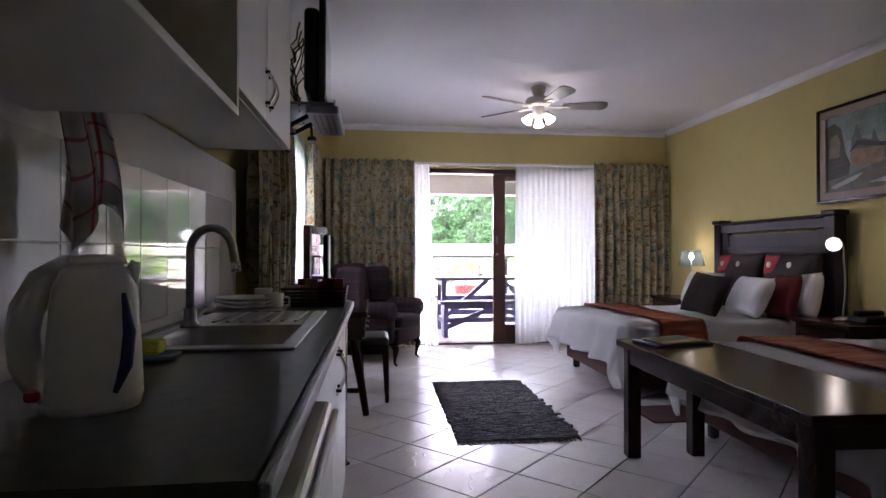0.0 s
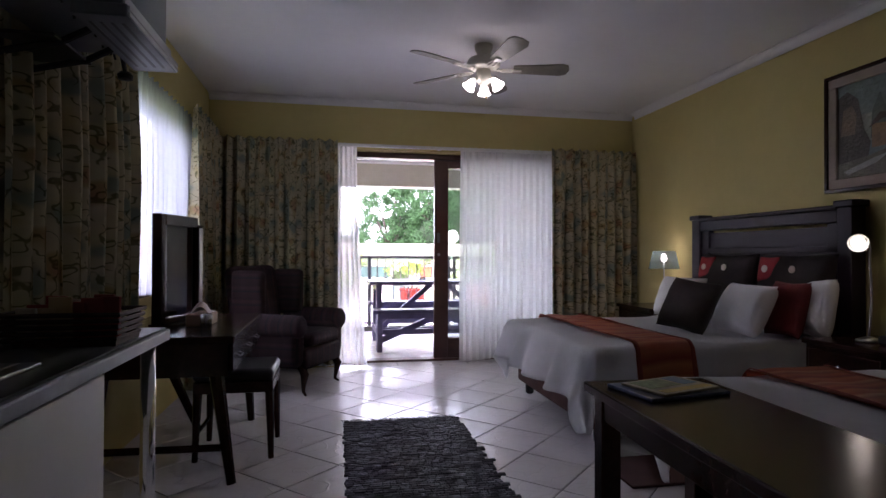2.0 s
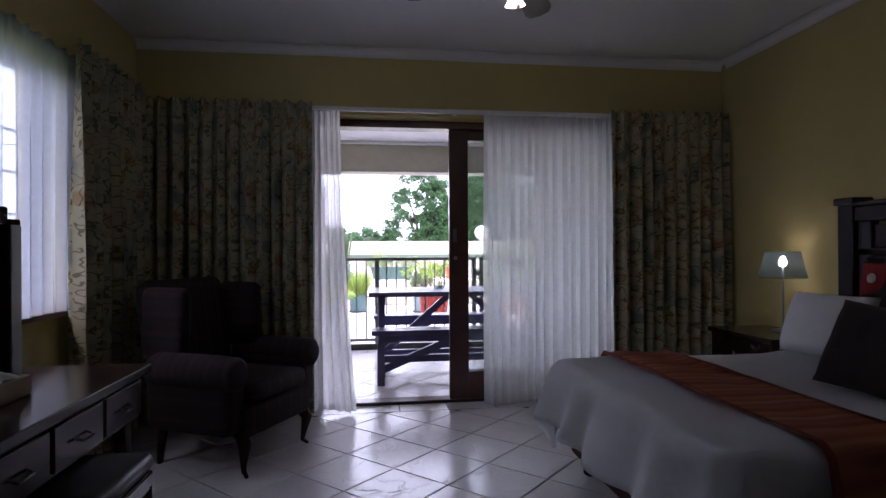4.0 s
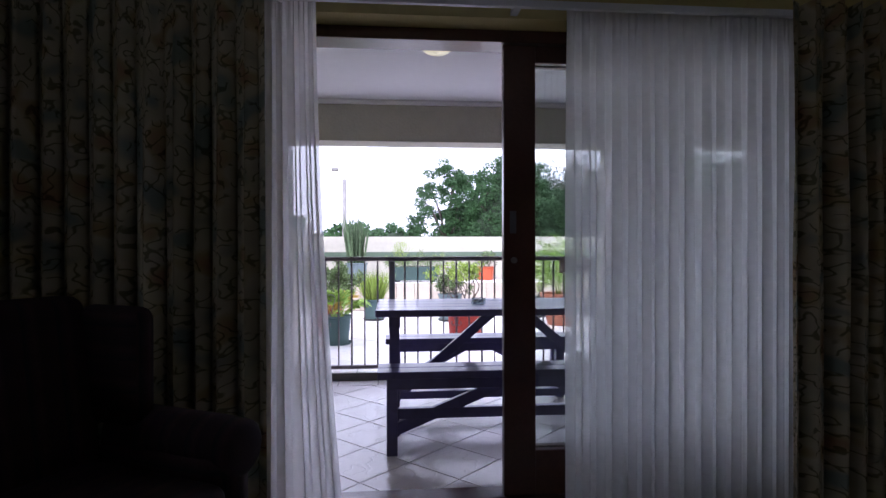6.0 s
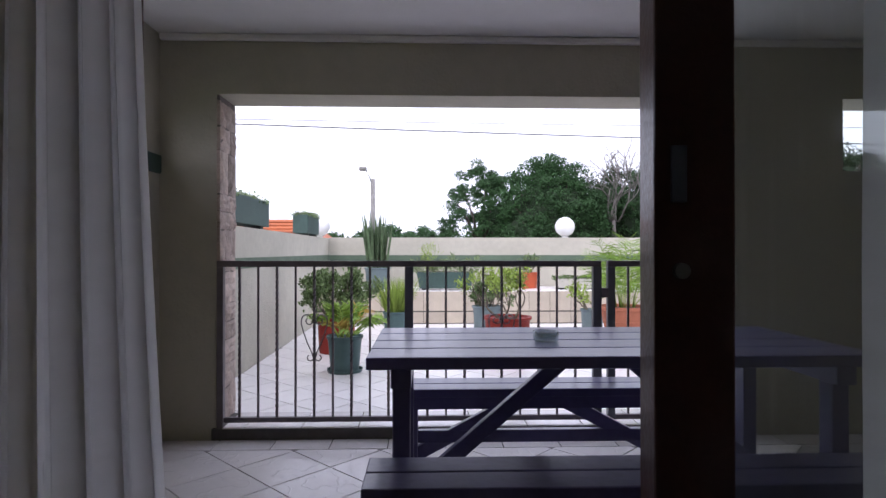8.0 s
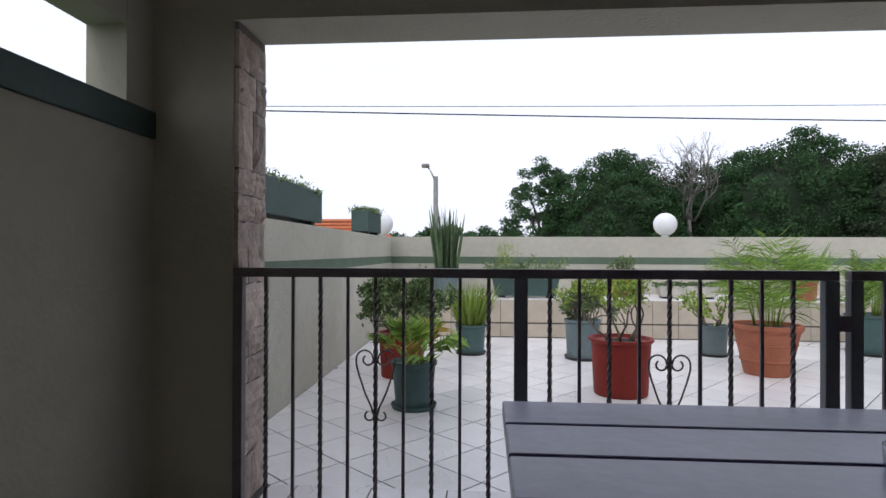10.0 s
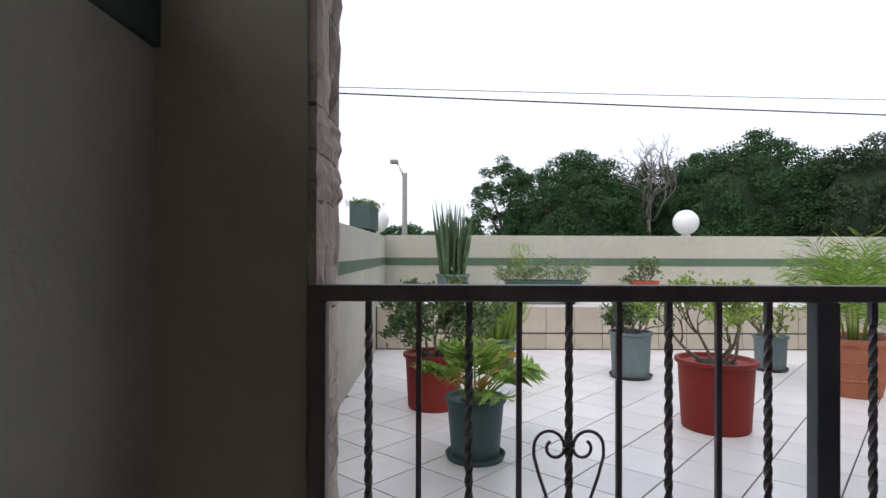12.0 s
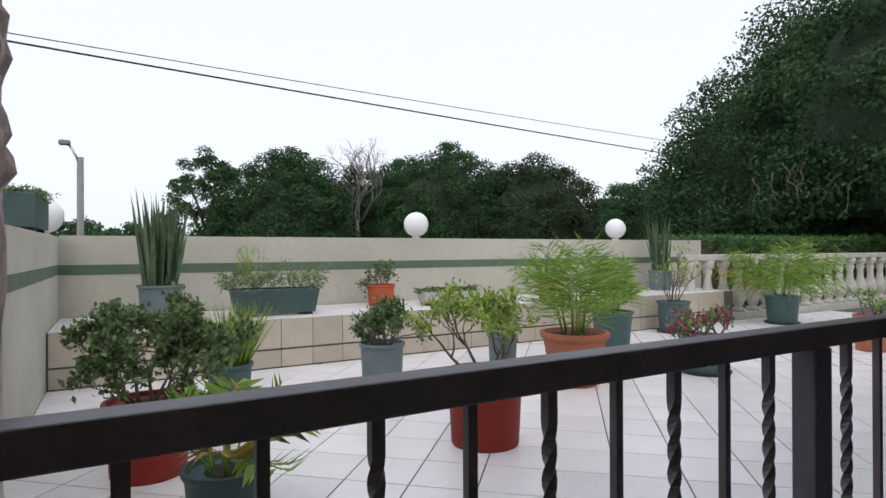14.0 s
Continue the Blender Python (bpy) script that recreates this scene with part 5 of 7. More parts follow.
part("screen", box(0.0305, 0.033, -0.345, 0.345, 0.05, 0.49), M_SCREEN, tv, "dark glossy screen")
rng = random.Random(11)
for k in range(7):
    y0, x0 = -0.26 + k * 0.085, -0.10
    pts = []
    for j in range(13):
        f = j / 12
        pts.append((x0 - 0.05 * math.sin(math.pi * f) * rng.uniform(0.6, 1.5) + rng.uniform(-0.006, 0.006), y0 + 0.06 * math.sin(5 * f + k) + rng.uniform(-0.012, 0.012), 0.42 - 0.44 * f))
    part("cable", tube(pts, 0.0042, 6), M_BLACK, tv)


# ---- balcony ----
BZ = -0.012
structure("balcony_floor", box(-0.62, 5.5, 6.99, 9.31, -0.3, BZ - 0.006), M_GROUT)
structure("wall_balcony_west", box(-0.56, -0.40, 6.98, 9.34, -0.3, 1.58), M_BALC)
ledge = box(-0.57, -0.385, 6.985, 9.338, 1.581, 1.69, 0.006)
structure("ledge_trim", ledge, M_GREEN_TRIM)
structure("column_west", box(-0.56, -0.398, 9.16, 9.34, 1.691, 2.42), M_BALC)
structure("column_corner", box(-0.64, -0.062, 9.341, 9.63, -0.3, 2.42), M_BALC)
structure("beam_west", box(-0.56, -0.40, 6.98, 9.159, 1.985, 2.42), M_BALC)
structure("beam_north", box(-0.0615, 5.5, 9.341, 9.63, 2.065, 2.42), M_BALC)
structure("column_east", box(3.12, 3.80, 9.341, 9.629, -0.3, 2.064), M_BALC)
structure("parapet_balcony", box(3.801, 5.299, 9.36, 9.56, -0.3, 1.62), M_BALC)
structure("wall_balcony_east", box(5.3, 5.5, 6.98, 9.34, -0.3, 2.42), M_BALC)
structure("balcony_ceiling", box(-0.64, 5.5, 6.981, 9.63, 2.421, 2.6), M_BALC_CEIL)
trim = box(-0.39, 5.29, 9.30, 9.339, 2.38, 2.419, 0.01)
structure("trim", trim, M_BALC_CEIL)
structure("wall_facade", box(XR + 0.221, 12.0, 6.981, 7.2, -0.3, 2.9), M_CREAM)
structure("kerb", box(-0.08, 3.12, 9.312, 9.66, -0.3, 0.052), M_GROUT_OUT)

cl = thing("ceiling_light", "round ceiling light with a lit cream dome", "ceiling light", 1.38, 7.86, 2.42)
part("rim", lathe(((0.0, 0.0), (0.115, 0.0), (0.118, -0.02), (0.108, -0.032), (0.0, -0.032)), 32), M_BRASS, cl, smooth=True)
part("dome", lathe(((0.104, -0.033), (0.098, -0.055), (0.07, -0.078), (0.0, -0.088)), 32), M_DOME, cl, "lit cream dome", True)

# picnic table and two benches
pt = thing("picnic_table", "dark varnished slatted wooden picnic table", "table", 1.0, 7.76, BZ)
PW, PD, PH = 1.76, 0.745, 0.775
for k in range(4):
    y0 = k * PD / 4
    part("plank", box(0, PW, y0 + 0.004, y0 + PD / 4 - 0.004, PH - 0.042, PH, 0.005), M_TABLEWOOD, pt)
for x0 in (0.08, PW - 0.15):
    part("cross_rail", box(x0, x0 + 0.07, 0.03, PD - 0.03, PH - 0.11, PH - 0.043, 0.004), M_TABLEWOOD, pt)
    for y0 in (0.06, PD - 0.13):
        part("leg", box(x0 + 0.005, x0 + 0.065, y0, y0 + 0.07, 0, PH - 0.111, 0.004), M_TABLEWOOD, pt)
    part("lower_rail", box(x0 + 0.01, x0 + 0.06, 0.131, PD - 0.131, 0.14, 0.21, 0.004), M_TABLEWOOD, pt)
part("stretcher", box(0.15, PW - 0.15, PD / 2 - 0.025, PD / 2 + 0.025, 0.15, 0.20, 0.004), M_TABLEWOOD, pt)


def bar(p, q, w, d):
    """A squared timber from p to q."""
    p, q = Vector(p), Vector(q)
    own = box(-w / 2, w / 2, -d / 2, d / 2, 0, (q - p).length, 0.004)
    m = (q - p).to_track_quat("Z", "Y").to_matrix().to_4x4()
    m.translation = p
    place(own, m)
    return own


for sx in (0.16, PW - 0.16):
    part("brace", bar((sx, PD / 2, 0.19), (PW / 2 - (0.10 if sx < 0.5 else -0.10), PD / 2, PH - 0.05), 0.04, 0.06), M_TABLEWOOD, pt)


def picnic_bench(y, length, x, label):
    b = thing("picnic_bench", label, "bench", x, y, BZ, group="picnic benches")
    h, d = 0.475, 0.25
    for k in range(2):
        part("plank", box(0, length, k * d / 2 + 0.003, k * d / 2 + d / 2 - 0.003, h - 0.04, h, 0.005), M_TABLEWOOD, b)
    part("apron", box(0.06, length - 0.06, 0.02, 0.05, h - 0.10, h - 0.041, 0.003), M_TABLEWOOD, b)
    for x0 in (0.05, length - 0.12):
        for y0 in (0.055, d - 0.06):
            part("leg", box(x0, x0 + 0.06, y0, y0 + 0.055, 0, h - 0.042, 0.004), M_TABLEWOOD, b)
    part("rail", box(0.111, length - 0.121, 0.10, 0.14, 0.19, 0.25, 0.004), M_TABLEWOOD, b)
    mid = length / 2
    part("brace", bar((0.10, 0.12, 0.13), (mid - 0.05, 0.12, h - 0.05), 0.035, 0.065), M_TABLEWOOD, b)
    part("brace", bar((length - 0.10, 0.12, 0.13), (mid + 0.05, 0.12, h - 0.05), 0.035, 0.065), M_TABLEWOOD, b)


picnic_bench(7.44, 1.74, 1.02, "dark varnished wooden bench in front of the table")
picnic_bench(8.56, 1.42, 1.05, "dark varnished wooden bench behind the table")
ash = thing("ashtray", "round thick glass ashtray on the table", "ashtray", 1.67, 8.10, BZ + 0.776)
part("bowl", lathe(((0.0, 0.0), (0.044, 0.0), (0.048, 0.004), (0.05, 0.038), (0.043, 0.038), (0.04, 0.010), (0.0, 0.010)), 28), M_ASHGLASS, ash, smooth=True)


# railing
def twisted(z0, z1, s, turns, seg):
    own = bmesh.new()
    rings = []
    for k in range(seg + 1):
        z = z0 + (z1 - z0) * k / seg
        q = min(1, max(0, (k / seg - 0.05) / 0.90))
        a = 2 * math.pi * turns * q
        flat = 0.9 if 0 < q < 1 else 1.0
        w, d = s * 0.62, s * 0.62 * flat
        ring = []
        for sx, sy in ((1, 1), (-1, 1), (-1, -1), (1, -1)):
            ring.append(own.verts.new((sx * w * math.cos(a) - sy * d * math.sin(a), sx * w * math.sin(a) + sy * d * math.cos(a), z)))
        rings.append(ring)
    for a, b in zip(rings, rings[1:]):
        for j in range(4):
            own.faces.new((a[j], a[(j + 1) % 4], b[(j + 1) % 4], b[j]))
    own.faces.new(rings[0][::-1])
    own.faces.new(rings[-1])
    return own


def scroll():
    """A heart of bent rod with curled ends, in the plane of x and z."""
    own = bmesh.new()
    for s in (-1, 1):
        top = [(s * (0.044 - 0.034 * math.cos(a)), 0, 0.255 + 0.036 * math.sin(a)) for a in (math.pi * j / 10 for j in range(11))]
        down = [(s * 0.078, 0, 0.235), (s * 0.066, 0, 0.19), (s * 0.042, 0, 0.12), (s * 0.014, 0, 0.06)]
        low = [(s * (0.024 + 0.018 * math.cos(a)), 0, 0.03 + 0.018 * math.sin(a)) for a in (math.pi * (0.75 + 1.6 * j / 10) for j in range(11))]
        tube(top + down + low, 0.0038, 6, own)
        inner = [(s * (0.03 + 0.020 * math.cos(a)), 0, 0.252 + 0.020 * math.sin(a)) for a in (math.pi * (1.0 + 1.3 * j / 10) for j in range(11))]
        tube(inner, 0.0038, 6, own)
    return own


RY, RT, RB = 9.345, 1.058, 0.085
rail = thing("railing", "black iron balcony railing with twisted bars and heart scrolls", "railing", 0, RY, 0.052)
Z0 = -0.052
part("top_rail", box(-0.055, 2.275, -0.02, 0.02, RT - 0.037 + Z0, RT + Z0, 0.003), M_IRON, rail)
part("bottom_rail", box(-0.015, 2.235, -0.014, 0.014, RB + Z0, RB + 0.03 + Z0, 0.002), M_IRON, rail)
part("wall_post", box(-0.055, -0.016, -0.02, 0.02, 0.0, RT - 0.038 + Z0, 0.003), M_IRON, rail)
post_src = part("post", box(-0.026, 0.026, -0.02, 0.02, 0.0, RT - 0.038 + Z0, 0.003), M_POST, rail, "grey steel post")
post_src.matrix_local = pose(1.097, 0, 0)
like("post", post_src, rail, pose(2.25, 0, 0))
twist_src = plain_src = heart_src = None
for start, count, pitch in ((0.076, 9, 0.112), (1.209, 9, 0.1135)):
    for k in range(count):
        m = pose(start + k * pitch, 0, 0)
        if k % 2 == 0:
            if twist_src is None:
                twist_src = part("bar", twisted(RB + 0.03 + Z0, RT - 0.037 + Z0, 0.0115, 6, 90), M_IRON, rail, "twisted iron bar")
                twist_src.matrix_local = m
            else:
                like("bar", twist_src, rail, m)["label"] = "twisted iron bar"
        else:
            if plain_src is None:
                plain_src = part("bar", box(-0.006, 0.006, -0.006, 0.006, RB + 0.03 + Z0, RT - 0.037 + Z0), M_IRON, rail)
                plain_src.matrix_local = m
            else:
                like("bar", plain_src, rail, m)
        if k == 4:
            hm = pose(start + k * pitch, 0, 0.46 + Z0 - 0.02)
            if heart_src is None:
                heart_src = part("scroll", scroll(), M_IRON, rail, "heart-shaped scroll of bent rod", True)
                heart_src.matrix_local = hm
            else:
                like("scroll", heart_src, rail, hm)
gt = thing("gate", "black iron balcony gate with a warning sign, closed", "gate", 2.315, RY, 0.052)
part("top_rail", box(0, 0.74, -0.02, 0.02, RT - 0.037 + Z0, RT + Z0, 0.003), M_IRON, gt)
part("bottom_rail", box(0, 0.74, -0.014, 0.014, RB + Z0, RB + 0.03 + Z0, 0.002), M_IRON, gt)
for x0 in (0.0, 0.695):
    part("stile", box(x0, x0 + 0.045, -0.02, 0.02, RB - 0.02 + Z0, RT - 0.038 + Z0, 0.003), M_POST, gt)
part("latch", box(-0.04, 0.0, -0.03, 0.0, 0.78, 0.84, 0.004), M_IRON, gt)
part("hinge", box(0.74, 0.752, -0.01, 0.01, 0.02, 0.9), M_IRON, gt)
for k in range(6):
    m = pose(0.13 + k * 0.092, 0, 0)
    like("bar", plain_src if k % 2 == 0 else twist_src, gt, m)
like("scroll", heart_src, gt, pose(0.13 + 3 * 0.092, 0, 0.46 + Z0 - 0.02))
sg = thing("sign", "faded board reading NO ENTRY PRIVATE on the gate", "sign", 2.585, RY - 0.024, 0.905)
part("board", box(0, 0.275, -0.004, 0.002, 0, 0.135, 0.002), M_SIGN, sg)
for z in (0.004, 0.127):
    part("border", box(0.004, 0.271, -0.0055, -0.0042, z, z + 0.004), M_SIGNRED, sg)
part("divider", box(0.02, 0.255, -0.0055, -0.0042, 0.064, 0.068), M_SIGNRED, sg)
for text, z in (("NO ENTRY", 0.078), ("PRIVATE", 0.02)):
    cu = bpy.data.curves.new("lettering", "FONT")
    cu.body, cu.size, cu.extrude, cu.align_x = text, 0.052, 0.0006, "CENTER"
    cu.materials.append(M_SIGNRED)
    cu.offset = 0.0005
    ob = new("lettering", cu)
    ob.parent = sg
    ob.matrix_local = pose(0.1375, -0.0055, z, 90, 0, 0)

# ---- terrace ----
TZ = -0.012
structure("terrace_floor", box(-0.5, 16.0, 9.66, 14.7, -0.4, TZ - 0.006), M_GROUT_OUT)
structure("wall_terrace_west", box(-0.72, -0.5, 9.631, 16.1, -0.4, 1.345), M_CREAM)
structure("wall_terrace_north", box(-0.499, 9.8, 15.9, 16.1, -0.4, 1.36), M_CREAM)
structure("green_band", box(-0.4999, -0.495, 9.64, 15.9, 0.955, 1.055), M_GREEN_BAND)
structure("green_band", box(-0.494, 9.79, 15.894, 15.8999, 0.945, 1.05), M_GREEN_BAND)
structure("tiled_step", box(-0.499, 9.0, 14.72, 15.893, -0.4, 0.49), M_GROUT_OUT)
structure("terrace_base", box(-0.72, 16.2, 6.98, 16.1, -2.8, -0.41), M_CREAM)
structure("ground", box(-400, 400, -400, 400, -3.2, -2.81), M_GROUND)

for x, y in ((3.70, 16.0), (7.62, 16.0), (-0.60, 15.55)):
    g = thing("globe_lamp", "white opal globe lamp on the terrace wall, unlit", "lamp", x, y, 1.36 if x > 0 else 1.345, group="globe lamps on the wall")
    part("base", lathe(((0.0, 0), (0.06, 0), (0.06, 0.02), (0.035, 0.03), (0.0, 0.03)), 20), M_WHITE_PLASTIC, g, smooth=True)
    part("globe", lathe([(0.175 * math.sin(math.pi * k / 20), 0.195 - 0.175 * math.cos(math.pi * k / 20)) for k in range(21)], 32), M_OPAL, g, "opal globe", True)


def leaf_mesh(name, leaves, material, parent, kind=""):
    """Leaves as folded blades: (base, way, side, length, width, droop) each, joined into one mesh."""
    verts, faces = [], []
    for p, d, s, L, w, droop in leaves:
        n = d.cross(s).normalized()
        k = len(verts)
        mid = p + d * L * 0.5 + n * droop * 0.4
        tip = p + d * L - n * droop
        verts += [p, mid - n * w * 0.12, tip, mid + s * w / 2, mid - s * w / 2]
        faces += [(k, k + 3, k + 1), (k + 3, k + 2, k + 1), (k, k + 1, k + 4), (k + 1, k + 2, k + 4)]
    me = bpy.data.meshes.new(name)
    me.from_pydata([tuple(v) for v in verts], [], faces)
    me.materials.append(material)
    ob = new(name, me)
    ob.parent = parent
    if kind:
        ob["kind"] = kind
    return ob


def rand_dir(rng, up=0.0):
    v = Vector((rng.gauss(0, 1), rng.gauss(0, 1), rng.gauss(0, 1) + up))
    return v.normalized()


def pot_of(parent, r, h, material, rim=0.03, saucer=None, belly=0.86):
    part("pot", lathe(((0.0, 0.0), (r * belly * 0.97, 0.0), (r * belly, 0.012), (r * 0.95, h - rim - 0.01), (r * 0.96, h - rim), (r * 0.82, h - rim), (r * 0.80, h - 0.05), (0.0, h - 0.05)), 72), material, parent, smooth=False)
    part("rim", lathe(((r * 0.86, h - rim), (r * 1.0, h - rim), (r * 1.04, h - rim * 0.6), (r * 1.03, h), (r * 0.93, h), (r * 0.86, h - rim * 0.8)), 72), material, parent)
    part("soil", lathe(((0.0, h - 0.055), (r * 0.84, h - 0.055), (r * 0.84, h - 0.035), (r * 0.4, h - 0.02), (0.0, h - 0.018)), 24), M_SOIL, parent)
    if saucer:
        part("saucer", lathe(((0.0, 0.0), (r * 0.95, 0.0), (r * 1.02, 0.03), (r * 0.98, 0.03), (r * 0.9, 0.008), (0.0, 0.008)), 28), saucer, parent, "dark saucer")


def ribbed(parent, r, h):
    """Raised bands round a thrown clay pot."""
    for f in (0.30, 0.62):
        rr = r * (0.66 + 0.29 * f) + 0.002
        part("band", lathe(((rr - 0.006, f * h - 0.014), (rr + 0.010, f * h - 0.008), (rr + 0.012, f * h + 0.004), (rr - 0.004, f * h + 0.016)), 32), M_TERRA, parent, smooth=True)


def branches(rng, base, up, length, depth, spread, radius, bm, tips, kinks=0.25):
    p, d = Vector(base), Vector(up).normalized()
    pts, rad = [p.copy()], [radius]
    n = 4
    for k in range(n):
        d = (d + Vector((rng.gauss(0, kinks), rng.gauss(0, kinks), rng.gauss(0.08, kinks * 0.6)))).normalized()
        p = p + d * length / n
        pts.append(p.copy())
        rad.append(radius * (1 - 0.45 * (k + 1) / n))
    tube(pts, rad, 5, bm)
    if depth == 0:
        tips.append((pts[-1], d))
        tips.append((pts[-2], d))
        return
    for k in range(rng.randint(2, 3)):
        q = pts[rng.randint(2, n)]
        nd = (d + spread * rand_dir(rng, 0.25)).normalized()
        branches(rng, q, nd, length * rng.uniform(0.6, 0.85), depth - 1, spread, radius * 0.58, bm, tips, kinks)


def shrub(label, x, y, z, pot, height, width, leaf, size, count, material, seed, stems=4, depth=3, flower=None, tilt=0.0, group="potted plants on the terrace"):
    r, h, pm, saucer = pot
    t = thing("potted_plant", label, "potted plant", x, y, z, group=group)
    pot_of(t, r, h, pm, saucer=saucer)
    rng = random.Random(seed)
    wood, tips = bmesh.new(), []
    for k in range(stems):
        a = 2 * math.pi * (k + rng.random() * 0.6) / stems
        d = Vector((math.cos(a) * width * 0.9, math.sin(a) * width * 0.9, height)).normalized()
        branches(rng, (0.3 * r * math.cos(a), 0.3 * r * math.sin(a), h - 0.04), d, height * 0.42, depth, 0.75, 0.011, wood, tips)
    top = max(p.z for p, _ in tips) - h
    k = height / top
    wide = max(max(abs(p.x), abs(p.y)) for p, _ in tips)
    kw = width / wide
    for v in wood.verts:
        v.co = (v.co.x * kw, v.co.y * kw, h - 0.04 + (v.co.z - h + 0.04) * k)
    part("stem", wood, M_STEM, t, smooth=True, kind="stuff")
    leaves, blooms = [], []
    for p, d in tips:
        p = Vector((p.x * kw, p.y * kw, h - 0.04 + (p.z - h + 0.04) * k))
        for j in range(max(1, count // len(tips))):
            q = p + rand_dir(rng) * size * rng.uniform(0.2, 1.8)
            w = (d * 0.5 + rand_dir(rng, 0.5)).normalized()
            s = w.orthogonal().normalized()
            s = Matrix.Rotation(rng.uniform(0, 6.28), 3, w) @ s
            item = (q, w, s, size * rng.uniform(0.7, 1.3), size * leaf * rng.uniform(0.8, 1.2), size * rng.uniform(0, 0.3))
            (blooms if flower and rng.random() < 0.42 and p.z > h + height * 0.12 else leaves).append(item)
    leaf_mesh("foliage", leaves, material, t, "stuff")
    if blooms:
        leaf_mesh("blossom", blooms, flower, t, "stuff")
    return t


def blades(label, x, y, z, pot, height, count, width, lean, material, seed, group="potted plants on the terrace", fine=False):
    """Upright strap leaves or fine shoots out of a pot."""
    r, h, pm, saucer = pot
    t = thing("potted_plant", label, "potted plant", x, y, z, group=group)
    pot_of(t, r, h, pm, saucer=saucer)
    rng = random.Random(seed)
    verts, faces = [], []
    for _ in range(count):
        a, rr = rng.uniform(0, 6.28), r * 0.75 * math.sqrt(rng.random())
        base = Vector((rr * math.cos(a), rr * math.sin(a), h - 0.04))
        out = Vector((math.cos(a), math.sin(a), 0)) * lean * rng.uniform(0.3, 1.3) * (0.3 + rr / r)
        d = (Vector((0, 0, 1)) + out + 0.10 * rand_dir(rng)).normalized()
        L = height * rng.uniform(0.55, 1.05)
        b = rng.uniform(0, 3.14)
        s = Vector((math.cos(b), math.sin(b), 0))
        bend = out * rng.uniform(0.0, 0.7) * height
        k = len(verts)
        for j, wf in enumerate((0.75, 1.0, 0.85, 0.45)):
            f = j / 3.6
            c = base + d * L * f + bend * f * f
            verts += [c - s * width / 2 * wf, c + s * width / 2 * wf, c + d.cross(s) * width * 0.18 * wf]
        verts.append(base + d * L + bend)
        for j in range(3):
            a0 = k + 3 * j
            faces += [(a0, a0 + 2, a0 + 5, a0 + 3), (a0 + 2, a0 + 1, a0 + 4, a0 + 5)]
        faces += [(k + 9, k + 11, k + 12), (k + 11, k + 10, k + 12)]
    me = bpy.data.meshes.new("foliage")
    me.from_pydata([tuple(v) for v in verts], [], faces)
    me.materials.append(material)
    ob = new("foliage", me)
    ob.parent = t
    ob["kind"] = "stuff"
    return t


def fronds(label, x, y, z, pot, height, spread, count, leaflet, pairs, material, seed, rust=0.0, stem=0.0, thin=0.13, droop=0.0, group="potted plants on the terrace"):
    """Arching fronds with rows of leaflets."""
    r, h, pm, saucer = pot
    t = thing("potted_plant", label, "potted plant", x, y, z, group=group)
    pot_of(t, r, h, pm, saucer=saucer, belly=0.66 if pm is M_TERRA else 0.8, rim=0.055 if pm is M_TERRA else 0.03)
    rng = random.Random(seed)
    wood, green, old = bmesh.new(), [], []
    for k in range(count):
        a = 2 * math.pi * (k * 0.618 + rng.random() * 0.15)
        lean = rng.uniform(0.15, 1.0)
        H = height * (1.05 - 0.55 * lean * lean) * rng.uniform(0.85, 1.05)
        R = spread * lean
        d = Vector((math.cos(a), math.sin(a), 0))
        base = Vector((d.x * r * 0.35, d.y * r * 0.35, h - 0.04))
        pts = []
        for j in range(9):
            f = j / 8
            pts.append(base + d * R * f ** 1.5 + Vector((0, 0, H * (1.25 * f - 0.42 * lean * f ** 3 - 0.1 * f))))
        tube(pts, [0.006 * (1.1 - j / 8.5) + 0.001 for j in range(9)], 4, wood)
        dead = rng.random() < rust
        for j in range(pairs):
            f = (0.25 + stem) + (0.75 - stem) * j / pairs
            q = f * 8
            i = min(7, int(q))
            p = pts[i].lerp(pts[i + 1], q - i)
            tang = (pts[i + 1] - pts[i]).normalized()
            side = tang.cross(Vector((0, 0, 1)))
            side = side.normalized() if side.length > 0.01 else Vector((-d.y, d.x, 0))
            L = leaflet * (0.55 + 0.9 * math.sin(math.pi * min(1, 0.15 + 0.85 * j / pairs))) * rng.uniform(0.85, 1.1)
            for s in (-1, 1):
                w = (side * s + tang * 0.75 + Vector((0, 0, 0.25 - 0.2 * rng.random() - 1.6 * droop * rng.random()))).normalized()
                n = w.cross(tang).normalized()
                sd = n.cross(w).normalized()
                (old if dead else green).append((p, w, sd, L, L * thin + 0.003, L * rng.uniform(0.05, 0.3)))
    part("stalk", wood, M_LIME, t, smooth=True, kind="stuff")
    leaf_mesh("foliage", green, material, t, "stuff")
    if old:
        leaf_mesh("dry_foliage", old, M_RUST, t, "stuff")
    return t


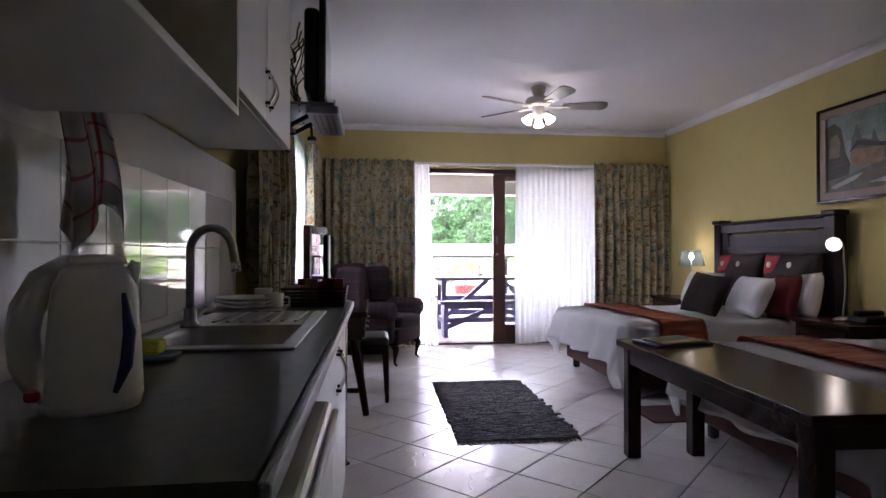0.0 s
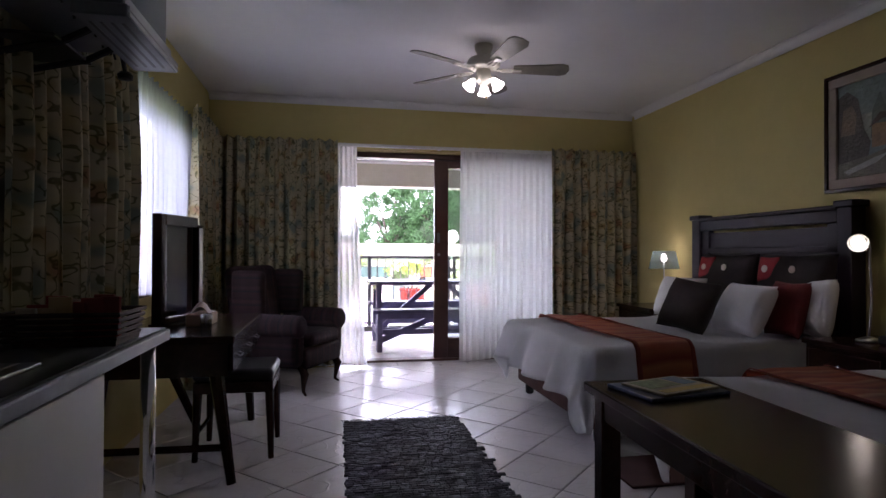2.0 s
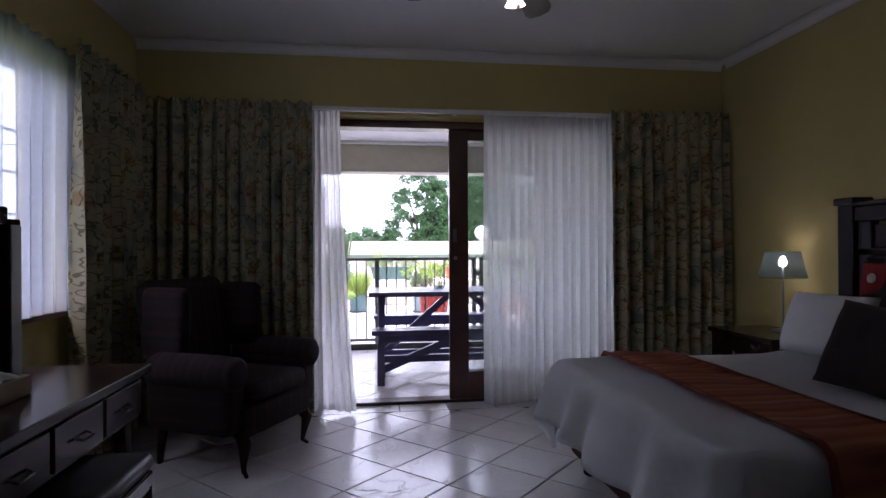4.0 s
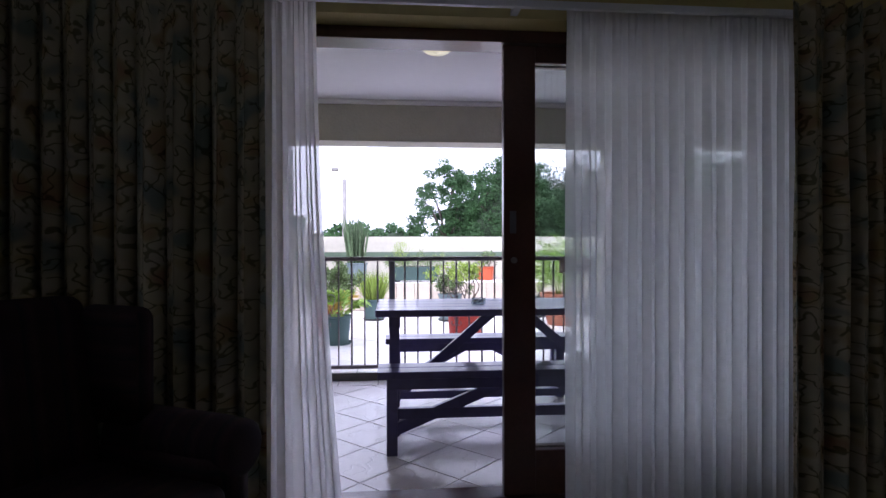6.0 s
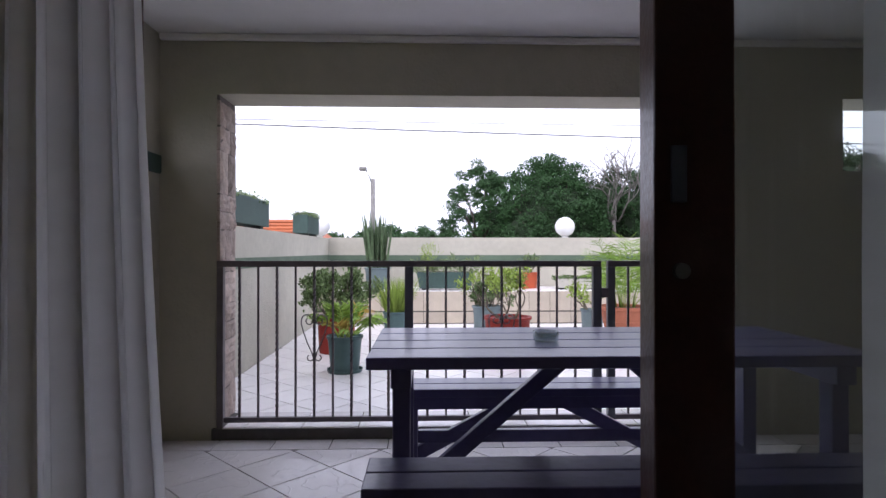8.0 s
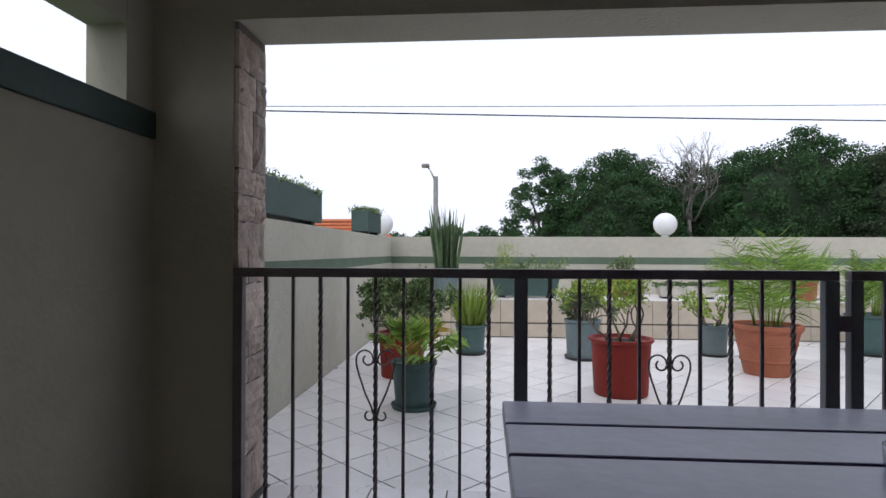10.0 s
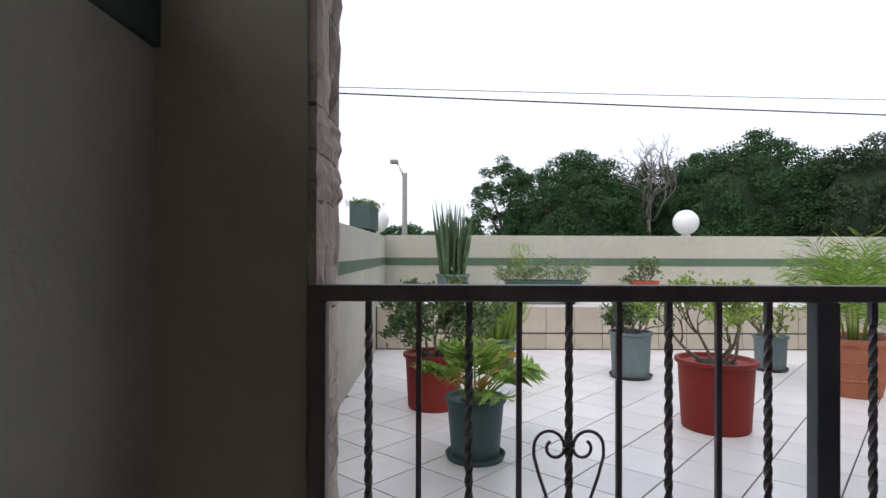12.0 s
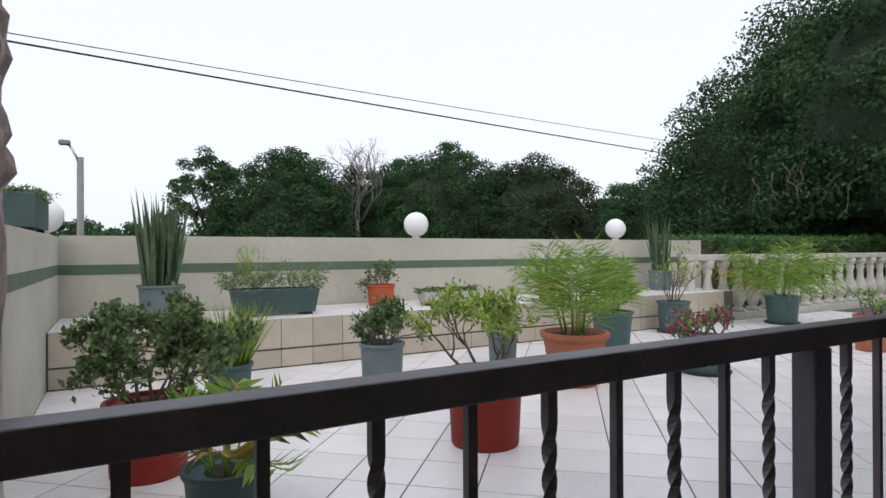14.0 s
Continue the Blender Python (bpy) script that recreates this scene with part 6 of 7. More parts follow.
dark_saucer = M_BLACK
fronds("low feathery plant in a dark green plastic pot", 0.44, 11.24, TZ, (0.165, 0.34, M_TEALPOT, M_TEALPOT), 0.34, 0.38, 17, 0.12, 9, M_PALM, 21, rust=0.2, stem=0.2, thin=0.2, droop=0.25)
shrub("bushy grey-green succulent in a red-brown pot", 0.20, 12.28, TZ, (0.22, 0.40, M_REDPOT, None), 0.52, 0.50, 0.65, 0.038, 5200, M_JADE, 22, stems=7)
blades("yellow-green tufted plant in a teal pot", 0.80, 13.47, TZ, (0.17, 0.33, M_TEALPOT, dark_saucer), 0.52, 520, 0.011, 0.34, M_LIME, 23)
shrub("gnarled open-branched shrub in a large red-brown pot", 2.05, 11.78, TZ, (0.245, 0.45, M_REDPOT, None), 0.50, 0.54, 0.5, 0.040, 1400, M_LIME, 24, stems=5)
shrub("round jade bush in a pale blue-grey pot", 2.0, 13.28, TZ, (0.19, 0.42, M_GREYPOT, dark_saucer), 0.36, 0.34, 0.6, 0.032, 3000, M_JADE, 25, stems=8)
urn = fronds("areca palm in a large terracotta urn", 3.60, 12.66, TZ, (0.295, 0.47, M_TERRA, None), 0.86, 0.66, 18, 0.28, 19, M_PALM, 26, thin=0.026, droop=0.6)
ribbed(urn, 0.295, 0.47)
shrub("small leafy plant in a grey-green pot", 3.48, 13.60, TZ, (0.155, 0.34, M_GREYPOT, dark_saucer), 0.40, 0.28, 0.5, 0.06, 260, M_LIME, 27, stems=4, depth=2)
fronds("leafy palm in a teal pot beside the urn", 5.30, 13.85, TZ, (0.25, 0.45, M_TEALPOT, dark_saucer), 0.66, 0.36, 16, 0.18, 22, M_PALM, 28, thin=0.05, droop=0.4)
shrub("magenta flowering bush in a teal pot", 5.02, 12.38, TZ, (0.24, 0.36, M_TEALPOT, dark_saucer), 0.24, 0.40, 0.6, 0.04, 900, M_LEAF, 29, stems=7, depth=2, flower=M_FLOWER)
shrub("sparse upright twiggy plant in a teal pot", 7.05, 14.35, TZ, (0.23, 0.45, M_TEALPOT, dark_saucer), 0.80, 0.45, 0.45, 0.07, 160, M_LIME, 30, stems=8, depth=2)
fronds("yellowing palm with arching fronds in a teal pot", 9.35, 14.1, TZ, (0.26, 0.45, M_TEALPOT, dark_saucer), 0.95, 1.35, 16, 0.34, 34, M_PALM, 31, rust=0.3, thin=0.032, droop=1.0)
shrub("small plant in a terracotta pot by the balustrade", 7.75, 12.15, TZ, (0.18, 0.42, M_TERRA, None), 0.25, 0.2, 0.5, 0.05, 200, M_LEAF, 32, stems=4, depth=2)
blades("spiky rosette plant in a pot on the step", 5.20, 14.95, 0.492, (0.13, 0.26, M_TERRA, None), 0.62, 60, 0.028, 1.2, M_LEAF, 33)
blades("tall snake plant in a pale blue-grey pot on the step", 0.41, 15.22, 0.492, (0.21, 0.36, M_GREYPOT, None), 0.98, 78, 0.040, 0.07, M_SNAKE, 34)
blades("tall snake plant in a blue-grey pot on the step", 8.10, 15.45, 0.492, (0.20, 0.34, M_GREYPOT, None), 0.98, 55, 0.040, 0.14, M_SNAKE, 35)
shrub("small succulent in an orange plastic pot on the step", 2.92, 15.45, 0.492, (0.18, 0.27, M_ORANGEPOT, None), 0.25, 0.26, 0.55, 0.045, 500, M_JADE, 36, stems=6, depth=2)


def trough(label, x, y, z, length, depth, h, material, rz, feet, fill, seed, spread=0.1, tall=0.22, bottom=0.9):
    t = thing("planter_box", label, "planter", x, y, z, rz, "planter boxes")
    base = 0.03 if feet else 0.0
    if feet:
        for s in (-1, 1):
            part("foot", box(s * length * 0.36 - 0.05, s * length * 0.36 + 0.05, -depth / 2 + 0.02, depth / 2 - 0.02, 0, base - 0.001), M_BLACK, t)
    own = box(-length / 2, length / 2, -depth / 2, depth / 2, base, base + h, 0.008)
    for v in own.verts:
        if v.co.z < base + h / 2:
            v.co.x *= bottom
            v.co.y *= bottom
    part("box", own, material, t)
    part("soil", box(-length / 2 + 0.02, length / 2 - 0.02, -depth / 2 + 0.02, depth / 2 - 0.02, base + h - 0.012, base + h + 0.004), M_SOIL, t)
    rng = random.Random(seed)
    leaves = []
    for _ in range(1500):
        u = rng.uniform(-0.5, 0.5)
        hump = tall * (0.45 + 0.55 * abs(noise.noise(Vector((u * 5, seed, 0))) * 1.8))
        p = Vector((u * (length + spread), rng.gauss(0, depth * 0.28), base + h + hump * rng.random() ** 0.8 - 0.03))
        w = rand_dir(rng, 0.7)
        leaves.append((p, w, w.orthogonal().normalized(), rng.uniform(0.04, 0.09) if fill is M_FEATHER else rng.uniform(0.025, 0.045), 0.013 if fill is M_FEATHER else 0.022, 0.01))
    leaf_mesh("foliage", leaves, fill, t, "stuff")
    return t


tr = trough("long dark green planter box with feathery plants on the step", 1.52, 15.10, 0.492, 0.92, 0.30, 0.26, M_GREEN_TRIM, -3, True, M_FEATHER, 41, 0.22, 0.34)
rng = random.Random(42)
tall_shoots = []
for _ in range(260):
    p = Vector((-0.28 + rng.gauss(0, 0.07), rng.gauss(0, 0.05), 0.28 + 0.42 * rng.random()))
    w = rand_dir(rng, 1.6)
    tall_shoots.append((p, w, w.orthogonal().normalized(), rng.uniform(0.07, 0.13), 0.008, 0.01))
leaf_mesh("tall_shoots", tall_shoots, M_LIME, tr, "stuff")
trough("low pale stone planter with small succulents on the step", 3.72, 15.15, 0.492, 0.78, 0.26, 0.15, M_STONEBOX, -3, True, M_JADE, 43, 0.05, 0.10)
trough("dark green planter box on the terrace wall", -0.61, 11.35, 1.347, 1.5, 0.22, 0.27, M_GREEN_TRIM, 90, True, M_JADE, 44, 0.0, 0.08, 1.0)
trough("dark green planter box on the terrace wall", -0.61, 14.55, 1.347, 0.85, 0.22, 0.27, M_GREEN_TRIM, 90, True, M_JADE, 45, 0.0, 0.10, 1.0)

# balustrade with turned balusters, and the hedge behind it
bal = thing("balustrade", "pale stone balustrade with turned balusters", "balustrade", 8.0, 14.92, -0.4)
part("rail", box(0, 8.0, -0.09, 0.09, 1.40, 1.50, 0.012), M_STONEBOX, bal)
part("plinth", box(0, 8.0, -0.11, 0.11, 0.0, 0.50, 0.01), M_STONEBOX, bal)
bsrc = None
for k in range(19):
    m = pose(0.20 + k * 0.42, 0, 0.5)
    if bsrc is None:
        bsrc = part("baluster", lathe(((0.11, 0.0), (0.11, 0.06), (0.06, 0.08), (0.085, 0.14), (0.125, 0.24), (0.118, 0.32), (0.065, 0.48), (0.052, 0.62), (0.08, 0.72), (0.058, 0.75), (0.10, 0.80), (0.11, 0.90)), 18), M_STONEBOX, bal, smooth=True)
        bsrc.matrix_local = m
    else:
        like("baluster", bsrc, bal, m)


def leafy_block(name, label, category, x0, x1, y0, y1, z0, z1, count, size, material, seed):
    rng = random.Random(seed)
    t = thing(name, label, category, (x0 + x1) / 2, (y0 + y1) / 2, z0)
    part("core", box((x0 - x1) / 2 + 0.25, (x1 - x0) / 2 - 0.25, (y0 - y1) / 2 + 0.25, (y1 - y0) / 2 - 0.25, 0, z1 - z0 - 0.2), M_BARK, t)
    leaves = []
    for _ in range(count):
        p = Vector((rng.uniform(x0 - x1, x1 - x0) / 2, rng.uniform(y0 - y1, y1 - y0) / 2, rng.uniform(max(0, z1 - z0 - 2.0), z1 - z0)))
        f = rng.random()
        if f < 0.45:
            p.z = z1 - z0 - rng.random() ** 2 * 0.2 + 0.10 * noise.noise(Vector((p.x * 0.8, p.y, seed)))
        elif f < 0.9:
            p.y = (y0 - y1) / 2 + rng.random() ** 2 * 0.25
        w = rand_dir(rng, 0.5)
        leaves.append((p, w, w.orthogonal().normalized(), size * rng.uniform(0.6, 1.2), size * 0.5, size * 0.1))
    leaf_mesh("leaves", leaves, material, t, "stuff")


leafy_block("hedge", "clipped bright green hedge behind the balustrade", "hedge", 11.6, 24.0, 16.9, 18.6, -2.81, 1.48, 16000, 0.13, M_HEDGE, 50)


# ---- trees and distance ----
def tree(label, x, y, z, height, radius, clumps, per, size, material, seed, flat=0.55, low=0.3, open_crown=0.0):
    """A tapered trunk with limbs, and a crown of many small leaves in uneven clumps."""
    rng = random.Random(seed)
    t = thing("tree", label, "tree", x, y, z, group="trees beyond the terrace")
    wood = bmesh.new()
    fork = height * 0.28
    tube(((0, 0, 0), (0.1, 0, fork * 0.5), (0.2, 0.1, fork)), [radius * 0.09, radius * 0.07, radius * 0.06], 9, wood)
    centres = []
    for k in range(clumps):
        v = rand_dir(rng)
        rr = 0.72 + 0.20 * rng.random()
        c = Vector((v.x * radius * rr, v.y * radius * rr, height * (1 - flat) + v.z * height * flat * rr))
        c.z -= 0.10 * flat * height * (c.x * c.x + c.y * c.y) / (radius * radius) * (1 if v.z > 0 else 0)
        c += 0.07 * radius * Vector((noise.noise(c * 0.35), noise.noise(c * 0.35 + Vector((9, 0, 0))), noise.noise(c * 0.35 + Vector((0, 9, 0)))))
        if c.z < height * low:
            c.z = height * low + rng.random() * height * 0.1
        centres.append(c)
    for k in range(14):
        c = centres[rng.randrange(len(centres))]
        mid = Vector((c.x * 0.45, c.y * 0.45, fork + (c.z - fork) * 0.6))
        tube((Vector((0.2, 0.1, fork * 0.95)), mid, c), [radius * 0.04, radius * 0.025, radius * 0.008], 6, wood)
    part("trunk", wood, M_BARK, t, smooth=True)
    # solid core added behind the leaves; its dark colour stands in for shade
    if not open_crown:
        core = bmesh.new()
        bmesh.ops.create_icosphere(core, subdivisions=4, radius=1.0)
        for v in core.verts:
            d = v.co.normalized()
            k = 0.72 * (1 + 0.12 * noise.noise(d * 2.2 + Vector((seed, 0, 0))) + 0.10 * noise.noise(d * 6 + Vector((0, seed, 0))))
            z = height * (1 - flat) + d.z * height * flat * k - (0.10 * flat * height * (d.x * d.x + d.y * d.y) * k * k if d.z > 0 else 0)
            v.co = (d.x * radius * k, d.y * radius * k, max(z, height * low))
        part("crown_shade_core", core, M_CORE, t, smooth=True)
    leaves = []
    for c in centres:
        if open_crown and noise.noise(c * 0.5 + Vector((seed, 0, 0))) < open_crown - 0.5:
            continue
        blob = radius * rng.uniform(0.12, 0.20)
        for _ in range(per):
            v = rand_dir(rng, 0.5)
            p = c + Vector((v.x, v.y, v.z * 0.7)) * blob * rng.uniform(0.5, 1.05)
            nrm = (v + 0.85 * rand_dir(rng)).normalized()
            w = Matrix.Rotation(rng.uniform(0, 6.28), 3, nrm) @ nrm.orthogonal().normalized()
            leaves.append((p, w, nrm.cross(w), size * rng.uniform(0.6, 1.3), size * 0.62, size * 0.12))
    leaf_mesh("crown", leaves, material, t, "stuff")
    return t


G0 = -2.81
EYE = Vector((0.1, 8.8))


def spot(azimuth, distance):
    a = radians(azimuth)
    return EYE.x + distance * math.sin(a), EYE.y + distance * math.cos(a)


for az, dist, top, rad, clumps, m, seed, opn in (
        (7.0, 52, 10.4, 4.3, 340, M_TREE, 61, 0.14), (9.5, 57, 7.8, 4.5, 150, M_TREE, 60, 0), (14.4, 50, 10.3, 5.9, 380, M_TREE, 62, 0), (20.3, 57, 10.0, 5.8, 270, M_TREE2, 63, 0), (29.4, 50, 11.0, 6.0, 380, M_TREE, 64, 0), (24.6, 54, 10.4, 5.0, 240, M_TREE, 69, 0), (38.9, 50, 9.7, 6.4, 380, M_TREE2, 65, 0), (34.0, 53, 10.5, 5.2, 260, M_TREE, 68, 0), (47.0, 54, 7.6, 5.0, 240, M_TREE, 66, 0)):
    x, y = spot(az, dist)
    tree("broad dark green tree with a domed crown beyond the terrace wall", x, y, G0, top - G0, rad, clumps, 150, 0.22, m, seed, 0.62, 0.22, opn)
for az, dist, top, rad in ((-3.5, 62, 4.3, 5.0), (1.5, 66, 4.2, 5.0), (-1.0, 70, 3.9, 6.0), (-8.5, 75, 3.6, 5.0)):
    x, y = spot(az, dist)
    tree("low dark tree in the distance", x, y, G0, top - G0, rad, 120, 60, 0.42, M_TREE, int(70 + az), 0.6, 0.2)
for az, dist, top, rad, seed in ((59.8, 31, 11.3, 6.0, 81), (73.0, 25, 14.5, 6.6, 82), (66.0, 33, 15.4, 7.8, 83), (84, 22, 13.0, 6.0, 84), (50.0, 42, 7.0, 4.4, 85)):
    x, y = spot(az, dist)
    tree("tall dark spreading tree with dense leaves beside the terrace", x, y, G0, top - G0, rad, 430, 120, 0.19, M_TREE, seed, 0.60, 0.3)

dead = thing("bare_tree", "bare grey leafless tree among the green crowns", "tree", *spot(20.8, 49), G0)
wood, tips = bmesh.new(), []
rng = random.Random(90)
for k in range(5):
    branches(rng, (0.2 * k - 0.4, 0, 6.5), (rng.gauss(0, 0.5), rng.gauss(0, 0.3), 1), 3.0, 4, 0.7, 0.10, wood, tips, 0.22)
tube(((0, 0, 0), (0.1, 0, 4), (0, 0, 6.6)), [0.35, 0.25, 0.16], 8, wood)
for v in wood.verts:
    v.co.z = min(v.co.z, 13.2)
part("bare_crown", wood, M_DEAD, dead, smooth=True)

# roots hanging under the tall tree
hang = bmesh.new()
rng = random.Random(91)
hx, hy = spot(64.0, 17.5)
for k in range(9):
    p = Vector((hx + rng.uniform(-3.0, 2.0), hy + rng.uniform(-1, 1), rng.uniform(2.7, 3.3)))
    pts = [p.copy()]
    for j in range(6):
        p = p + Vector((rng.gauss(0, 0.06), rng.gauss(0, 0.06), -rng.uniform(0.05, 0.2)))
        pts.append(p.copy())
    tube(pts, [0.02 * (1 - j / 8) for j in range(7)], 5, hang)

sl = thing("street_lamp", "tall grey street lamp on a pole", "street lamp", -1.15, 31.2, G0)
part("pole", tube(((0, 0, 0), (0, 0, 7.15)), [0.12, 0.10], 12), M_CONCRETE, sl, smooth=True)
part("arm", tube(((0, 0, 6.75), (-0.10, -0.05, 7.15), (-0.32, -0.1, 7.56)), 0.035, 8), M_STEEL, sl, smooth=True)
part("lantern", box(-0.60, -0.26, -0.2, 0.0, 7.50, 7.68, 0.06, 3), M_CONCRETE, sl)

hx, hy = -7.2, 34.0
hs = thing("house", "low house with an orange tiled roof beyond the wall", "house", hx, hy, G0)
part("wall", box(-4.5, 4.5, -3, 3, 0, 3.6), M_CREAM, hs)
rf = bmesh.new()
v = [rf.verts.new(p) for p in ((-5, -3.5, 3.6), (5, -3.5, 3.6), (5, 3.5, 3.6), (-5, 3.5, 3.6), (-2.4, 0, 5.5), (2.4, 0, 5.5))]
for f in ((0, 1, 5, 4), (1, 2, 5), (2, 3, 4, 5), (3, 0, 4), (3, 2, 1, 0)):
    rf.faces.new([v[i] for i in f])
roof = part("roof", rf, M_ROOF, hs, "orange clay tile roof")
rows = bmesh.new()
for k in range(11):
    f = k / 11
    y, z, half = -3.5 + 3.5 * f, 3.6 + 1.9 * f, 5 - 2.6 * f
    tube(((-half, y, z + 0.03), (half, y, z + 0.03)), 0.05, 6, rows)
part("tile_row", rows, M_ROOF, roof, kind="stuff")
part("window", box(-1.2, 0.2, -3.05, -2.99, 1.2, 2.4), M_SCREEN, hs)

for i, (p, d, r, sag) in enumerate((((-2.13, 15.77, 3.32), (0.991, 0.133, 0.003), 0.011, 0.12), ((-2.85, 15.93, 3.45), (0.985, 0.17, 0.031), 0.006, 0.12))):
    cable = thing("power_cable", "thin black overhead power cable", "cable", 0, 0, 0, group="overhead cables")
    p, d = Vector(p), Vector(d)
    pts = []
    for k in range(61):
        s = -18 + 50 * k / 60
        pts.append(p + d * s + Vector((0, 0, 0.00045 * (s - 6) ** 2 - 0.02)))
    part("wire", tube(pts, r, 5), M_WIRE, cable, smooth=True)
for x, y in ((-20.2, 13.2), (30.0, 20.6)):
    pole = thing("utility_pole", "plain wooden pole carrying the cables", "pole", x, y, G0)
    part("shaft", tube(((0, 0, 0), (0, 0, 7.2)), [0.13, 0.1], 10), M_BARK, pole, smooth=True)
part("hanging_roots", hang, M_BARK, None, kind="stuff")
tagged(bpy.data.objects["hanging_roots"], "thin bare roots hanging below the tall tree", "roots", kind="stuff")


# ---- pieces: tiles and stones ----
def clip(poly, x0, x1, y0, y1):
    for axis, lim, sign in ((0, x0, 1), (0, x1, -1), (1, y0, 1), (1, y1, -1)):
        out = []
        for k, q in enumerate(poly):
            p = poly[k - 1]
            inp, inq = (p[axis] - lim) * sign >= 0, (q[axis] - lim) * sign >= 0
            if inp != inq:
                f = (lim - p[axis]) / (q[axis] - p[axis])
                out.append((p[0] + f * (q[0] - p[0]), p[1] + f * (q[1] - p[1])))
            if inq:
                out.append(q)
        poly = out
        if not poly:
            return poly
    return poly


def slab_mesh(name, poly, h, material):
    """A thin tile with eased edges on the given outline."""
    cx, cy = sum(p[0] for p in poly) / len(poly), sum(p[1] for p in poly) / len(poly)
    n = len(poly)
    verts = []
    for z, inset in ((-0.006, 0.0), (h - 0.0015, 0.0), (h, 0.002)):
        for px, py in poly:
            L = math.hypot(px - cx, py - cy) or 1
            verts.append((px - (px - cx) / L * inset, py - (py - cy) / L * inset, z))
    faces = [tuple(range(2 * n, 3 * n))]
    for r in (0, 1):
        for k in range(n):
            j = (k + 1) % n
            faces.append((r * n + k, r * n + j, (r + 1) * n + j, (r + 1) * n + k))
    me = bpy.data.meshes.new(name)
    me.from_pydata(verts, [], faces)
    me.materials.append(material)
    return me


def lay(parent, origin, angle, size, joint, bounds, z, material, near=None, limit=300):
    """Tiles of a square grid turned by angle, cut to the bounds; whole ones share a mesh."""
    x0, x1, y0, y1 = bounds
    c, s = math.cos(radians(angle)), math.sin(radians(angle))
    hs = (size - joint) / 2
    square = [(c * a - s * b, s * a + c * b) for a, b in ((-hs, -hs), (hs, -hs), (hs, hs), (-hs, hs))]
    whole = slab_mesh("tile", square, 0.0, material)
    reach = int((abs(x1 - x0) + abs(y1 - y0)) / size) + 2
    cells = []
    for i in range(-reach, reach):
        for j in range(-reach, reach):
            a, b = (i + 0.5) * size, (j + 0.5) * size
            x, y = origin[0] + c * a - s * b, origin[1] + s * a + c * b
            if x0 - size < x < x1 + size and y0 - size < y < y1 + size:
                poly = clip([(x + p, y + q) for p, q in square], x0, x1, y0, y1)
                if len(poly) >= 3:
                    area = abs(sum(poly[k - 1][0] * poly[k][1] - poly[k][0] * poly[k - 1][1] for k in range(len(poly)))) / 2
                    if area > 0.0015:
                        cells.append((x, y, poly, area > (size - joint) ** 2 * 0.999))
    if near:
        cells.sort(key=lambda q: (q[0] - near[0]) ** 2 + (q[1] - near[1]) ** 2)
    rest_v, rest_f = [], []
    for k, (x, y, poly, full) in enumerate(cells):
        if k < limit:
            me = whole if full else slab_mesh("tile", [(p - x, q - y) for p, q in poly], 0.0, material)
            ob = new("tile", me)
            ob.parent = parent
            ob.location = (x, y, z)
        else:
            b = len(rest_v)
            rest_v += [(p, q, z) for p, q in poly]
            rest_f.append(tuple(range(b, b + len(poly))))
    if rest_f:
        me = bpy.data.meshes.new("far_tiles")
        me.from_pydata(rest_v, [], rest_f)
        me.materials.append(material)
        ob = new("far_tiles", me)
        ob.parent = parent
        ob["kind"] = "stuff"


room_floor = bpy.data.objects["floor"]
lay(room_floor, (1.124, 6.134), 45, 0.3535, 0.007, (XL, XR, -1.4, 6.672), 0.0, M_TILE_IN, (1.0, 4.5), 300)
lay(room_floor, (1.214, 6.678), 0, 0.35, 0.007, (XL, XR, 6.679, 6.858), 0.0, M_TILE_IN)
balc_floor = bpy.data.objects["balcony_floor"]
lay(balc_floor, (0.70, 8.38), 45, 0.345, 0.006, (-0.398, 5.29, 6.995, 9.132), BZ, M_TILE_IN)
lay(balc_floor, (0.308, 9.138), 0, 0.335, 0.006, (-0.398, 5.29, 9.138, 9.308), BZ, M_TILE_IN)
lay(bpy.data.objects["kerb"], (0.45, 9.312), 0, 0.342, 0.006, (-0.015, 3.085, 9.306, 9.655), 0.058, M_TILE_IN)
lay(bpy.data.objects["terrace_floor"], (1.317, 11.924), 48.5, 0.35, 0.008, (-0.495, 12.0, 9.665, 14.71), TZ, M_TILE_OUT, (1.5, 10.5), 300)
step_top = bpy.data.objects["tiled_step"]
lay(step_top, (1.1, 14.72), 0, 0.33, 0.006, (-0.49, 8.98, 14.712, 15.88), 0.496, M_TILE_OUT)
front_src = [slab_mesh("front_tile", [(-hw, -hh), (hw, -hh), (hw, hh), (-hw, hh)], 0.0, M_TILE_STEP) for hw, hh in ((0.162, 0.15), (0.162, 0.085))]
for k in range(28):
    for r, z in ((0, 0.34), (1, 0.085)):
        ob = new("front_tile", front_src[r])
        ob.parent = step_top
        ob.matrix_world = pose(-0.32 + k * 0.33, 14.712, z, 90, 0, 0)
wall_tiles = tagged(new("wall_tiles"), kind="structure")
splash_src = slab_mesh("wall_tile", [(-0.1065, -0.1145), (0.1065, -0.1145), (0.1065, 0.1145), (-0.1065, 0.1145)], 0.0, M_SPLASH)
for k in range(10):
    for r in range(2):
        ob = new("wall_tile", splash_src)
        ob.parent = wall_tiles
        ob.matrix_world = pose(-0.5085, 0.95 + k * 0.2165, 0.989 + r * 0.232, 90, 0, 90)
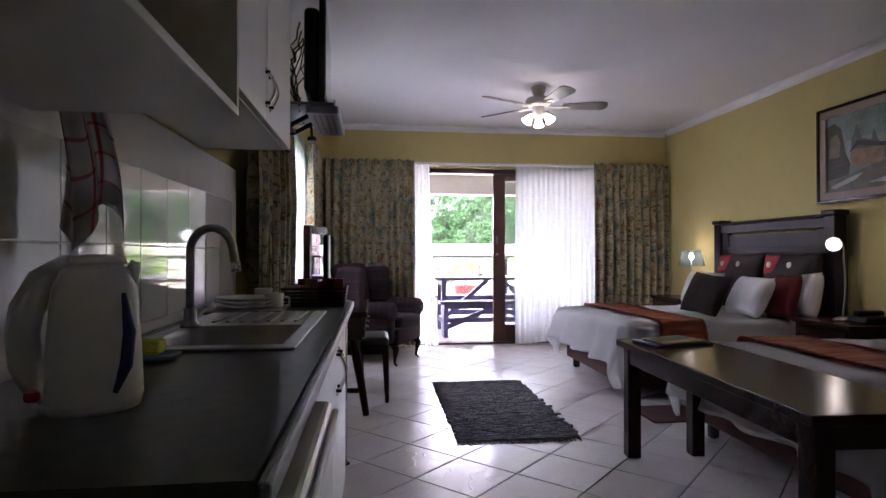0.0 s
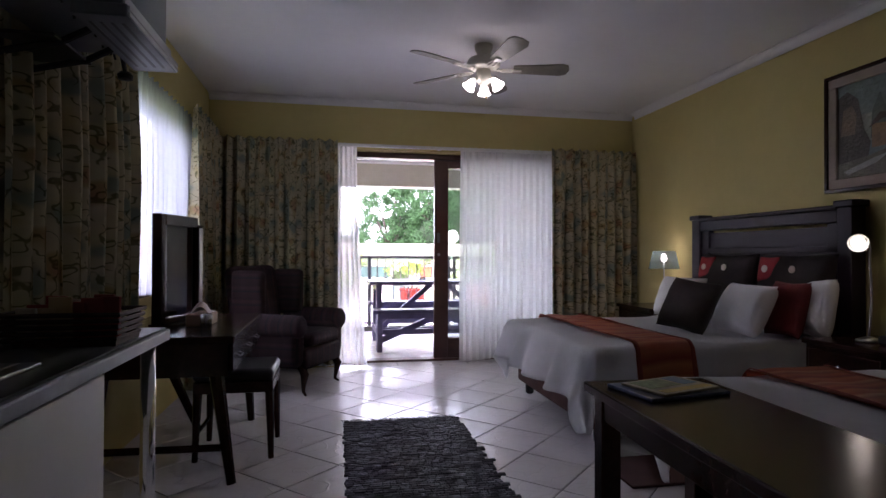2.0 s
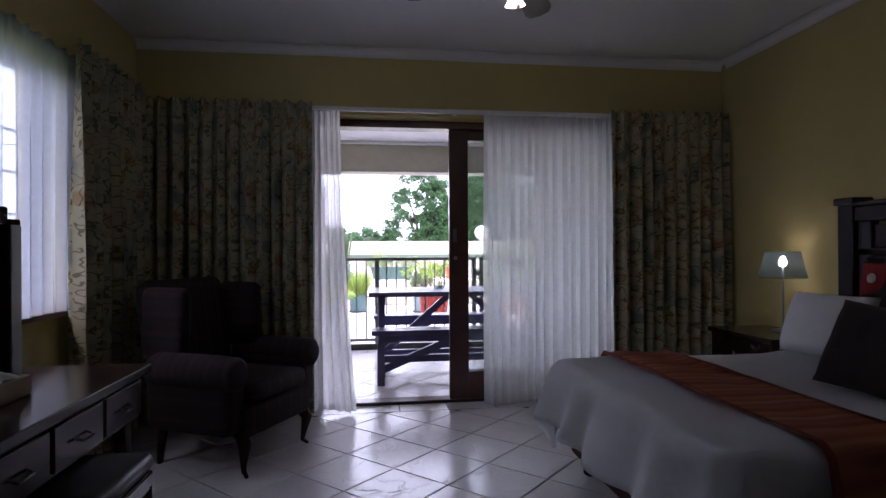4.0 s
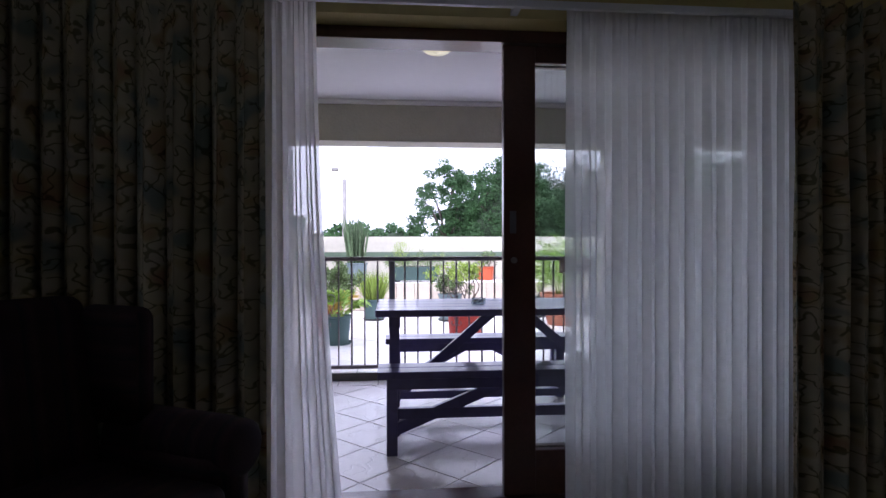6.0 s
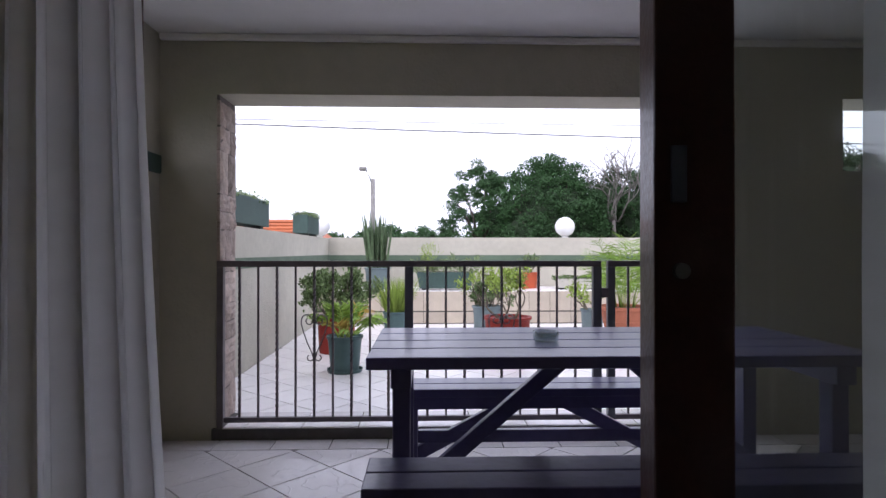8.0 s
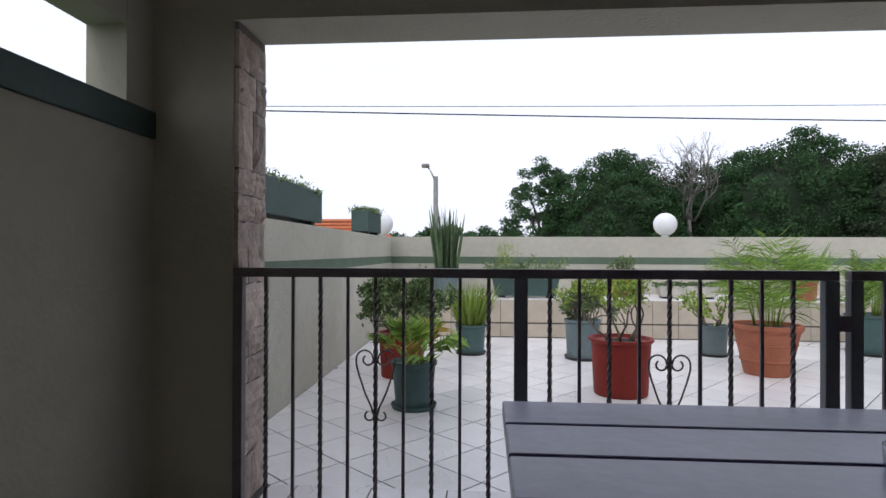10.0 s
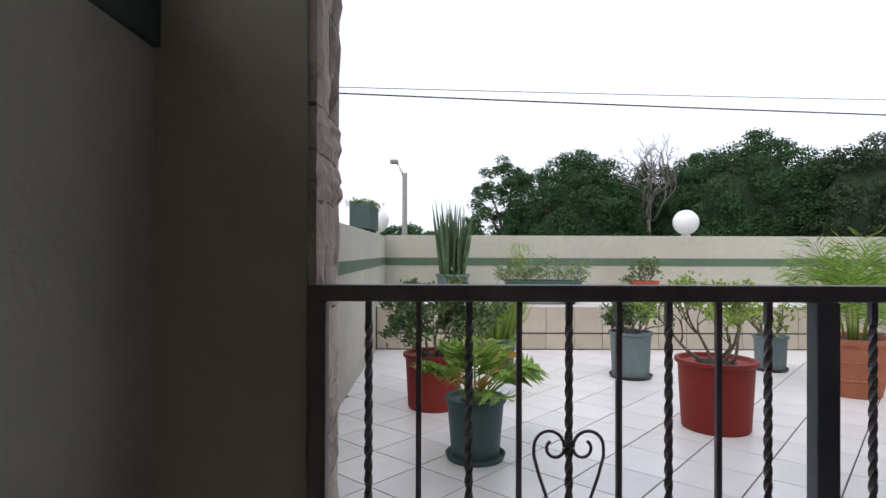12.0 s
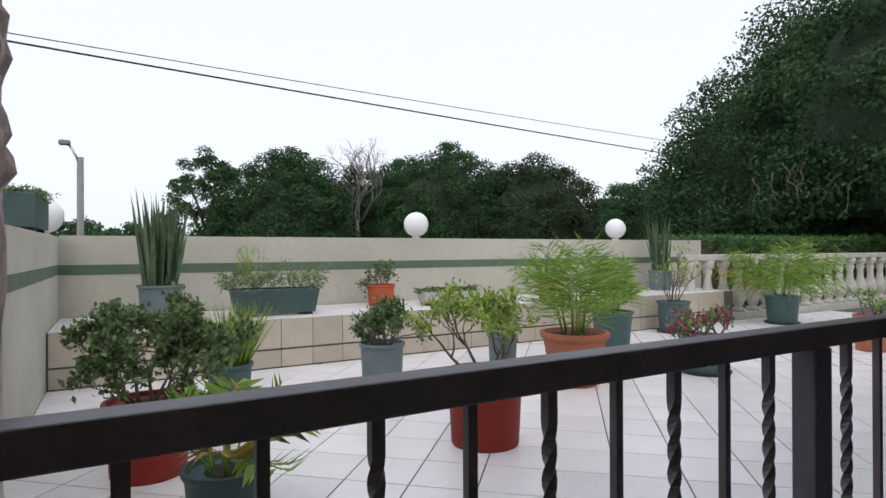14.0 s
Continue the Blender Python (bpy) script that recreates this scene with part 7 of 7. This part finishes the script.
structure("splash_backing", box(XL + 0.0005, -0.5105, 0.56, 3.09, 0.8405, 1.499), M_WHITE_WALL)


def stone(rng, w, h, seed):
    """A rough split stone slab in the plane of y and z, its face towards x."""
    n, m = 5, 5
    own = bmesh.new()
    front = []
    for i in range(n + 1):
        row = []
        for j in range(m + 1):
            u, v = i / n - 0.5, j / m - 0.5
            edge = 1 if (i in (0, n) or j in (0, m)) else 0
            d = (0.002 if edge else 0.008 + 0.014 * noise.noise(Vector((u * 3, v * 4, seed))) + rng.uniform(-0.004, 0.006))
            row.append(own.verts.new((d, u * w + edge * rng.uniform(-0.006, 0.004), v * h + edge * rng.uniform(-0.009, 0.003))))
        front.append(row)
    for i in range(n):
        for j in range(m):
            own.faces.new((front[i][j], front[i + 1][j], front[i + 1][j + 1], front[i][j + 1]))
    rim_e = [e for e in own.edges if e.is_boundary]
    ext = bmesh.ops.extrude_edge_only(own, edges=rim_e)
    for e in ext["geom"]:
        if isinstance(e, bmesh.types.BMVert):
            e.co.x = -0.036
    bmesh.ops.recalc_face_normals(own, faces=own.faces)
    return own


def clad(name, x, y0, y1, z0, z1, turn, seed):
    wall = structure(name, box(x - 0.012 if turn else x - 0.028, x + 0.028 if turn else x + 0.012, y0 + 0.006, y1 - 0.006, z0, z1), M_MORTAR)
    rng = random.Random(seed)
    z = z0 + 0.01
    while z < z1 - 0.06:
        h = min(rng.choice((0.11, 0.15, 0.20, 0.26)), z1 - 0.005 - z)
        cut = rng.choice((0.0, 0.36, 0.5, 0.62))
        pieces = [(y0, y1)] if cut == 0 else [(y0, y0 + (y1 - y0) * cut), (y0 + (y1 - y0) * cut, y1)]
        for a, b in pieces:
            own = stone(rng, b - a - 0.005, h - 0.005, rng.random() * 50)
            ob = part("stone", own, M_STONE, wall)
            ob.matrix_world = pose(x + (-0.013 if turn else 0.013), (a + b) / 2, z + h / 2, 0, 0, 180 if turn else 0)
        z += h


clad("stone_facing_west", -0.057, 9.345, 9.63, 0.06, 2.06, False, 5)
clad("stone_facing_east", 3.091, 9.345, 9.63, 0.06, 2.06, True, 6)
